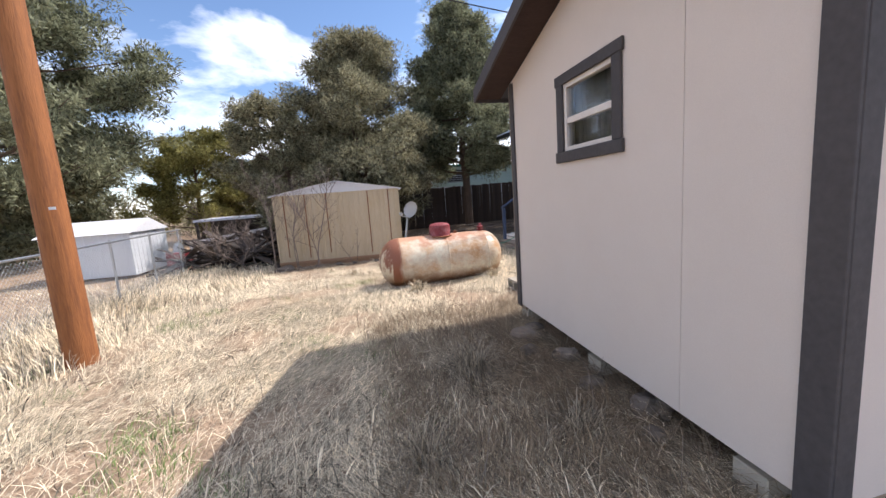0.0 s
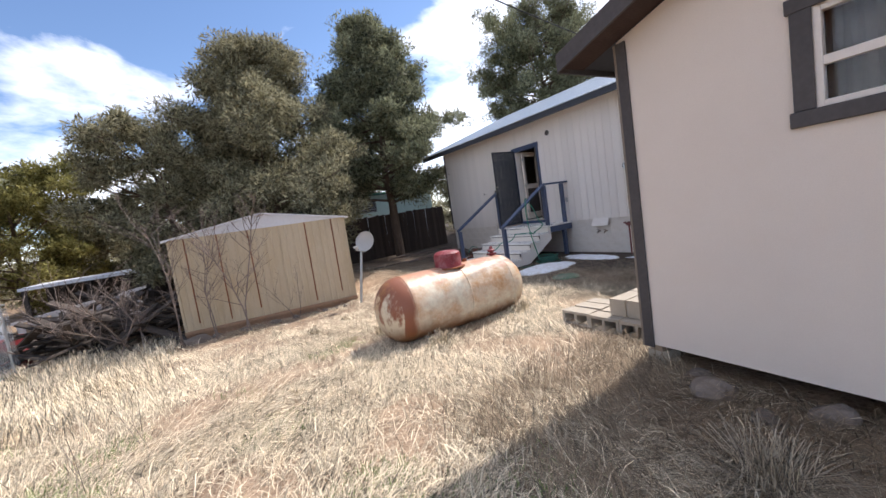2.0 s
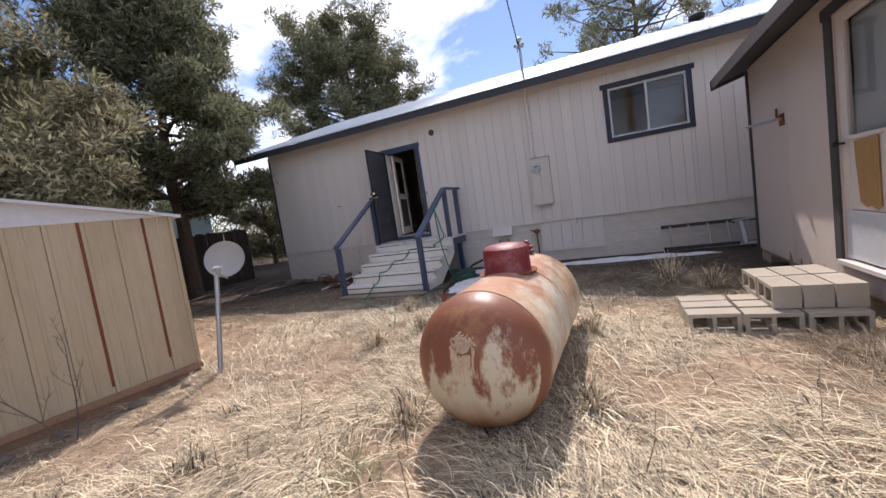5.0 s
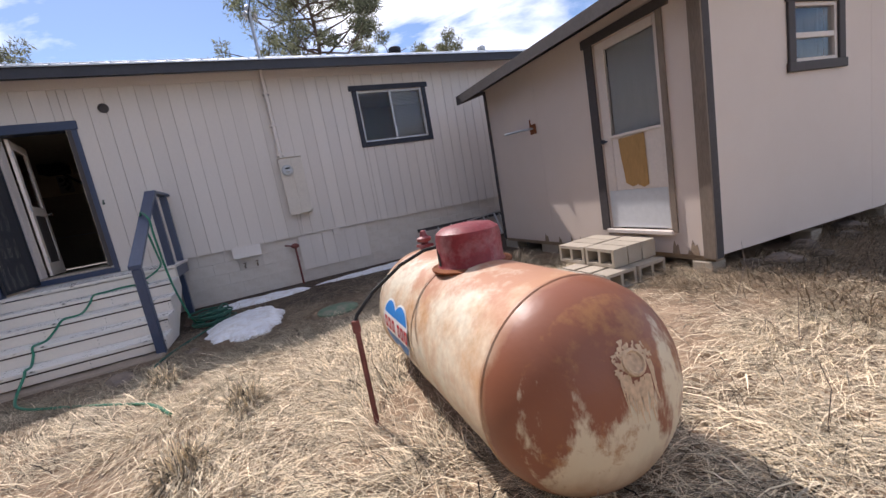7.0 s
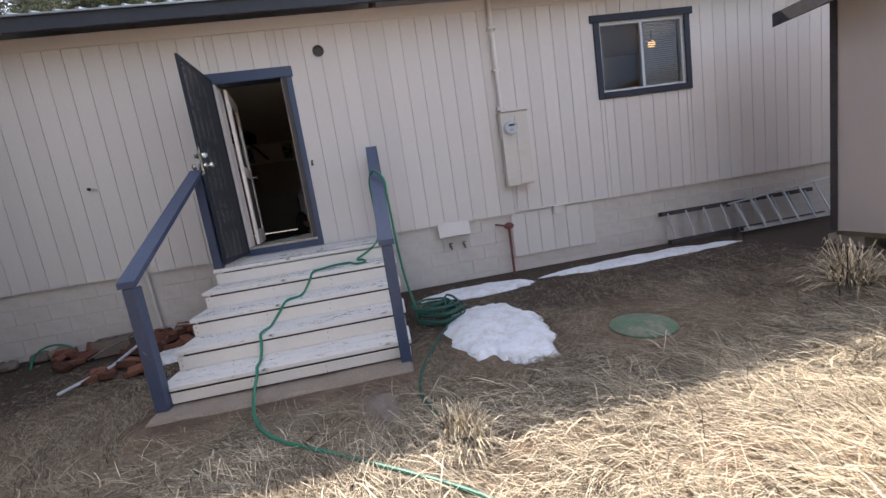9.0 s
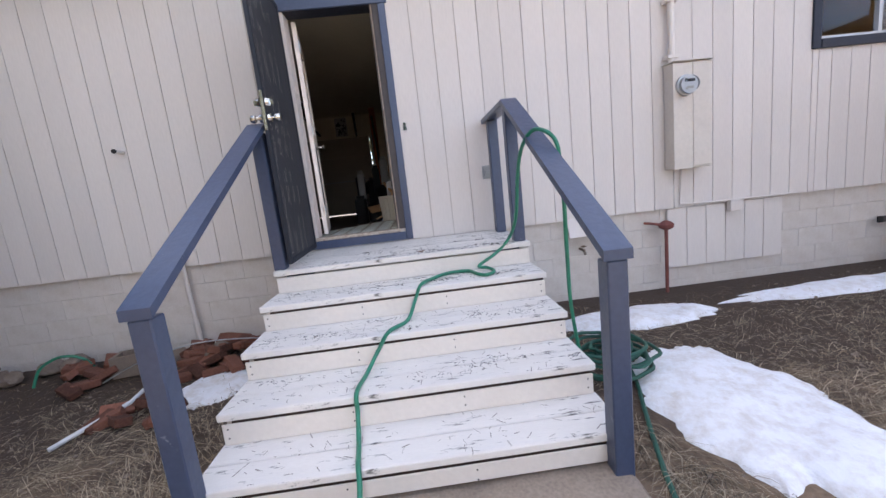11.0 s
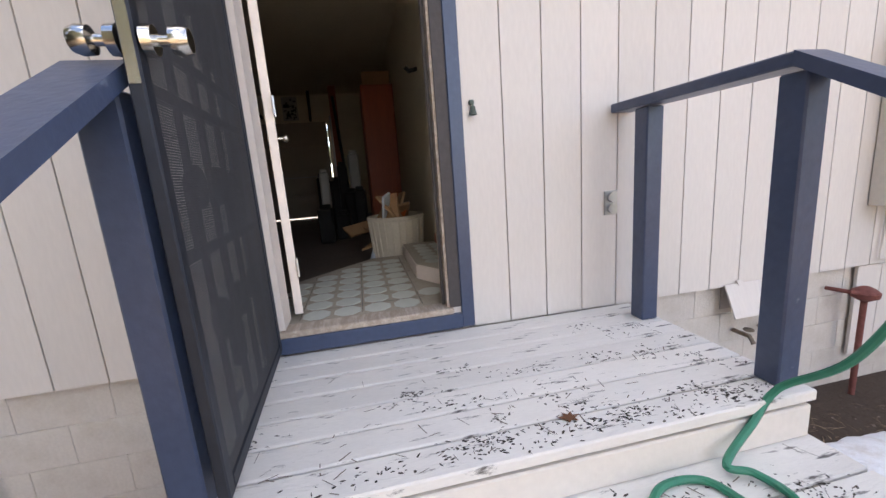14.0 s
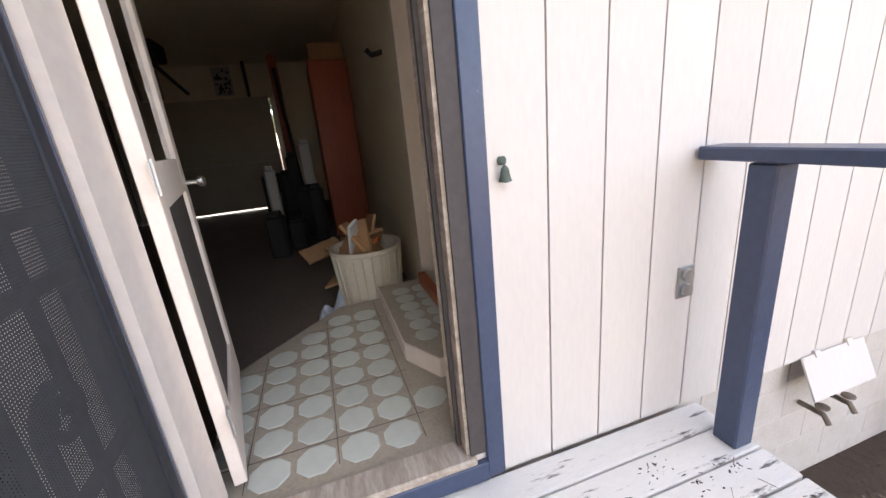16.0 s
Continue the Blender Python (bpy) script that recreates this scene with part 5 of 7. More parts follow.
def build_mast():
    m = thing("service_mast", "steel electric service mast on the metal roof", "mast")
    tube(bm := bmesh.new(), [(7.29, 7.68, 3.80), (7.29, 7.68, 4.62)], 0.028, n=10)
    part("pipe", bm, M_METAL, m, "", True)
    lathe(bm := bmesh.new(), [(0.03, 0), (0.06, 0.02), (0.06, 0.08), (0.03, 0.11)], 14, Matrix.Translation((7.29, 7.68, 4.6)))
    part("weatherhead", bm, M_METAL, m, "", True)
    for dy in (-0.08, 0.08):
        lathe(bm := bmesh.new(), [(0.015, 0), (0.03, 0.01), (0.03, 0.05), (0.015, 0.06)], 12, Matrix.Translation((7.23, 7.68 + dy, 4.5)))
        box(bm, 7.36, 7.29, 7.68 + min(0, dy), 7.68 + max(0, dy), 4.51, 4.53)
        part("insulator", bm, M_BLIND, m, "", True)
    w = []
    for i in range(25):
        t = i / 24
        w.append((7.25 - 26 * t, 7.7 - 3.0 * t, 4.55 + 3.4 * t - 2.0 * t * (1 - t)))
    tube(bm := bmesh.new(), w, 0.011, n=5)
    tube(bm, [(7.25, 7.7, 4.55), (7.17, 7.72, 4.38), (7.27, 7.69, 4.62)], 0.008, n=5)
    part("cable", bm, M_BLACK, m, "black overhead cable")


build_mast()


def flue(x, y, top, r, material, label):
    f = thing("roof_flue", label, "chimney pipe")
    z = roof_z(x)
    tube(bm := bmesh.new(), [(x, y, z - 0.1), (x, y, top - 0.12)], r, n=16)
    part("pipe", bm, material, f, "", True)
    lathe(bm := bmesh.new(), [(r + 0.0, -0.14), (r * 1.5, -0.13), (r * 1.55, -0.03), (r * 1.2, 0.0), (0.02, 0.01)], 18, Matrix.Translation((x, y, top)))
    part("cap", bm, material, f, "", True)


flue(11.0, 3.8, 5.36, 0.12, M_BLACK, "black stove pipe with a cap on the roof")
flue(10.5, 1.2, 5.15, 0.08, M_METAL, "galvanised vent pipe with a cap on the roof")

# hatch flap, taps and red gas cock on the foundation
hatch = thing("vent_flap", "white hinged vent flap propped open on the foundation", "vent flap")
boxes("flap", M_SIDING, hatch, (-0.005, 0.005, -0.23, 0.23, -0.21, 0.0), bevel=0.002)
for yy in (-0.12, 0.12):
    boxes("hinge", M_SIDING, hatch, (-0.01, 0.012, yy - 0.02, yy + 0.02, -0.015, 0.018))
hatch.matrix_world = pose(FX - 0.01, 8.62, 0.775, 0, 24, 0)
boxes("vent_hole", M_GROOVE, hatch, (0.055, 0.06, -0.19, 0.19, -0.18, -0.02), m=pose(0, 0, 0, 0, -24, 0))
taps = []
for yy in (8.70, 8.50):
    tp = thing("garden_tap", "corroded brass garden tap on the foundation", "tap", "taps on the foundation")
    tube(bm := bmesh.new(), [(FX + 0.04, yy, 0.44), (FX - 0.07, yy, 0.44), (FX - 0.10, yy, 0.40)], 0.014, n=8)
    part("spout", bm, M_TAP, tp, "", True)
    lathe(bm := bmesh.new(), [(0.01, 0), (0.03, 0.006), (0.03, 0.014), (0.01, 0.02)], 12, Matrix.Translation((FX - 0.06, yy, 0.47)))
    part("handle", bm, M_TAP, tp, "", True)
rc = thing("gas_regulator", "rusty red gas regulator on a riser pipe", "gas regulator")
tube(bm := bmesh.new(), [(FX - 0.09, 7.82, -0.25), (FX - 0.09, 7.82, 0.58)], 0.018, n=10)
part("pipe", bm, M_REDIRON, rc, "", True)
tube(bm := bmesh.new(), [(FX - 0.16, 7.82, 0.60), (FX - 0.02, 7.82, 0.60)], 0.024, n=10)
lathe(bm, [(0.03, -0.045), (0.07, -0.02), (0.075, 0.01), (0.05, 0.035), (0.02, 0.05)], 18, Matrix.Translation((FX - 0.09, 7.82, 0.60)))
part("regulator", bm, M_REDIRON, rc, "", True)
tube(bm := bmesh.new(), [(FX - 0.09, 7.82, 0.60), (FX - 0.09, 7.95, 0.63), (FX + 0.03, 7.98, 0.63)], 0.014, n=8)
part("elbow", bm, M_REDIRON, rc, "", True)

# wooden skirt panel under the siding
sk = thing("access_panel", "cream grooved access panel over the crawl space", "access panel")
for i in range(6):
    boxes("plank", M_SIDING, sk, (FX + 0.012, FX + 0.032, 6.44 + i * 0.217, 6.44 + i * 0.217 + 0.211, 0.11, 0.75), bevel=0.002)

# outlet, bell, round vent, small tap, grey conduit
ou = thing("outlet", "grey weatherproof double outlet on the siding", "electrical outlet")
boxes("plate", M_METAL, ou, (FX - 0.008, FX - 0.001, 9.595, 9.675, 1.285, 1.415), bevel=0.002)
for zz in (1.32, 1.38):
    tube(bm := bmesh.new(), [(FX - 0.009, 9.635, zz), (FX - 0.022, 9.635, zz)], 0.026, 0.024, n=14)
    part("cover", bm, M_METAL, ou, "", True)
be = thing("doorbell", "small verdigris bell-shaped ornament beside the door", "bell")
lathe(bm := bmesh.new(), [(0.004, 0.0), (0.020, 0.004), (0.015, 0.02), (0.012, 0.04), (0.004, 0.05)], 14, Matrix.Translation((FX - 0.026, 10.395, 1.835)))
part("bell", bm, M_VERDIGRIS, be, "", True)
boxes("bracket", M_VERDIGRIS, be, (FX - 0.02, FX - 0.001, 10.383, 10.409, 1.885, 1.91), bevel=0.006)
rv = thing("wall_vent", "round dark vent high on the siding", "vent")
rot = Matrix.Translation((FX - 0.001, 10.05, 3.27)) @ Euler((0, radians(-90), 0)).to_matrix().to_4x4()
lathe(bm := bmesh.new(), [(0.07, 0), (0.072, 0.012), (0.055, 0.014), (0.05, 0.004), (0.01, 0.003)], 24, rot)
part("rim", bm, M_TRIM, rv, "", True)
wt = thing("pipe_stub", "capped pipe stub sticking out of the siding", "pipe stub")
tube(bm := bmesh.new(), [(FX, 13.05, 1.9), (FX - 0.10, 13.06, 1.905)], 0.018, n=10)
part("stub", bm, M_SIDING, wt, "", True)
tube(bm := bmesh.new(), [(FX - 0.10, 13.06, 1.905), (FX - 0.115, 13.06, 1.906)], 0.02, n=10)
part("cap", bm, M_BLACK, wt, "", True)
cd = thing("conduit_box", "cream junction box with a conduit running down the foundation", "conduit")
boxes("box", M_SIDING, cd, (FX - 0.06, FX - 0.001, 12.66, 12.80, 0.86, 0.98), bevel=0.004)
tube(bm := bmesh.new(), [(FX - 0.03, 12.73, 0.86), (FX - 0.03, 12.725, 0.5), (FX - 0.025, 12.715, 0.1), (FX - 0.025, 12.71, -0.2)], 0.02, n=8)
part("conduit", bm, M_SIDING, cd, "", True)
# iron bar on the annex wall
ab = thing("wall_spigot", "rusty pipe bracket on the annex wall, stained below", "pipe bracket")
tube(bm := bmesh.new(), [(4.62, AY1 - 0.01, 1.80), (4.62, AY1 + 0.09, 1.80), (5.02, AY1 + 0.24, 1.81)], 0.016, n=8)
part("pipe", bm, M_METAL, ab, "", True)
boxes("plate", M_RUST, ab, (4.55, 4.69, AY1 + 0.001, AY1 + 0.012, 1.72, 1.86), bevel=0.003)
tube(bm := bmesh.new(), [(4.62, AY1 + 0.05, 1.82), (4.62, AY1 + 0.05, 1.93)], 0.012, n=8)
part("handle", bm, M_RUST, ab, "", True)


# ---- snow, lids, hose ----
def snow_patch(cx, cy, rx, ry, seed, h=0.05, rot=0.0, label="melting patch of old snow on bare earth"):
    bm = bmesh.new()
    n, rings = 120, 12
    rows = []
    for k in range(rings + 1):
        f = k / rings
        row = []
        for i in range(n):
            a = 2 * math.pi * i / n
            edge = 1 + 0.22 * noise.noise(Vector((math.cos(a) * 1.3, math.sin(a) * 1.3, seed))) + 0.15 * noise.noise(Vector((math.cos(a) * 4, math.sin(a) * 4, seed + 3))) + 0.085 * noise.noise(Vector((math.cos(a) * 14, math.sin(a) * 14, seed + 9)))
            x, y = rx * edge * f * math.cos(a), ry * edge * f * math.sin(a)
            c, s = math.cos(rot), math.sin(rot)
            x, y = cx + c * x - s * y, cy + s * x + c * y
            z = ground_z(x, y) - 0.015 + h * (1 - f ** 4) ** 0.7 * (1 + 0.5 * noise.noise(Vector((x * 3, y * 3, seed))))
            row.append(bm.verts.new((x, y, z)))
        rows.append(row)
    for u, v in zip(rows[1:], rows[2:]):
        for i in range(n):
            bm.faces.new((u[i], u[(i + 1) % n], v[(i + 1) % n], v[i]))
    bm.faces.new(rows[1])
    bmesh.ops.delete(bm, geom=rows[0], context="VERTS")
    solo("snow_patch", bm, M_SNOW, label, "snow", "snow patches", smooth=True)


snow_patch(5.42, 8.70, 0.82, 0.49, 1.0, 0.085)
snow_patch(6.80, 8.50, 0.27, 0.80, 4.0, 0.07, 0.05, "thin strip of old snow along the foundation")
snow_patch(6.90, 6.10, 0.20, 1.55, 7.0, 0.06, 0.0, "thin strip of old snow along the foundation")
snow_patch(6.55, 12.15, 0.33, 0.30, 11.0, 0.06, 0.0, "small patch of old snow among the bricks")

lathe(bm := bmesh.new(), [(0.26, 0), (0.26, 0.02), (0.24, 0.035), (0.1, 0.06), (0.02, 0.062)], 36, Matrix.Translation((4.80, 7.60, -0.125)))
solo("septic_lid", bm, M_LIDGREEN, "faded green round lid half buried in dirt", "lid", smooth=True)


def hose_path(pts, n=10):
    """Catmull-Rom through the points."""
    p = [Vector(q) for q in pts]
    p = [2 * p[0] - p[1], *p, 2 * p[-1] - p[-2]]
    out = []
    for i in range(1, len(p) - 2):
        for k in range(n):
            t = k / n
            a, b, c, d = p[i - 1:i + 3]
            out.append(0.5 * ((2 * b) + (c - a) * t + (2 * a - 5 * b + 4 * c - d) * t * t + (3 * b - a - 3 * c + d) * t ** 3))
    return out + [p[-2]]


hr = 0.0125
pts = [(3.05, 9.10, -0.08), (3.45, 9.35, -0.09), (3.94, 9.98, -0.09), (4.09, 10.19, -0.09), (4.27, 10.43, -0.09), (4.50, 10.61, -0.09), (4.80, 10.73, -0.07), (5.05, 10.76, 0.03), (5.12, 10.77, 0.075), (5.28, 10.79, 0.074), (5.40, 10.80, 0.16), (5.45, 10.80, 0.25),
       (5.66, 10.77, 0.249), (5.76, 10.70, 0.34), (5.81, 10.63, 0.425), (5.98, 10.52, 0.424), (6.12, 10.46, 0.51), (6.17, 10.41, 0.60), (6.31, 10.33, 0.60), (6.44, 10.19, 0.60), (6.43, 10.04, 0.60), (6.30, 9.99, 0.60), (6.23, 9.93, 0.60), (6.31, 9.86, 0.60), (6.40, 9.89, 0.612), (6.44, 9.95, 0.626),
       (6.49, 9.80, 0.70), (6.50, 9.69, 0.80), (6.34, 9.66, 0.97), (6.19, 9.66, 1.28), (6.05, 9.655, 1.45), (5.94, 9.61, 1.535), (5.84, 9.55, 1.50), (5.81, 9.512, 1.42), (5.79, 9.508, 1.27), (5.79, 9.50, 1.06), (5.82, 9.49, 0.76), (5.88, 9.46, 0.40), (5.95, 9.38, 0.0), (6.05, 9.28, -0.09)]
tube(bm := bmesh.new(), hose_path(pts), hr, n=8)
solo("garden_hose", bm, M_HOSE, "green garden hose trailing over steps and railing", "hose", smooth=True)
pts = []
rnd = random.Random(3)
for i in range(9 * 14):
    a = 2 * math.pi * i / 14
    r = 0.17 + 0.10 * math.sin(i * 0.23) + rnd.uniform(-0.016, 0.016)
    pts.append((6.02 + 0.05 * math.sin(i * 0.11) + r * 1.05 * math.cos(a), 9.13 + 0.04 * math.cos(i * 0.17) + r * math.sin(a), -0.10 + 0.0013 * i + rnd.uniform(0, 0.01)))
pts += [(5.75, 9.12, -0.09), (5.5, 9.22, -0.1), (5.0, 9.42, -0.1), (4.7, 9.50, -0.1), (4.45, 9.52, -0.1), (4.2, 9.46, -0.1), (4.02, 9.35, -0.11)]
tube(bm := bmesh.new(), hose_path(pts, 3), hr, n=7)
solo("hose_coil", bm, M_HOSEOLD, "heap of coiled dark green hose beside the steps", "hose", smooth=True)
pts = [(7.2, 13.55, -0.1), (7.15, 13.6, 0.06), (7.1, 13.75, 0.12), (7.05, 13.9, 0.05), (7.0, 13.95, -0.1)]
tube(bm := bmesh.new(), hose_path(pts, 6), hr, n=7)
solo("hose_loop", bm, M_HOSE, "short loop of green hose by the foundation", "hose", smooth=True)


# ---- bricks and stones left of the steps ----
bm = bmesh.new()
box(bm, -0.1, 0.1, -0.05, 0.05, -0.03, 0.03, bevel=0.006)
BR = mesh_of("brick", bm, M_BRICK)
rnd = random.Random(11)
for i in range(58):
    x, y = rnd.uniform(6.75, 7.35), rnd.uniform(11.75, 12.8)
    if i % 6 == 0:
        x, y = rnd.uniform(6.05, 6.45), rnd.uniform(12.2, 12.75)
    elif i % 5 == 0:
        x, y = rnd.uniform(6.7, 7.2), rnd.uniform(13.1, 13.7)
    ob = new("brick", BR)
    ob.matrix_world = pose(x, y, -0.09 + rnd.uniform(0, 0.05) + 0.05 * (x > 7.05), rnd.uniform(-25, 25), rnd.uniform(-25, 25), rnd.uniform(0, 180))
    tagged(ob, "loose old red brick on dark earth", "brick", "loose bricks by the foundation")


def stone(x, y, z, r, seed, label="weathered brown field stone", group="stones"):
    bm = bmesh.new()
    bmesh.ops.create_icosphere(bm, subdivisions=3, radius=1)
    for v in bm.verts:
        d = 1 + 0.42 * noise.noise(v.co * 1.1 + Vector((seed, seed * 2.3, 0))) + 0.14 * noise.noise(v.co * 3.4 + Vector((seed, 0, 5)))
        v.co = Vector((v.co.x * r * d, v.co.y * r * d * 0.8, v.co.z * r * d * 0.6))
    bmesh.ops.translate(bm, verts=bm.verts[:], vec=(x, y, z))
    solo("stone", bm, M_STONE, label, "stone", group)


rnd = random.Random(21)
for i in range(16):
    yy = 12.0 + i * 0.21
    stone(7.3 + rnd.uniform(-0.12, 0.08), yy, -0.06, rnd.uniform(0.08, 0.15), i * 1.7, group="stones along the foundation")
for i, (x, y, r) in enumerate(((1.85, 3.72, 0.16), (1.70, 3.35, 0.10), (1.95, 3.1, 0.13), (1.80, 2.55, 0.12), (1.98, 2.1, 0.15), (2.02, 3.9, 0.12), (1.76, 1.85, 0.09))):
    stone(x, y, ground_z(x, y) + 0.02, r, 40 + i * 2.1, "grey-brown rock in the shade under the wall", "rocks under the annex")
for i, (x, y, r) in enumerate(((-1.55, 11.3, 0.22), (-1.2, 11.35, 0.10), (-0.1, 11.2, 0.1), (0.3, 11.2, 0.08), (0.9, 11.1, 0.08), (1.35, 10.95, 0.07), (1.15, 11.0, 0.05), (-0.7, 11.3, 0.09))):
    stone(x, y, ground_z(x, y) + 0.01, r, 60 + i * 1.3, "pale stone beside the shed base", "stones by the shed")
DIRTY = CB.copy()
DIRTY.materials[0] = M_OLDBLOCK
ob = new("cinder_block", DIRTY)
ob.matrix_world = pose(7.0, 12.84, -0.10, 90, 0, 98)
tagged(ob, "broken concrete block among loose bricks", "concrete block")
tube(bm := bmesh.new(), [(5.92, 12.86, -0.10), (6.34, 12.64, -0.05), (6.80, 12.60, 0.03)], 0.016, n=8)
solo("white_stick", bm, M_WHITEMETAL, "thin white plastic pipe lying on the earth", "pipe")


stone(4.40, 9.82, ground_z(4.4, 9.82) - 0.07, 0.20, 91, "flat rough stone below the bottom step", "stones by the steps")
stone(4.75, 9.25, ground_z(4.75, 9.25) - 0.04, 0.11, 93, "flat rough stone below the bottom step", "stones by the steps")
tube(bm := bmesh.new(), hose_path([(7.15, 11.75, 0.0), (7.05, 12.1, 0.09), (6.95, 12.5, 0.13), (6.85, 12.9, 0.06), (6.75, 13.15, -0.04)], 6), 0.006, n=6)
solo("stiff_wire", bm, M_METAL, "stiff pale wire arching over loose bricks", "wire", smooth=True)


# ---- trees ----
def leaf_cloud(rnd, clumps, per, size, flat=0.5, droop=0.0):
    """Small leaf cards in clumps: verts and faces."""
    nrm = np.random.RandomState(rnd.randint(0, 9999))
    c = np.repeat(np.array([q[:3] for q in clumps]), per, axis=0)
    rad = np.repeat(np.array([q[3] for q in clumps]), per)
    n = len(c)
    d = nrm.normal(size=(n, 3))
    d /= np.linalg.norm(d, axis=1)[:, None] + 1e-9
    p = c + d * (rad * nrm.uniform(0.25, 1.0, n) ** 0.6)[:, None] * np.array((1, 1, flat + 0.3))
    a = nrm.normal(size=(n, 3)) + d * 0.9 + np.array((0, 0, 0.35 - droop))
    a /= np.linalg.norm(a, axis=1)[:, None]
    b = np.cross(a, nrm.normal(size=(n, 3)))
    b /= np.linalg.norm(b, axis=1)[:, None] + 1e-9
    s = (size * nrm.uniform(0.6, 1.4, n))[:, None]
    w = s * nrm.uniform(0.06, 0.15, n)[:, None]
    v = np.stack([p, p + a * s * 0.5 + b * w, p + a * s, p + a * s * 0.5 - b * w], axis=1).reshape(-1, 3)
    f = np.arange(n * 4).reshape(-1, 4)
    return v.tolist(), f.tolist()


def tree(name, x, y, h, r, material, label, category, seed, bare=0.2, lean=0.0, clumps=330, per=46, size=0.22, form="cone", limbs=26, open_=0.0):
    """A tapered trunk with limbs and a crown of leaf clumps round the limbs' ends."""
    rnd = random.Random(seed)
    t = thing(name, label, category)
    g = ground_z(x, y) - 0.2
    pts, p = [], Vector((x, y, g))
    for i in range(9):
        pts.append(p.copy())
        p += Vector((rnd.uniform(-0.16, 0.16) + lean / 8, rnd.uniform(-0.16, 0.16), (h * 0.93) / 8))
    base = 0.035 * h ** 0.9 * 0.55 + 0.05
    bm = bmesh.new()
    tube(bm, pts, base, 0.03, n=10)

    def along(f):
        q = f * 8
        i = min(7, int(q))
        return pts[i].lerp(pts[i + 1], q - i)
    spots = []
    for i in range(limbs):
        f = bare + (0.97 - bare) * (i + rnd.random()) / limbs
        o = along(f)
        a = i * 2.4 + rnd.uniform(-0.5, 0.5)
        u = (f - bare) / (1 - bare)
        if form == "cone":
            reach = r * (1 - u) ** 0.75 * min(1, 0.55 + 2.2 * u) + 0.12 * r
        elif form == "round":
            reach = r * math.sqrt(max(0.05, 1 - (1.7 * u - 0.75) ** 2))
        else:
            reach = r * (0.5 + 0.5 * math.sin(math.pi * min(1, u + 0.12)))
        reach *= rnd.uniform(0.7, 1.15)
        rise = rnd.uniform(0.05, 0.45) if form != "round" else rnd.uniform(0.15, 0.75)
        e = o + Vector((math.cos(a) * reach, math.sin(a) * reach, reach * rise))
        mid = o.lerp(e, 0.5) + Vector((0, 0, -0.05 * reach))
        tube(bm, [o, mid, e], max(0.02, base * 0.33 * (1 - 0.6 * u)), 0.012, n=5, caps=False)
        for k in range(3):
            q = o.lerp(e, rnd.uniform(0.4, 0.9))
            e2 = q + Vector((rnd.uniform(-1, 1), rnd.uniform(-1, 1), rnd.uniform(-0.1, 0.6))) * reach * 0.35
            tube(bm, [q, e2], 0.022, 0.008, n=4, caps=False)
            spots.append((q, e2))
        spots.append((mid, e))
    part("trunk", bm, M_BARK, t, "rough grey-brown trunk and limbs")
    cl = []
    for i in range(clumps):
        a, b = spots[rnd.randrange(len(spots))]
        q = a.lerp(b, rnd.uniform(0.12 + 0.6 * open_, 1.08)) + Vector((rnd.gauss(0, 0.16), rnd.gauss(0, 0.16), rnd.gauss(0.04, 0.14))) * (0.5 + r * 0.14)
        cl.append((*q, rnd.uniform(0.2, 0.5) * (0.55 + r * 0.14) * (1 - 0.35 * open_)))
    v, fc = leaf_cloud(rnd, cl, per, size)
    crown = quick("crown", v, fc, material, t)
    tagged(crown, "dense evergreen foliage with gaps" if not open_ else "open airy evergreen foliage")
    return t


tree("pine_tree", -13.3, 19.0, 18.5, 6.9, M_PINE, "tall dense grey-green conifer behind the wire fence", "tree", 1, bare=0.03, clumps=2700, per=130, size=0.24, form="cone", limbs=84)
tree("juniper_tree", -7.7, 25.0, 6.0, 3.1, M_YELLOWJUNIPER, "low yellow-green juniper beyond the yard", "tree", 2, bare=0.05, clumps=620, per=129, size=0.174, form="round", limbs=34)
tree("juniper_tree", 1.25, 16.4, 8.6, 3.5, M_JUNIPER, "broad olive-brown juniper behind the garden shed", "tree", 3, bare=0.14, clumps=1450, per=135, size=0.14, form="cone", limbs=60)
tree("juniper_tree", -1.5, 17.3, 6.1, 2.1, M_JUNIPER, "leaning grey-green juniper with bare snags behind the shed", "tree", 14, bare=0.16, lean=-0.4, clumps=620, per=130, size=0.14, form="round", limbs=36, open_=0.2)
tree("juniper_tree", -0.3, 20.5, 5.6, 2.4, M_JUNIPER, "olive juniper filling the gap behind the shed", "tree", 15, bare=0.06, clumps=520, per=110, size=0.16, form="round", limbs=30)
tree("pine_tree", 6.0, 17.6, 10.5, 2.9, M_PINE, "dark green pine in front of the board fence", "tree", 4, bare=0.25, clumps=1500, per=129, size=0.165, form="cone", limbs=60)
tree("pine_tree", 5.3, 23.0, 9.4, 2.0, M_PINE, "slim pine standing behind the board fence", "tree", 5, bare=0.3, clumps=420, per=113, size=0.185, form="cone", limbs=30, open_=0.2)
tree("pine_tree", 19.5, 20.2, 14.2, 4.5, M_PINE, "airy grey-green pine behind the house roof", "tree", 6, bare=0.26, clumps=1700, per=110, size=0.19, form="round", limbs=80, open_=0.25)
tree("pine_tree", 18.2, 5.0, 12.2, 3.9, M_PINE, "open pine with dark limbs behind the house", "tree", 7, bare=0.42, clumps=420, per=97, size=0.165, form="flat", limbs=44, open_=0.8)
tree("pine_tree", 24.0, -4.0, 11.0, 3.2, M_PINE, "grey-green pine rising beyond the annex roof", "tree", 8, bare=0.2, clumps=420, per=113, size=0.174, form="round", limbs=30, open_=0.5)
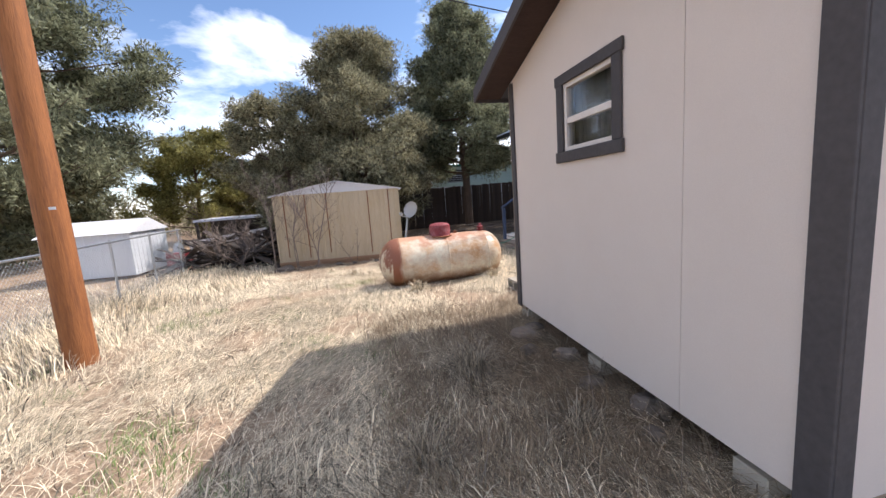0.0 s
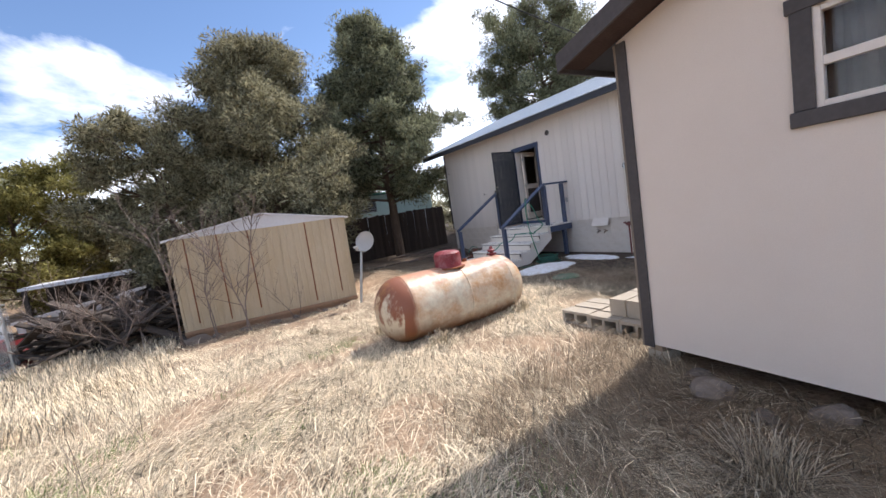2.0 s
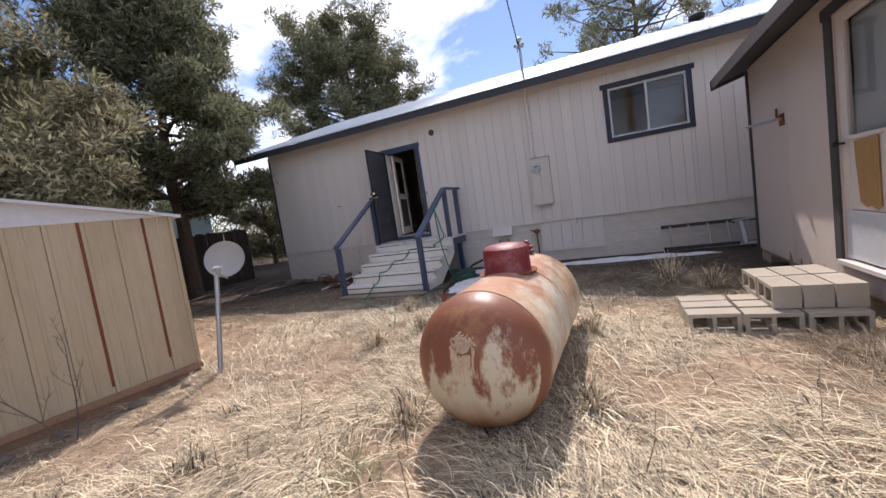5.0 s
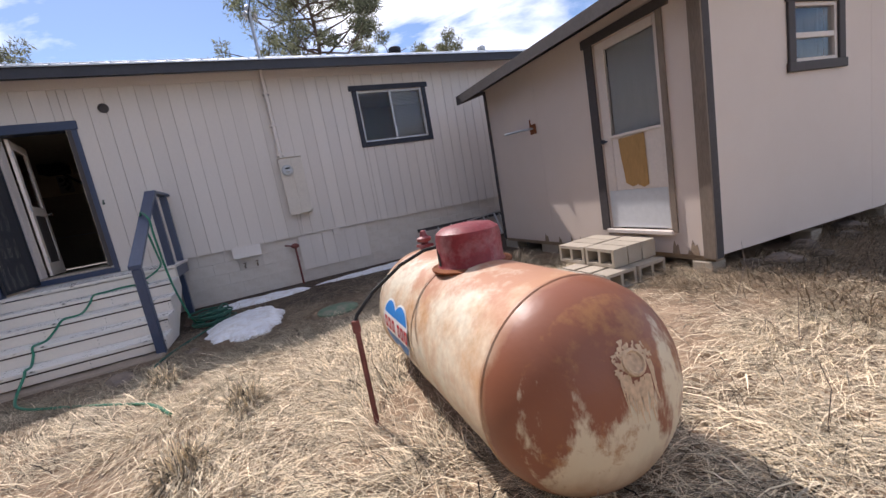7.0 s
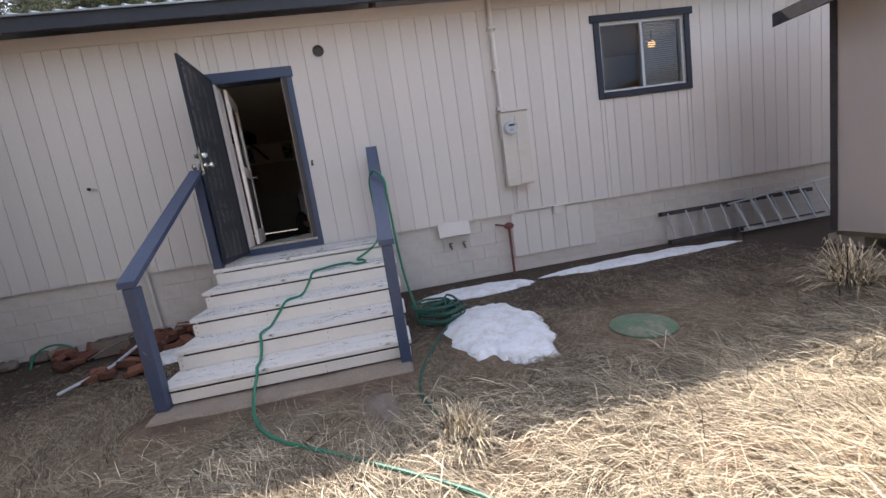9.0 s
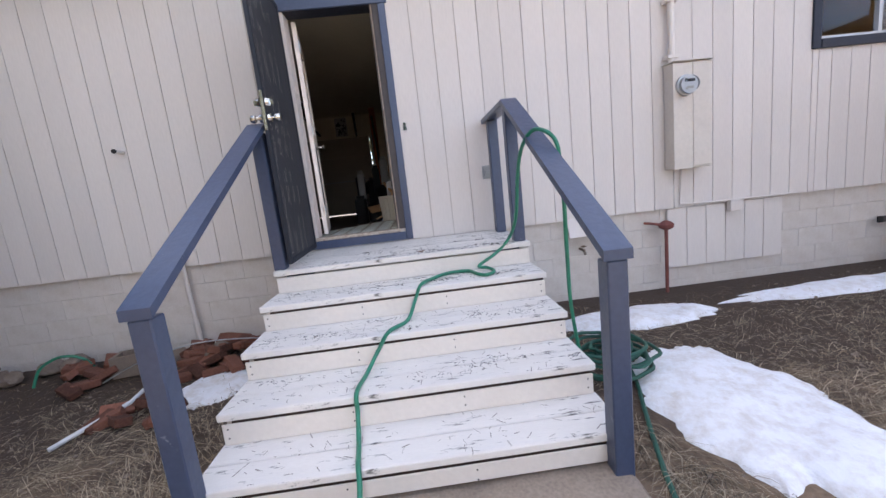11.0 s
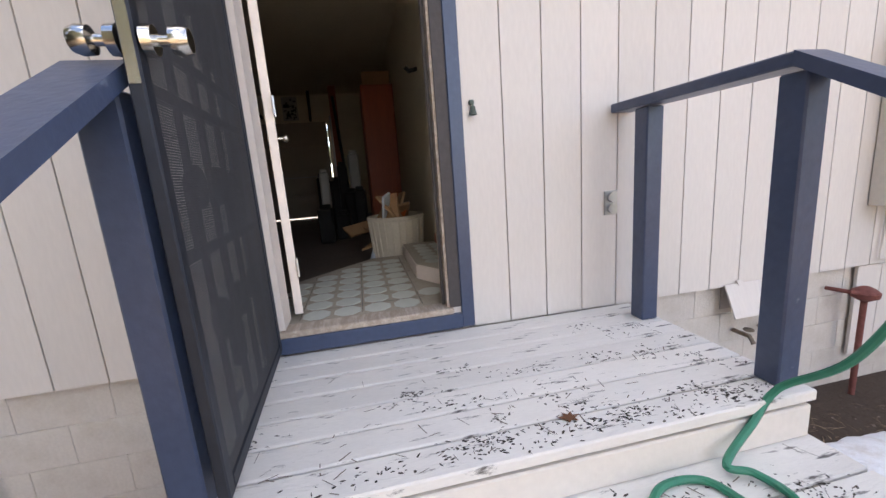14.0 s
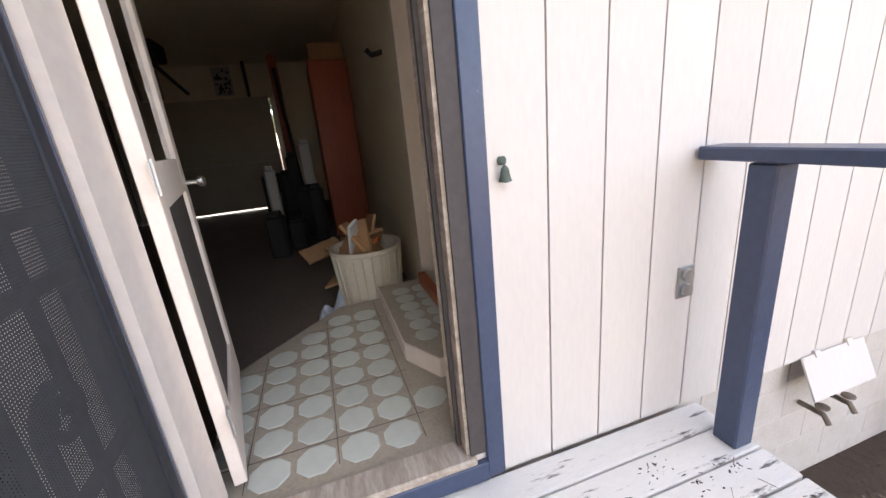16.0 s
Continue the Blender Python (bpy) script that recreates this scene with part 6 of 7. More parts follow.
tree("juniper_tree", -4.2, 28.0, 4.6, 3.0, M_JUNIPER, "olive juniper far behind the scrap heap", "tree", 9, bare=0.1, clumps=520, per=113, size=0.205, form="round", limbs=32)
tree("pine_tree", 12.0, 30.0, 9.0, 3.2, M_PINE, "grey-green pine far beyond the house end", "tree", 10, bare=0.15, clumps=420, per=97, size=0.205, form="cone", limbs=30)
tree("juniper_tree", 15.5, 24.5, 5.2, 2.6, M_JUNIPER, "olive juniper beyond the end of the house", "tree", 16, bare=0.05, clumps=480, per=97, size=0.19, form="round", limbs=30)
tree("pine_tree", -16.0, 27.0, 12.0, 4.5, M_PINE, "tall grey-green conifer far beyond the fence", "tree", 12, bare=0.1, clumps=560, per=97, size=0.225, form="cone", limbs=36)
tree("pine_tree", 29.0, 14.0, 9.5, 3.2, M_PINE, "distant grey-green pine showing over the roof", "tree", 13, bare=0.2, clumps=320, per=97, size=0.205, form="round", limbs=26, open_=0.4)

# far woods: low belt of foliage
rnd = random.Random(77)
cl = []
for i in range(1500):
    a = radians(rnd.uniform(-50, 75))
    d = rnd.uniform(32, 46)
    hgt = 3.0 + 2.2 * noise.noise(Vector((a * 6, d * 0.1, 0)))
    cl.append((d * math.sin(-a), d * math.cos(a), rnd.uniform(-0.2, max(1.2, hgt)), rnd.uniform(0.6, 1.3)))
v, fc = leaf_cloud(rnd, cl, 40, 0.42)
tagged(quick("far_woods", v, fc, M_JUNIPER), "distant belt of low evergreen woods", "woods", kind="stuff")


# ---- bare shrub and saplings by the garden shed ----
def twiggy(name, x, y, h, seed, stems, spread, label, twigs=14, thin=0.011):
    rnd = random.Random(seed)
    bm = bmesh.new()
    g = ground_z(x, y) - 0.05

    def grow(p, d, length, r, depth):
        pts = [p]
        for i in range(4):
            d = (d + Vector((rnd.gauss(0, 0.13), rnd.gauss(0, 0.13), rnd.gauss(0.03, 0.08)))).normalized()
            pts.append(pts[-1] + d * length / 4)
        tube(bm, pts, r, r * 0.45, n=5 if depth < 1 else 4, caps=False)
        if depth < 3:
            for i in range(twigs if depth == 0 else (5 if depth == 1 else 3)):
                f = rnd.uniform(0.25, 1.0)
                k = min(3, int(f * 4))
                q = pts[k].lerp(pts[k + 1], f * 4 - k)
                a = rnd.uniform(0, 2 * math.pi)
                s = Vector((math.cos(a), math.sin(a), rnd.uniform(0.1, 1.1))).normalized()
                grow(q, (d * 0.55 + s).normalized(), length * rnd.uniform(0.18, 0.42), r * 0.45, depth + 1)
    for i in range(stems):
        a = rnd.uniform(0, 2 * math.pi)
        d = Vector((math.cos(a) * spread, math.sin(a) * spread, 1)).normalized()
        grow(Vector((x + rnd.uniform(-0.1, 0.1) * stems * 0.4, y + rnd.uniform(-0.1, 0.1), g)), d, h * rnd.uniform(0.7, 1.05), thin, 0)
    solo(name, bm, M_TWIG, label, "shrub")


twiggy("bare_sapling", -0.62, 10.95, 2.7, 31, 2, 0.06, "tall leafless sapling in front of the shed", 16, 0.017)
twiggy("bare_sapling", -1.15, 11.1, 2.0, 32, 2, 0.12, "leafless sapling in front of the shed", 12, 0.013)
twiggy("bare_sapling", -1.85, 11.2, 2.4, 36, 2, 0.12, "leafless sapling at the shed corner", 12, 0.013)
twiggy("bare_shrub", -2.5, 11.6, 1.9, 33, 8, 0.75, "tangled leafless grey shrub beside the shed", 9, 0.013)
twiggy("bare_shrub", -3.3, 12.4, 1.6, 34, 8, 0.9, "tangled leafless grey shrub in the scrap heap", 9, 0.012)
twiggy("bare_shrub", 0.25, 10.95, 1.2, 35, 2, 0.3, "thin leafless twig by the shed base", 6, 0.008)


# ---- utility pole and wire fence ----
def build_pole():
    p = thing("utility_pole", "weathered orange-brown timber utility pole", "pole")
    bm = bmesh.new()
    pts = [(-2.96, 5.12, -0.5), (-2.96, 5.12, 1.0), (-2.95, 5.12, 4.0), (-2.95, 5.12, 8.0)]
    tube(bm, pts, 0.155, 0.125, n=20)
    part("shaft", bm, M_POLE, p, "", True)
    boxes("tag", M_WHITEMETAL, p, (-2.88, -2.82, 4.963, 4.969, 1.62, 1.65))


build_pole()


def build_chainlink():
    f = thing("chain_link_fence", "sagging galvanised chain-link fence in tall straw", "fence")
    X, ya, yb, z0, z1 = -4.25, 0.6, 12.2, -0.14, 1.03
    k = 0
    yy = 0.65
    while yy <= yb:
        tube(bm := bmesh.new(), [(X, yy, -0.5), (X, yy, z1 + 0.04)], 0.024, n=10)
        part("post", bm, M_METAL, f, "", True)
        yy += 1.62
    tube(bm := bmesh.new(), [(X, ya, z1), (X, yb, z1)], 0.02, n=8)
    part("top_rail", bm, M_METAL, f, "", True)
    verts, faces = [], []
    w, st = 0.0022, 0.075
    H = z1 - z0

    def strip(a, b):
        i = len(verts)
        d = (Vector(b) - Vector(a)).normalized()
        s = Vector((0, -d.z, d.y)) * w
        for q in (Vector(a) - s, Vector(a) + s, Vector(b) + s, Vector(b) - s):
            verts.append(tuple(q))
        faces.append((i, i + 1, i + 2, i + 3))
        i = len(verts)
        for q in (Vector(a) - Vector((w, 0, 0)), Vector(a) + Vector((w, 0, 0)), Vector(b) + Vector((w, 0, 0)), Vector(b) - Vector((w, 0, 0))):
            verts.append(tuple(q))
        faces.append((i, i + 1, i + 2, i + 3))
    n = int((yb - ya) / st)
    hk = int(H / st)
    for i in range(-hk, n):
        for s in (1, -1):
            a, b = ya + i * st, ya + (i + hk) * st
            za, zb = (z0, z0 + hk * st) if s > 0 else (z0 + hk * st, z0)
            if a < ya:
                za += (zb - za) * (ya - a) / (b - a)
                a = ya
            if b > yb:
                zb = za + (zb - za) * (yb - a) / (b - a)
                b = yb
            strip((X + 0.025, a, za), (X + 0.025, b, zb))
    tagged(quick("wire_mesh", verts, faces, M_METAL, f), "galvanised diamond wire mesh", kind="stuff")


build_chainlink()


# ---- white shed, scrap and barrel beyond the fence ----
def build_white_shed():
    s = thing("white_shed", "small white sheet-metal shed with shallow gable roof", "shed", m=pose(-8.1, 13.25, -0.2, 0, 0, -6))
    W, D, Hh, PK = 2.3, 1.9, 1.25, 0.36
    boxes("body", M_WHITEMETAL, s, (0, W, 0, D, 0, Hh))
    for i in range(11):
        boxes("rib", M_WHITEMETAL, s, (0.1 + i * 0.2, 0.125 + i * 0.2, -0.012, -0.001, 0.02, Hh))
    for i in range(9):
        boxes("rib", M_WHITEMETAL, s, (W + 0.001, W + 0.012, 0.1 + i * 0.2, 0.125 + i * 0.2, 0.02, Hh))
    bm = bmesh.new()
    prism(bm, [(-0.1, Hh - 0.02), (D / 2, Hh + PK), (D + 0.1, Hh - 0.02)], "x", -0.08, W + 0.08)
    part("roof", bm, M_SHEDROOF, s, "weathered pale roof")


build_white_shed()


def build_scrap():
    rnd = random.Random(9)
    for i in range(110):
        x, y = rnd.uniform(-5.0, -1.9), rnd.uniform(11.9, 15.5)
        L, w = rnd.uniform(0.8, 2.4), rnd.uniform(0.08, 0.2)
        bm = bmesh.new()
        box(bm, -L / 2, L / 2, -w / 2, w / 2, -0.02, 0.02, bevel=0.004)
        ob = solo("scrap_board", bm, M_DARKJUNK, "weathered dark board in a scrap heap", "board", "scrap heap boards")
        ob.matrix_world = pose(x, y, ground_z(x, y) + 0.05 + rnd.uniform(0, 0.75) * ss((x + 5.2) / 1.5), rnd.uniform(-20, 20), rnd.uniform(-28, 28), rnd.uniform(0, 180))
    w = thing("white_trailer_bed", "peeling white slatted trailer side in the scrap heap", "trailer side", m=pose(-5.0, 15.0, 0.05, 0, -6, 14))
    for i in range(12):
        boxes("slat", M_OLDWHITE, w, (i * 0.2, i * 0.2 + 0.13, 0, 0.03, -0.2, 0.35))
    boxes("rail", M_OLDWHITE, w, (-0.05, 2.5, -0.04, -0.001, 0.35, 0.42), (-0.05, 2.5, -0.04, -0.001, -0.25, -0.18))
    c = thing("open_carport", "low dark open shelter with a pale roof edge", "shelter", m=pose(-5.6, 17.5, 0, 0, 0, 4))
    boxes("roof", M_SHEDROOF, c, (0, 4.2, 0, 3, 1.05, 1.13))
    for x in (0.05, 1.4, 2.8, 4.05):
        boxes("post", M_DARKJUNK, c, (x, x + 0.1, 0.05, 0.15, -0.4, 1.05))
    boxes("back", M_DARKJUNK, c, (0, 4.2, 2.9, 3.0, -0.4, 1.05))
    b = thing("red_barrel", "faded red drum with a grey cone on top", "drum", m=pose(-4.75, 13.3, -0.35) @ Matrix.Diagonal((1.25, 1.25, 1.3, 1)))
    lathe(bm := bmesh.new(), [(0.27, 0), (0.285, 0.02), (0.275, 0.05), (0.275, 0.22), (0.287, 0.235), (0.275, 0.25), (0.275, 0.45), (0.285, 0.5), (0.27, 0.52)], 28)
    part("drum", bm, M_LID, b, "", True)
    lathe(bm := bmesh.new(), [(0.13, 0.521), (0.12, 0.56), (0.07, 0.72), (0.03, 0.73)], 20)
    part("cone", bm, M_METAL, b, "", True)


build_scrap()


# ---- board fence and the green trailer behind it ----
def build_board_fence():
    f = thing("board_fence", "tall dark weathered board fence across the yard's end", "fence")
    bm = bmesh.new()
    box(bm, 0.004, 0.146, -0.012, 0.012, 0, 2.05)
    FB = mesh_of("board", bm, M_FENCEWOOD)
    rnd = random.Random(4)
    a, b = Vector((1.6, 18.0, -0.35)), Vector((9.6, 19.4, -0.2))
    d = (b - a)
    n = int(d.length / 0.15)
    ang = math.degrees(math.atan2(d.y, d.x))
    for i in range(n):
        p = a + d * i / n
        ob = new("board", FB)
        ob.parent = f
        ob.matrix_local = pose(p.x, p.y, p.z + rnd.uniform(-0.03, 0.03), 0, rnd.uniform(-0.8, 0.8), ang)
    for z in (0.3, 1.6):
        q = boxes("rail", M_FENCEWOOD, f, (0, d.length, 0.013, 0.05, z, z + 0.09), m=pose(a.x, a.y, a.z, 0, 0, ang))


build_board_fence()


def build_trailer():
    t = thing("mobile_home", "pale mint mobile home with dark green gable behind the fence", "mobile home", m=pose(3.5, 25.0, -0.3, 0, 0, 2))
    W, D, Hh = 9.0, 3.6, 3.45
    boxes("wall", M_WHITEMETAL, t, (0, W, 0, D, 0, Hh))
    bm = bmesh.new()
    for i in range(16):
        box(bm, 2.6, W, -0.025, -0.001, 2.2 + i * 0.078, 2.268 + i * 0.078)
    part("siding", bm, M_MINT, t, "pale mint ribbed siding")
    boxes("side_panel", M_GREENROOF, t, (0, 2.58, -0.025, -0.001, 2.75, Hh), label="dark green panel")
    boxes("roof", M_GREENROOF, t, (-0.5, W + 0.2, -0.3, D + 0.2, Hh, Hh + 0.14), label="dark green roof")
    boxes("window", M_BLACK, t, (3.7, 4.9, -0.035, -0.026, 2.45, 3.25), label="dark louvred window")
    for i in range(6):
        boxes("louvre", M_WHITEMETAL, t, (3.7, 4.9, -0.055, -0.036, 2.48 + i * 0.13, 2.5 + i * 0.13))


build_trailer()
# fallen branches by the house corner
rnd = random.Random(15)
for i in range(14):
    x, y = rnd.uniform(3.6, 6.8), rnd.uniform(14.5, 17.3)
    a, L = rnd.uniform(-0.4, 0.5), rnd.uniform(0.8, 2.2)
    g = ground_z(x, y)
    tube(bm := bmesh.new(), [(x, y, g + 0.04), (x + L * 0.5 * math.cos(a), y + L * 0.5 * math.sin(a), g + 0.10), (x + L * math.cos(a), y + L * math.sin(a), g + 0.05)], 0.028, 0.012, n=6)
    solo("fallen_branch", bm, M_TWIG, "dry fallen branch on bare earth", "branch", "fallen branches")


# ---- dry grass ----
def blocked(x, y):
    return (x > 7.3) or (4.7 < x < 7.5 and 9.45 < y < 11.6) or (AX0 + 0.15 < x < AX1 and AY0 + 0.1 < y < AY1 - 0.1) or (2.42 < x < 3.5 and 4.3 < y < 5.7) \
        or (-1.75 < x < 1.75 and 11.45 < y < 14.2) or (math.hypot(x - 4.8, y - 7.6) < 0.33) or (math.hypot((x - 5.45) / 0.72, (y - 8.74) / 0.5) < 1)


def grass_mesh(name, count, region, lo, hi, width, lie, material, label, seed, keep=None, clump=0.0, base=0.0):
    """Bent three-joint blades, lying over in the direction of a slow swirl."""
    rnd = random.Random(seed)
    verts, faces = [], []
    x0, x1, y0, y1 = region
    made = tries = 0
    cx = cy = 0
    left = 0
    while made < count and tries < count * 9:
        tries += 1
        if clump:
            if left <= 0:
                cx, cy, left = rnd.uniform(x0, x1), rnd.uniform(y0, y1), rnd.randint(12, 40)
            left -= 1
            x, y = rnd.gauss(cx, clump), rnd.gauss(cy, clump)
        else:
            x, y = rnd.uniform(x0, x1), rnd.uniform(y0, y1)
        if blocked(x, y) or (keep and rnd.random() > keep(x, y)):
            continue
        g = ground_z(x, y) - 0.01 + base * rnd.random()
        sw = 3.4 * noise.noise(Vector((x * 0.55, y * 0.55, 12.3))) + 1.9
        a = sw + rnd.gauss(0, 0.75)
        L = rnd.uniform(lo, hi)
        l = min(0.985, max(0.05, lie + rnd.gauss(0, 0.07 if lie > 0.85 else 0.16)))
        w = width * rnd.uniform(0.6, 1.3)
        dx, dy = math.cos(a), math.sin(a)
        sx, sy = -dy * w, dx * w
        i = len(verts)
        u1, v1 = 0.35 * L * l * 0.75, 0.35 * L * (1 - l * 0.75)
        u2, v2 = u1 + 0.35 * L * l, v1 + 0.35 * L * (1 - l) * 0.7
        bend = rnd.gauss(0, 0.12) * L
        u3, v3 = u2 + 0.3 * L * min(1, l * 1.2), max(0.006, v2 + 0.3 * L * (0.35 - l * 0.75))
        verts += [(x - sx, y - sy, g), (x + sx, y + sy, g), (x + dx * u1 + sx, y + dy * u1 + sy, g + v1), (x + dx * u1 - sx, y + dy * u1 - sy, g + v1),
                  (x + dx * u2 + sx * 0.8 - dy * bend * 0.5, y + dy * u2 + sy * 0.8 + dx * bend * 0.5, g + v2), (x + dx * u2 - sx * 0.8 - dy * bend * 0.5, y + dy * u2 - sy * 0.8 + dx * bend * 0.5, g + v2),
                  (x + dx * u3 - dy * bend, y + dy * u3 + dx * bend, g + v3)]
        faces += [(i, i + 1, i + 2, i + 3), (i + 3, i + 2, i + 4, i + 5), (i + 5, i + 4, i + 6)]
        made += 1
    tagged(quick(name, verts, faces, material), label, "grass", kind="stuff")


def yard(x, y):
    """How thick the straw lies: thin by the house, bare in tracks."""
    k = ss((4.6 - x) / 1.0)
    k *= 0.16 + 0.84 * ss((noise.noise(Vector((x * 0.9, y * 0.9, 5))) + 0.32) / 0.42)
    k *= 0.5 + 0.5 * ss((noise.noise(Vector((x * 3.1, y * 3.1, 8))) + 0.3) / 0.5)
    k *= 1 - 0.62 * ss((y - 7.9) / 1.6) * ss((x + 2.4) / 1.2) * ss((3.4 - x) / 1.2)
    return k


grass_mesh("straw_mat", 165000, (-4.2, 5.0, 0.0, 12.0), 0.10, 0.40, 0.00145, 0.93, M_STRAW, "matted pale dry straw", 1, yard)
grass_mesh("straw_mat", 20000, (-9.0, 5.0, -3.0, 16.0), 0.15, 0.4, 0.004, 0.84, M_STRAW, "matted pale dry straw", 2, yard)
grass_mesh("straw_tufts", 38000, (-4.2, 4.4, 0.4, 9.6), 0.14, 0.46, 0.0015, 0.74, M_STRAW, "loose tufts of dry straw", 3, yard, clump=0.06)
grass_mesh("tall_straw", 12000, (-4.9, -3.0, 3.0, 12.0), 0.25, 0.6, 0.0032, 0.35, M_STRAW, "tall pale grass along the wire fence", 4, clump=0.16)
grass_mesh("tall_straw", 9000, (-4.6, -2.0, 7.5, 12.0), 0.25, 0.5, 0.0032, 0.4, M_STRAW, "tall pale grass by the scrap heap", 14, clump=0.16)
grass_mesh("dead_grass", 52000, (3.4, 7.25, 4.4, 16.0), 0.05, 0.17, 0.002, 0.85, M_STRAWDARK, "short brown dead grass on bare earth", 5, lambda x, y: 0.2 + 0.8 * ss((6.3 - x) / 1.6))
grass_mesh("dead_grass", 42000, (3.5, 6.7, 4.6, 13.5), 0.10, 0.34, 0.0013, 0.95, M_LITTER, "flattened grey-tan dead stalks on shaded soil", 15, lambda x, y: 0.12 + 0.88 * ss((6.4 - x) / 2.2) * ss((noise.noise(Vector((x * 1.3, y * 1.3, 2))) + 0.35) / 0.5))
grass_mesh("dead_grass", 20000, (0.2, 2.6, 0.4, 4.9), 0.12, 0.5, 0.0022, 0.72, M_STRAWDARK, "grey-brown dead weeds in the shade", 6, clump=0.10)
grass_mesh("green_shoots", 6000, (-3.5, 0.5, 1.5, 8.0), 0.06, 0.16, 0.0026, 0.45, M_GREENGRASS, "thin new green shoots in the straw", 7, lambda x, y: ss((noise.noise(Vector((x * 1.1, y * 1.1, 9))) - 0.1) / 0.3), clump=0.12)
# stiff dead stalks standing in the straw
rnd = random.Random(91)
bm = bmesh.new()
for i in range(70):
    x, y = rnd.uniform(-3.2, 4.0), rnd.uniform(1.0, 9.0)
    if blocked(x, y) or (0.6 < x < 3.1 and 6.6 < y < 7.6):
        continue
    h, a, l = rnd.uniform(0.18, 0.5), rnd.uniform(0, 6.28), rnd.uniform(0, 0.25)
    g = ground_z(x, y)
    tube(bm, [(x, y, g - 0.02), (x + l * h * math.cos(a), y + l * h * math.sin(a), g + h * 0.6), (x + 1.6 * l * h * math.cos(a + 0.5), y + 1.6 * l * h * math.sin(a + 0.5), g + h)], 0.0026, 0.0012, n=4, caps=False)
tagged(part("weed_stalks", bm, M_TWIG), "stiff brown dead weed stalks", "weeds", kind="stuff")


def tussock(x, y, n, lo, hi, seed, material=M_STRAW, label="spiky tussock of dry grass", spread=0.9, width=0.003):
    rnd = random.Random(seed)
    verts, faces = [], []
    for k in range(n):
        a, L, l = rnd.uniform(0, 2 * math.pi), rnd.uniform(lo, hi), rnd.uniform(0.15, spread)
        px, py = x + rnd.gauss(0, 0.05), y + rnd.gauss(0, 0.05)
        g = ground_z(px, py) - 0.01
        dx, dy, w = math.cos(a), math.sin(a), width * rnd.uniform(0.6, 1.3)
        i = len(verts)
        pts = [(0, 0), (0.4 * L * l, 0.4 * L * (1.15 - l)), (0.8 * L * l, 0.65 * L * (1.1 - l)), (L * l * 1.1, 0.6 * L * (1.0 - l))]
        for u, v in pts[:3]:
            verts += [(px + dx * u - dy * w, py + dy * u + dx * w, g + v), (px + dx * u + dy * w, py + dy * u - dx * w, g + v)]
        verts.append((px + dx * pts[3][0], py + dy * pts[3][0], g + pts[3][1]))
        faces += [(i, i + 1, i + 3, i + 2), (i + 2, i + 3, i + 5, i + 4), (i + 4, i + 5, i + 6)]
    tagged(quick("grass_tussock", verts, faces, material), label, "grass", "grass tussocks", kind="stuff")


tussock(3.95, 9.33, 500, 0.18, 0.36, 1)
tussock(4.75, 5.6, 420, 0.35, 0.75, 2, label="tall fan of dry grass beside the block steps")
tussock(4.2, 5.2, 260, 0.3, 0.6, 3, label="tall fan of dry grass beside the block steps")
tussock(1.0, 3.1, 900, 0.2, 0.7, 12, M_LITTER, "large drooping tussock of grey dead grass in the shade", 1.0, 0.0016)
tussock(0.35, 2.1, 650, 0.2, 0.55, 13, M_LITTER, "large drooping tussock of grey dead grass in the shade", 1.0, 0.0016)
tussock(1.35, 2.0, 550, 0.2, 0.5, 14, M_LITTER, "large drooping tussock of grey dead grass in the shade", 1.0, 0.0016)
tussock(0.9, 7.75, 240, 0.2, 0.4, 4)
tussock(1.2, 6.5, 300, 0.2, 0.4, 5)
tussock(2.6, 6.55, 300, 0.2, 0.4, 6)
tussock(0.2, 9.1, 200, 0.12, 0.26, 7)
tussock(-0.3, 9.9, 160, 0.1, 0.22, 8)
tussock(0.9, 9.6, 160, 0.1, 0.22, 9)
tussock(2.9, 8.6, 320, 0.2, 0.42, 10)
tussock(2.3, 8.9, 320, 0.2, 0.42, 11)

# pine needles and crumbs on the steps
rnd = random.Random(55)
verts, faces = [], []
for i in range(520):
    lev = rnd.randrange(5)
    if lev < 4:
        x, z = TREADS[lev][0] + rnd.uniform(0.01, 0.33), TREADS[lev][1]
    else:
        x, z = 6.5 + abs(rnd.gauss(0, 0.3)), DECK
        if x > 7.45:
            continue
    y = rnd.uniform(SY0 + 0.03, SY1 - 0.03)
    a, L, w = rnd.uniform(0, 3.14), rnd.uniform(0.004, 0.028), rnd.uniform(0.0006, 0.0018)
    dx, dy = math.cos(a) * L, math.sin(a) * L
    k = len(verts)
    verts += [(x - dx - dy / L * w, y - dy + dx / L * w, z + 0.002), (x - dx + dy / L * w, y - dy - dx / L * w, z + 0.002), (x + dx + dy / L * w, y + dy - dx / L * w, z + 0.004), (x + dx - dy / L * w, y + dy + dx / L * w, z + 0.004)]
    faces.append((k, k + 1, k + 2, k + 3))
tagged(quick("pine_needle_litter", verts, faces, M_BARK), "dark pine needles and crumbs on the steps", "litter", kind="stuff")
bm = bmesh.new()
pts = [(0, -0.05), (0.012, -0.02), (0.04, -0.025), (0.022, 0.0), (0.045, 0.02), (0.018, 0.022), (0.0, 0.06), (-0.018, 0.022), (-0.045, 0.02), (-0.022, 0.0), (-0.04, -0.025), (-0.012, -0.02)]
prism(bm, pts, "z", DECK + 0.004, DECK + 0.006)
for v in bm.verts:
    v.co = Vector((v.co.x * 0.62, v.co.y * 0.7, v.co.z + 0.012 * (v.co.y * 16) ** 2 * 0.5))
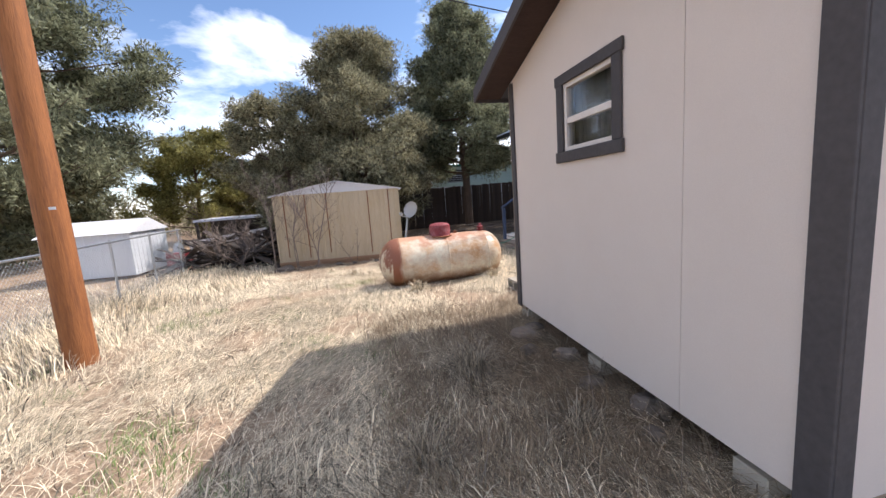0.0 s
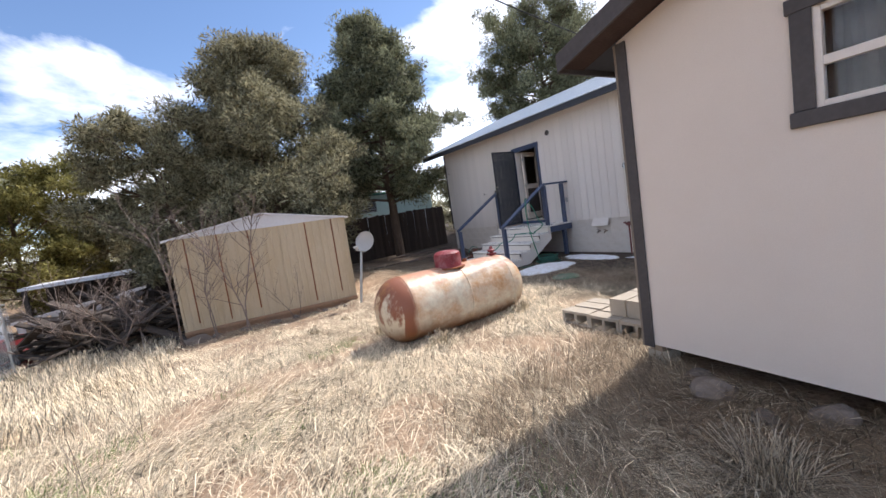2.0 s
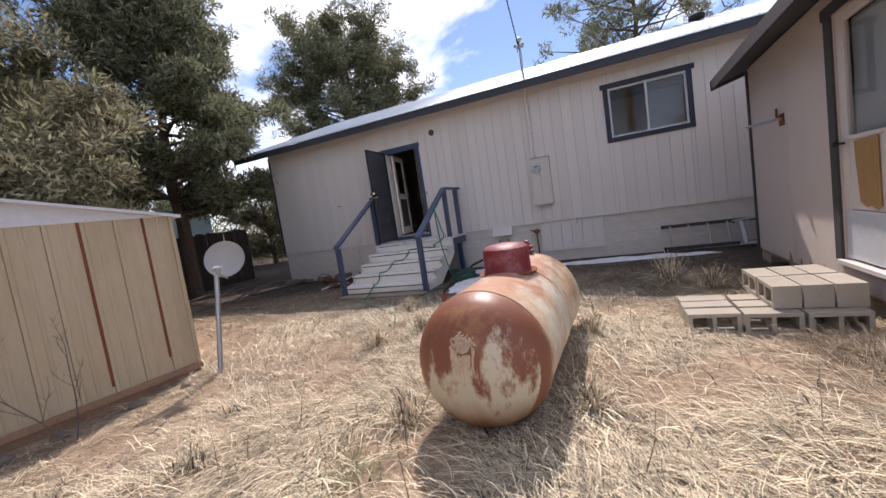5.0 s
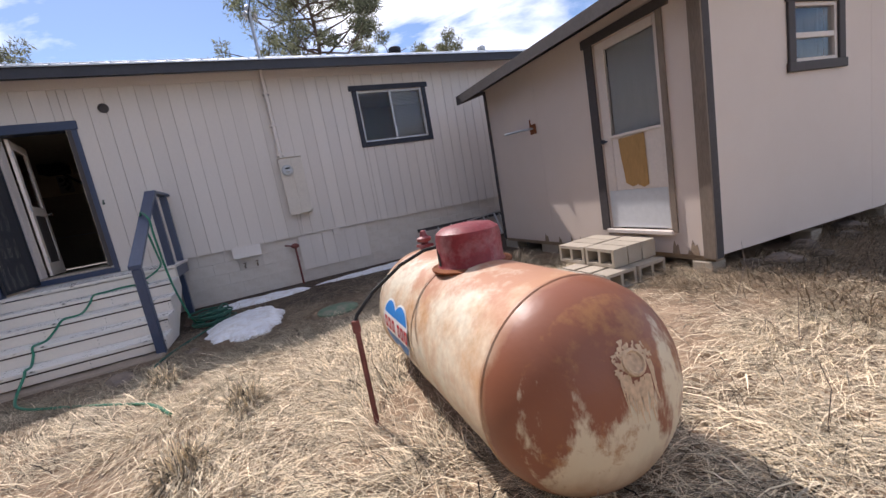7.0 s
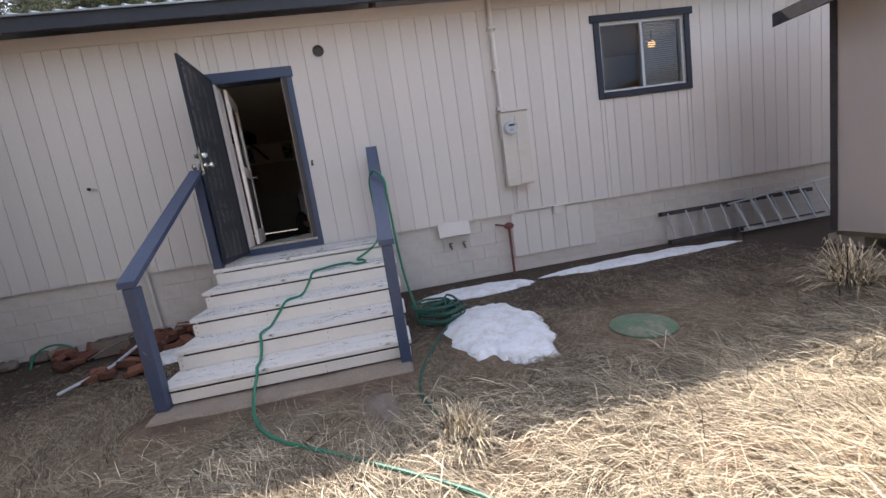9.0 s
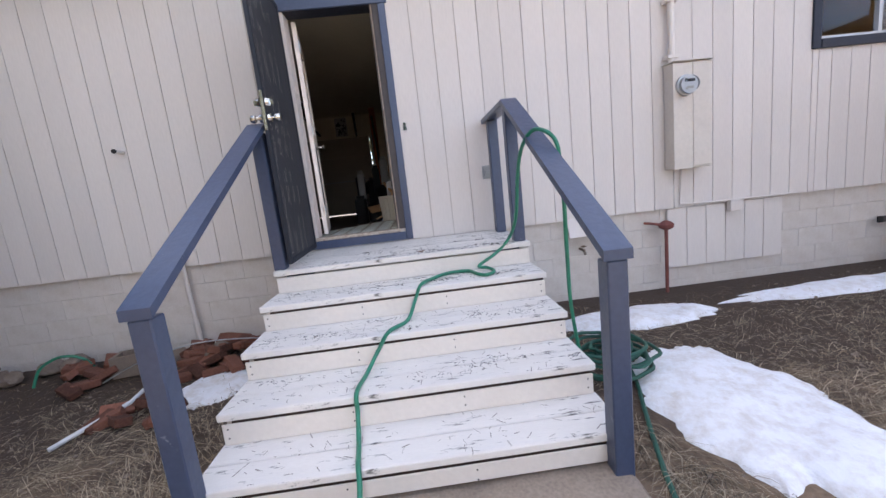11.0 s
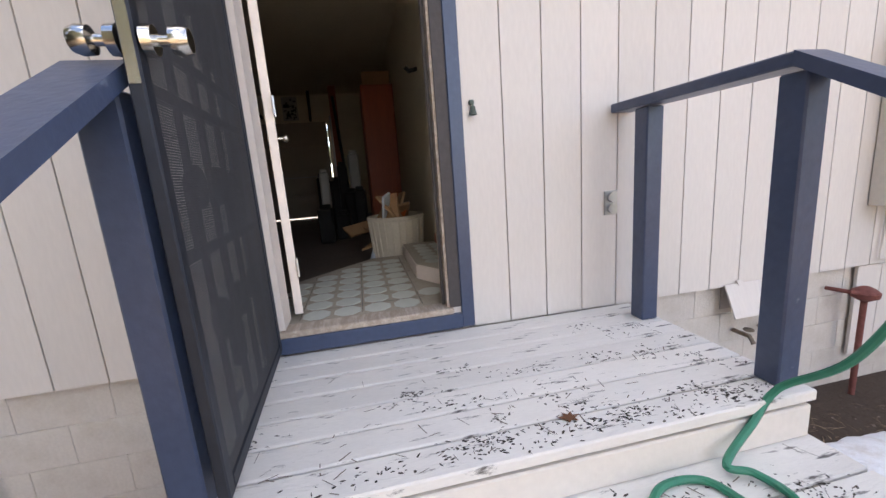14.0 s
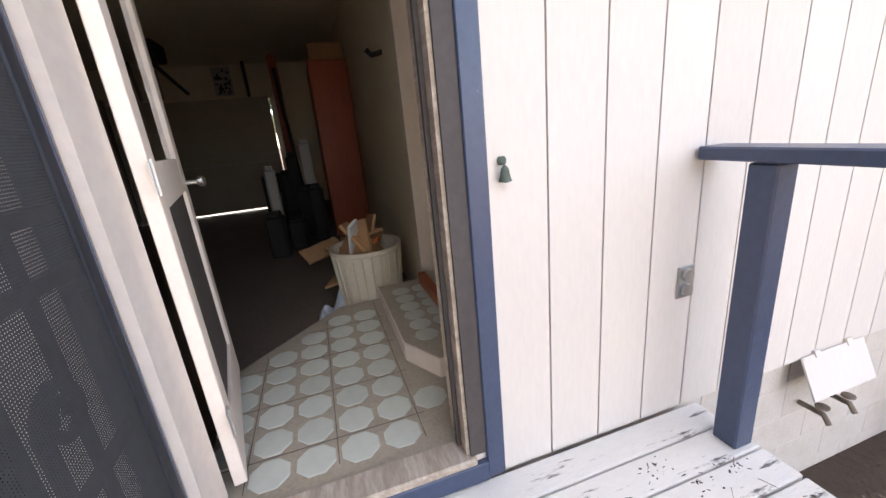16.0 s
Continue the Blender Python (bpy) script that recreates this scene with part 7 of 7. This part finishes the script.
bmesh.ops.translate(bm, verts=bm.verts[:], vec=(6.62, 10.38, 0))
solo("oak_leaf", bm, M_LEAF, "curled brown oak leaf on the deck boards", "leaf")

# clods, bark crumbs and small stones on the bare soil
rnd = random.Random(71)
verts, faces = [], []
for i in range(5200):
    if i % 2:
        x, y = rnd.uniform(4.3, 7.4), rnd.uniform(4.4, 15.5)
    else:
        x, y = rnd.uniform(-2.2, 3.6), rnd.uniform(7.6, 11.3)
    if blocked(x, y):
        continue
    r = 0.006 + 0.022 * rnd.random() ** 3
    g = ground_z(x, y)
    k = len(verts)
    for a in range(4):
        t = a * 1.571 + rnd.uniform(-0.4, 0.4)
        verts.append((x + r * math.cos(t) * rnd.uniform(0.6, 1.3), y + r * math.sin(t) * rnd.uniform(0.6, 1.3), g - 0.004))
    verts.append((x + rnd.uniform(-0.3, 0.3) * r, y + rnd.uniform(-0.3, 0.3) * r, g + r * rnd.uniform(0.4, 0.9)))
    faces += [(k, k + 1, k + 4), (k + 1, k + 2, k + 4), (k + 2, k + 3, k + 4), (k + 3, k, k + 4)]
tagged(quick("soil_crumbs", verts, faces, M_STONE), "small clods, bark crumbs and stones on bare soil", "soil", kind="stuff")


# dark damp dirt caught in clusters on the treads and the deck
def tread_dirt():
    rnd = random.Random(314)
    verts, faces = [], []
    strips = [(6.53, 6.68, DECK, 520), (6.72, 6.98, DECK, 300), (7.0, 7.3, DECK, 80), (6.20, 6.46, 0.5855, 420), (5.85, 6.10, 0.4105, 240), (5.50, 5.74, 0.2355, 140)]
    for xa, xb, z, count in strips:
        spots = [(rnd.uniform(xa, xb), rnd.uniform(SY0 + 0.06, SY1 - 0.06), rnd.uniform(0.02, 0.10)) for i in range(max(4, count // 16))]
        for i in range(count):
            cx, cy, s = rnd.choice(spots)
            x, y = cx + rnd.gauss(0, 0.022), cy + rnd.gauss(0, s)
            if not (xa - 0.02 < x < xb + 0.03 and SY0 + 0.02 < y < SY1 - 0.02):
                continue
            a, w, l = rnd.uniform(0, 6.28), rnd.uniform(0.001, 0.005), rnd.uniform(0.002, 0.013)
            a = a if rnd.random() < 0.4 else rnd.gauss(1.57, 0.3)
            k, m = len(verts), rnd.randint(5, 7)
            top = []
            for q in range(m):
                b = q / m * 6.283
                u, v = l * math.cos(b) * rnd.uniform(0.6, 1.1), w * math.sin(b) * rnd.uniform(0.6, 1.2)
                top.append((x + u * math.cos(a) - v * math.sin(a), y + u * math.sin(a) + v * math.cos(a)))
            verts += [(p, q, z + 0.0005) for p, q in top] + [(x, y, z + rnd.uniform(0.0015, 0.004))]
            faces += [(k + q, k + (q + 1) % m, k + m) for q in range(m)]
    d = quick("tread_dirt", verts, faces, M_DIRTCRUMB)
    tagged(d, "dark damp dirt and needles scattered on white treads", "dirt", kind="stuff")


tread_dirt()


# ---- inside the back door ----
GF = 0.70
room = thing("garage_interior", "dim cream garage with low ceiling", "room", kind="structure")
boxes("garage_floor", M_GARAGEFLOOR, room, (FX + 0.21, 16.1, 10.2, 15.2, GF - 0.15, GF), label="dark oil-stained concrete floor")
boxes("garage_ceiling", M_PLASTER, room, (FX + 0.17, 15.9, 9.31, 15.25, 3.62, 3.66), label="cream plasterboard ceiling")
# right-hand wall with the inner doorway
boxes("garage_wall", M_PLASTER, room, (9.16, 15.75, 10.16, 10.28, GF, 3.62), (FX + 0.165, 8.0, 10.16, 10.28, GF, 3.62), (8.0, 9.16, 10.16, 10.28, 2.98, 3.62), label="cream plaster wall")
boxes("door_casing", M_OLDWHITE, room, (9.07, 9.16, 10.10, 10.30, 1.01, 2.98), (8.0, 8.09, 10.10, 10.30, 1.01, 2.98), (8.09, 9.07, 10.10, 10.30, 2.89, 2.98), label="cream inner door casing")
boxes("inner_door_leaf", M_PLASTER, room, (8.09, 9.07, 10.12, 10.16, 1.01, 2.89))
boxes("garage_back_wall", M_PLASTER, room, (15.75, 15.9, 10.0, 11.55, GF - 0.3, 3.62), (15.75, 15.9, 14.35, 15.3, GF - 0.3, 3.62), (15.75, 15.9, 11.55, 14.35, 2.95, 3.62), label="cream wall round the garage door")
gd = thing("garage_door", "closed panelled garage door with daylight under it", "garage door")
for i in range(4):
    boxes("panel", M_GARAGEDOOR, gd, (15.70, 15.74, 11.575, 14.40, GF + 0.035 + i * 0.565, GF + 0.035 + i * 0.565 + 0.557), bevel=0.006)
boxes("backing", M_GARAGEDOOR, gd, (15.741, 15.749, 11.575, 14.40, GF + 0.035, GF + 2.29))
for yy in (11.44, 14.41):
    boxes("track", M_METAL, gd, (15.60, 15.69, yy, yy + 0.04, GF, 3.1))
boxes("lock_bar", M_METAL, gd, (15.67, 15.695, 11.7, 14.2, GF + 1.0, GF + 1.02))
for yy in (12.35, 13.6):
    p = thing("picture", "small dark patterned picture above the garage door", "picture", "pictures above the garage door")
    boxes("sheet", M_BLIND, p, (15.735, 15.748, yy - 0.17, yy + 0.17, 3.05, 3.58))
    rnd = random.Random(int(yy * 10))
    bm = bmesh.new()
    for i in range(26):
        a, b = rnd.uniform(-0.15, 0.08), rnd.uniform(3.07, 3.5)
        box(bm, 15.730, 15.734, yy + a, yy + a + rnd.uniform(0.02, 0.08), b, b + rnd.uniform(0.02, 0.07))
    tagged(part("pattern", bm, M_BLACK, p), kind="stuff")
op = thing("door_opener", "dark garage door opener arm and spring", "door opener")
tube(bm := bmesh.new(), [(15.5, 12.95, 3.1), (13.6, 12.95, 3.4)], 0.03, n=8)
part("arm", bm, M_BLACK, op)
tube(bm := bmesh.new(), [(15.55, 11.9, 3.0), (14.6, 11.8, 3.45)], 0.03, n=8)
part("arm", bm, M_BLACK, op)
boxes("motor", M_BLACK, op, (13.2, 13.7, 12.7, 13.2, 3.3, 3.55), bevel=0.02)
# cabinet along the wall
cb = thing("tall_cabinet", "tall orange-brown wooden cabinet against the garage wall", "cabinet")
boxes("body", M_CABINET, cb, (11.98, 13.2, 10.29, 10.78, GF, 2.98), bevel=0.006)
boxes("door", M_CABINET, cb, (11.95, 11.978, 10.31, 10.76, GF + 0.06, 2.96), bevel=0.004)
bx = thing("cardboard_box", "brown cardboard box on top of the cabinet", "box")
boxes("carton", M_CARD, bx, (12.0, 12.6, 10.32, 10.74, 2.982, 3.17), bevel=0.004)
boxes("flap", M_CARD, bx, (12.0, 12.6, 10.33, 10.73, 3.171, 3.176))
post = boxes("timber_post", M_CABINET, room, (14.9, 15.0, 11.25, 11.4, GF, 3.62), label="reddish timber post")
pole = thing("long_pole", "dark pole leaning in the corner", "pole")
tube(bm := bmesh.new(), [(14.0, 11.15, GF), (14.4, 11.3, 3.3)], 0.03, n=8)
part("shaft", bm, M_BLACK, pole)
rnd = random.Random(8)
for i in range(14):
    x, y = rnd.uniform(11.2, 14.4), rnd.uniform(10.95, 11.5)
    w, h = rnd.uniform(0.12, 0.3), rnd.uniform(0.3, 1.3)
    bm = bmesh.new()
    box(bm, -w / 2, w / 2, -w / 2, w / 2, 0, h, bevel=0.02)
    box(bm, -w / 3, w / 3, -w / 3, w / 3, h, h + 0.06, bevel=0.01)
    ob = solo("stored_item", bm, M_BLACK if i % 4 else M_BLIND, "dark stored tool case standing in the garage", "stored goods", "goods along the garage wall")
    ob.matrix_world = pose(x, y, GF, 0, 0, rnd.uniform(0, 90))
# tiled landing and the raised step
LAND = 0.865
landing = thing("landing", "tiled landing with pale octagons inside the door", "landing", kind="structure")
poly = [(FX + 0.087, DOOR[0] + 0.031), (FX + 0.166, DOOR[0] + 0.031), (FX + 0.166, 10.30), (9.08, 10.30), (9.08, 10.92), (8.50, 11.50), (FX + 0.166, 11.50), (FX + 0.166, DOOR[1] - 0.031), (FX + 0.087, DOOR[1] - 0.031)]
prism(bm := bmesh.new(), poly, "z", GF - 0.05, LAND)
part("base", bm, M_GROUT, landing, "grey-brown patterned floor")
step = thing("raised_step", "low tiled step with cream wooden edge", "step")
prism(bm := bmesh.new(), [(7.98, 10.30), (9.04, 10.30), (9.04, 10.64), (8.20, 10.64), (7.98, 10.52)], "z", LAND + 0.001, LAND + 0.10)
part("body", bm, M_OLDWHITE, step)
prism(bm := bmesh.new(), [(7.985, 10.302), (9.035, 10.302), (9.035, 10.635), (8.21, 10.635), (7.985, 10.515)], "z", LAND + 0.101, LAND + 0.106)
part("top", bm, M_GROUT, step)
bm = bmesh.new()
o = 0.0775
lathe(bm, [(o, 0), (o, 0.002), (o - 0.005, 0.004)], 8)
bmesh.ops.rotate(bm, verts=bm.verts[:], cent=(0, 0, 0), matrix=Matrix.Rotation(math.pi / 8, 3, "Z"))
TILE = mesh_of("tile", bm, M_TILE)
bm = bmesh.new()
o2 = 0.064
lathe(bm, [(o2, 0), (o2, 0.002), (o2 - 0.004, 0.004)], 8)
TILE2 = mesh_of("tile", bm, M_TILE)
for i in range(9):
    for j in range(7):
        x, y = 7.703 + i * 0.165, 10.443 + j * 0.165
        if (x < FX + 0.25 and not DOOR[0] + 0.11 < y < DOOR[1] - 0.1) or x + y > 20.0 - 0.13 or x > 8.98 or (x > 7.9 and y < 10.74):
            continue
        ob = new("tile", TILE)
        ob.location, ob.parent = (x, y, LAND + 0.0005), landing
for i in range(8):
    for j in range(2):
        ob = new("tile", TILE2)
        ob.location, ob.parent = (8.10 + i * 0.128, 10.37 + j * 0.14 + (0.0), LAND + 0.1065), step
        if 8.10 + i * 0.128 > 8.99 or (i == 0 and j == 1):
            bpy.data.objects.remove(ob)
for yy, xe in ((10.69, 9.06), (11.022, 8.90), (11.352, 8.58)):
    boxes("seam", M_TRIM, landing, (FX + 0.17, xe, yy - 0.0015, yy + 0.0015, LAND + 0.0005, LAND + 0.0012))
for xx in (7.786, 8.116, 8.446, 8.776):
    boxes("seam", M_TRIM, landing, (xx - 0.0015, xx + 0.0015, 10.66, min(11.45, 19.9 - xx), LAND + 0.0014, LAND + 0.0021))
# basket with cardboard
bk = thing("basket", "cream woven laundry basket full of cardboard", "basket", m=pose(9.38, 10.65, GF))
lathe(bm := bmesh.new(), [(0.20, 0), (0.225, 0.02), (0.262, 0.47), (0.275, 0.48), (0.275, 0.51), (0.252, 0.51), (0.215, 0.03), (0.02, 0.025)], 32)
part("body", bm, M_BIN, bk, "", True)
for i in range(24):
    a = 2 * math.pi * i / 24
    tube(bm := bmesh.new(), [(0.228 * math.cos(a), 0.228 * math.sin(a), 0.03), (0.266 * math.cos(a), 0.266 * math.sin(a), 0.47)], 0.008, n=5)
    part("stave", bm, M_BIN, bk)
rnd = random.Random(6)
for i in range(9):
    bm = bmesh.new()
    L, w = rnd.uniform(0.2, 0.36), rnd.uniform(0.1, 0.2)
    box(bm, -L / 2, L / 2, -w / 2, w / 2, -0.012, 0.012, bevel=0.002)
    ob = solo("cardboard_scrap", bm, M_ORANGE if i in (3, 6) else (M_WHITEMETAL if i == 7 else M_CARD), "torn cardboard packaging in the basket", "cardboard", "cardboard in the basket")
    ob.matrix_world = pose(9.38 + rnd.uniform(-0.14, 0.14), 10.65 + rnd.uniform(-0.12, 0.12), GF + 0.48 + rnd.uniform(0, 0.16), rnd.uniform(-50, 50), rnd.uniform(25, 75), rnd.uniform(0, 360))
for i in range(7):
    bm = bmesh.new()
    box(bm, -0.2, 0.2, -0.09, 0.09, -0.01, 0.01, bevel=0.002)
    ob = solo("cardboard_scrap", bm, M_CARD, "flattened cardboard heaped behind the basket", "cardboard", "cardboard beside the basket")
    ob.matrix_world = pose(9.75 + rnd.uniform(-0.2, 0.4), 10.78 + rnd.uniform(-0.2, 0.25), GF + 0.12 + rnd.uniform(0, 0.3), rnd.uniform(-40, 40), rnd.uniform(-60, 60), rnd.uniform(0, 360))
bm = bmesh.new()
n = 16
vs = [[bm.verts.new((9.13 + 0.28 * i / n, 10.85 + 0.24 * j / n, GF + 0.012 + 0.12 * max(0, noise.noise(Vector((i * 0.22, j * 0.25, 2.0)))) + 0.25 * ss((i / n - 0.65) / 0.35) * ss((0.6 - j / n) / 0.6))) for j in range(n + 1)] for i in range(n + 1)]
for u, v in zip(vs, vs[1:]):
    for j in range(n):
        bm.faces.new((u[j], v[j], v[j + 1], u[j + 1]))
rag = solo("cloth", bm, M_RAG, "crumpled pale blue cloth hanging off the basket", "cloth", smooth=True)
rag.modifiers.new("thick", "SOLIDIFY").thickness = 0.006
hk = thing("coat_hook", "dark metal hook on the plaster wall", "hook")
tube(bm := bmesh.new(), [(9.63, 10.28, 2.60), (9.63, 10.36, 2.58), (9.63, 10.40, 2.62)], 0.02, n=8)
part("hook", bm, M_BLACK, hk)
wb = thing("wooden_block", "brown wooden board resting on the raised step", "board")
boxes("plank", M_CABINET, wb, (8.45, 8.95, 10.31, 10.36, LAND + 0.107, LAND + 0.19), bevel=0.004)
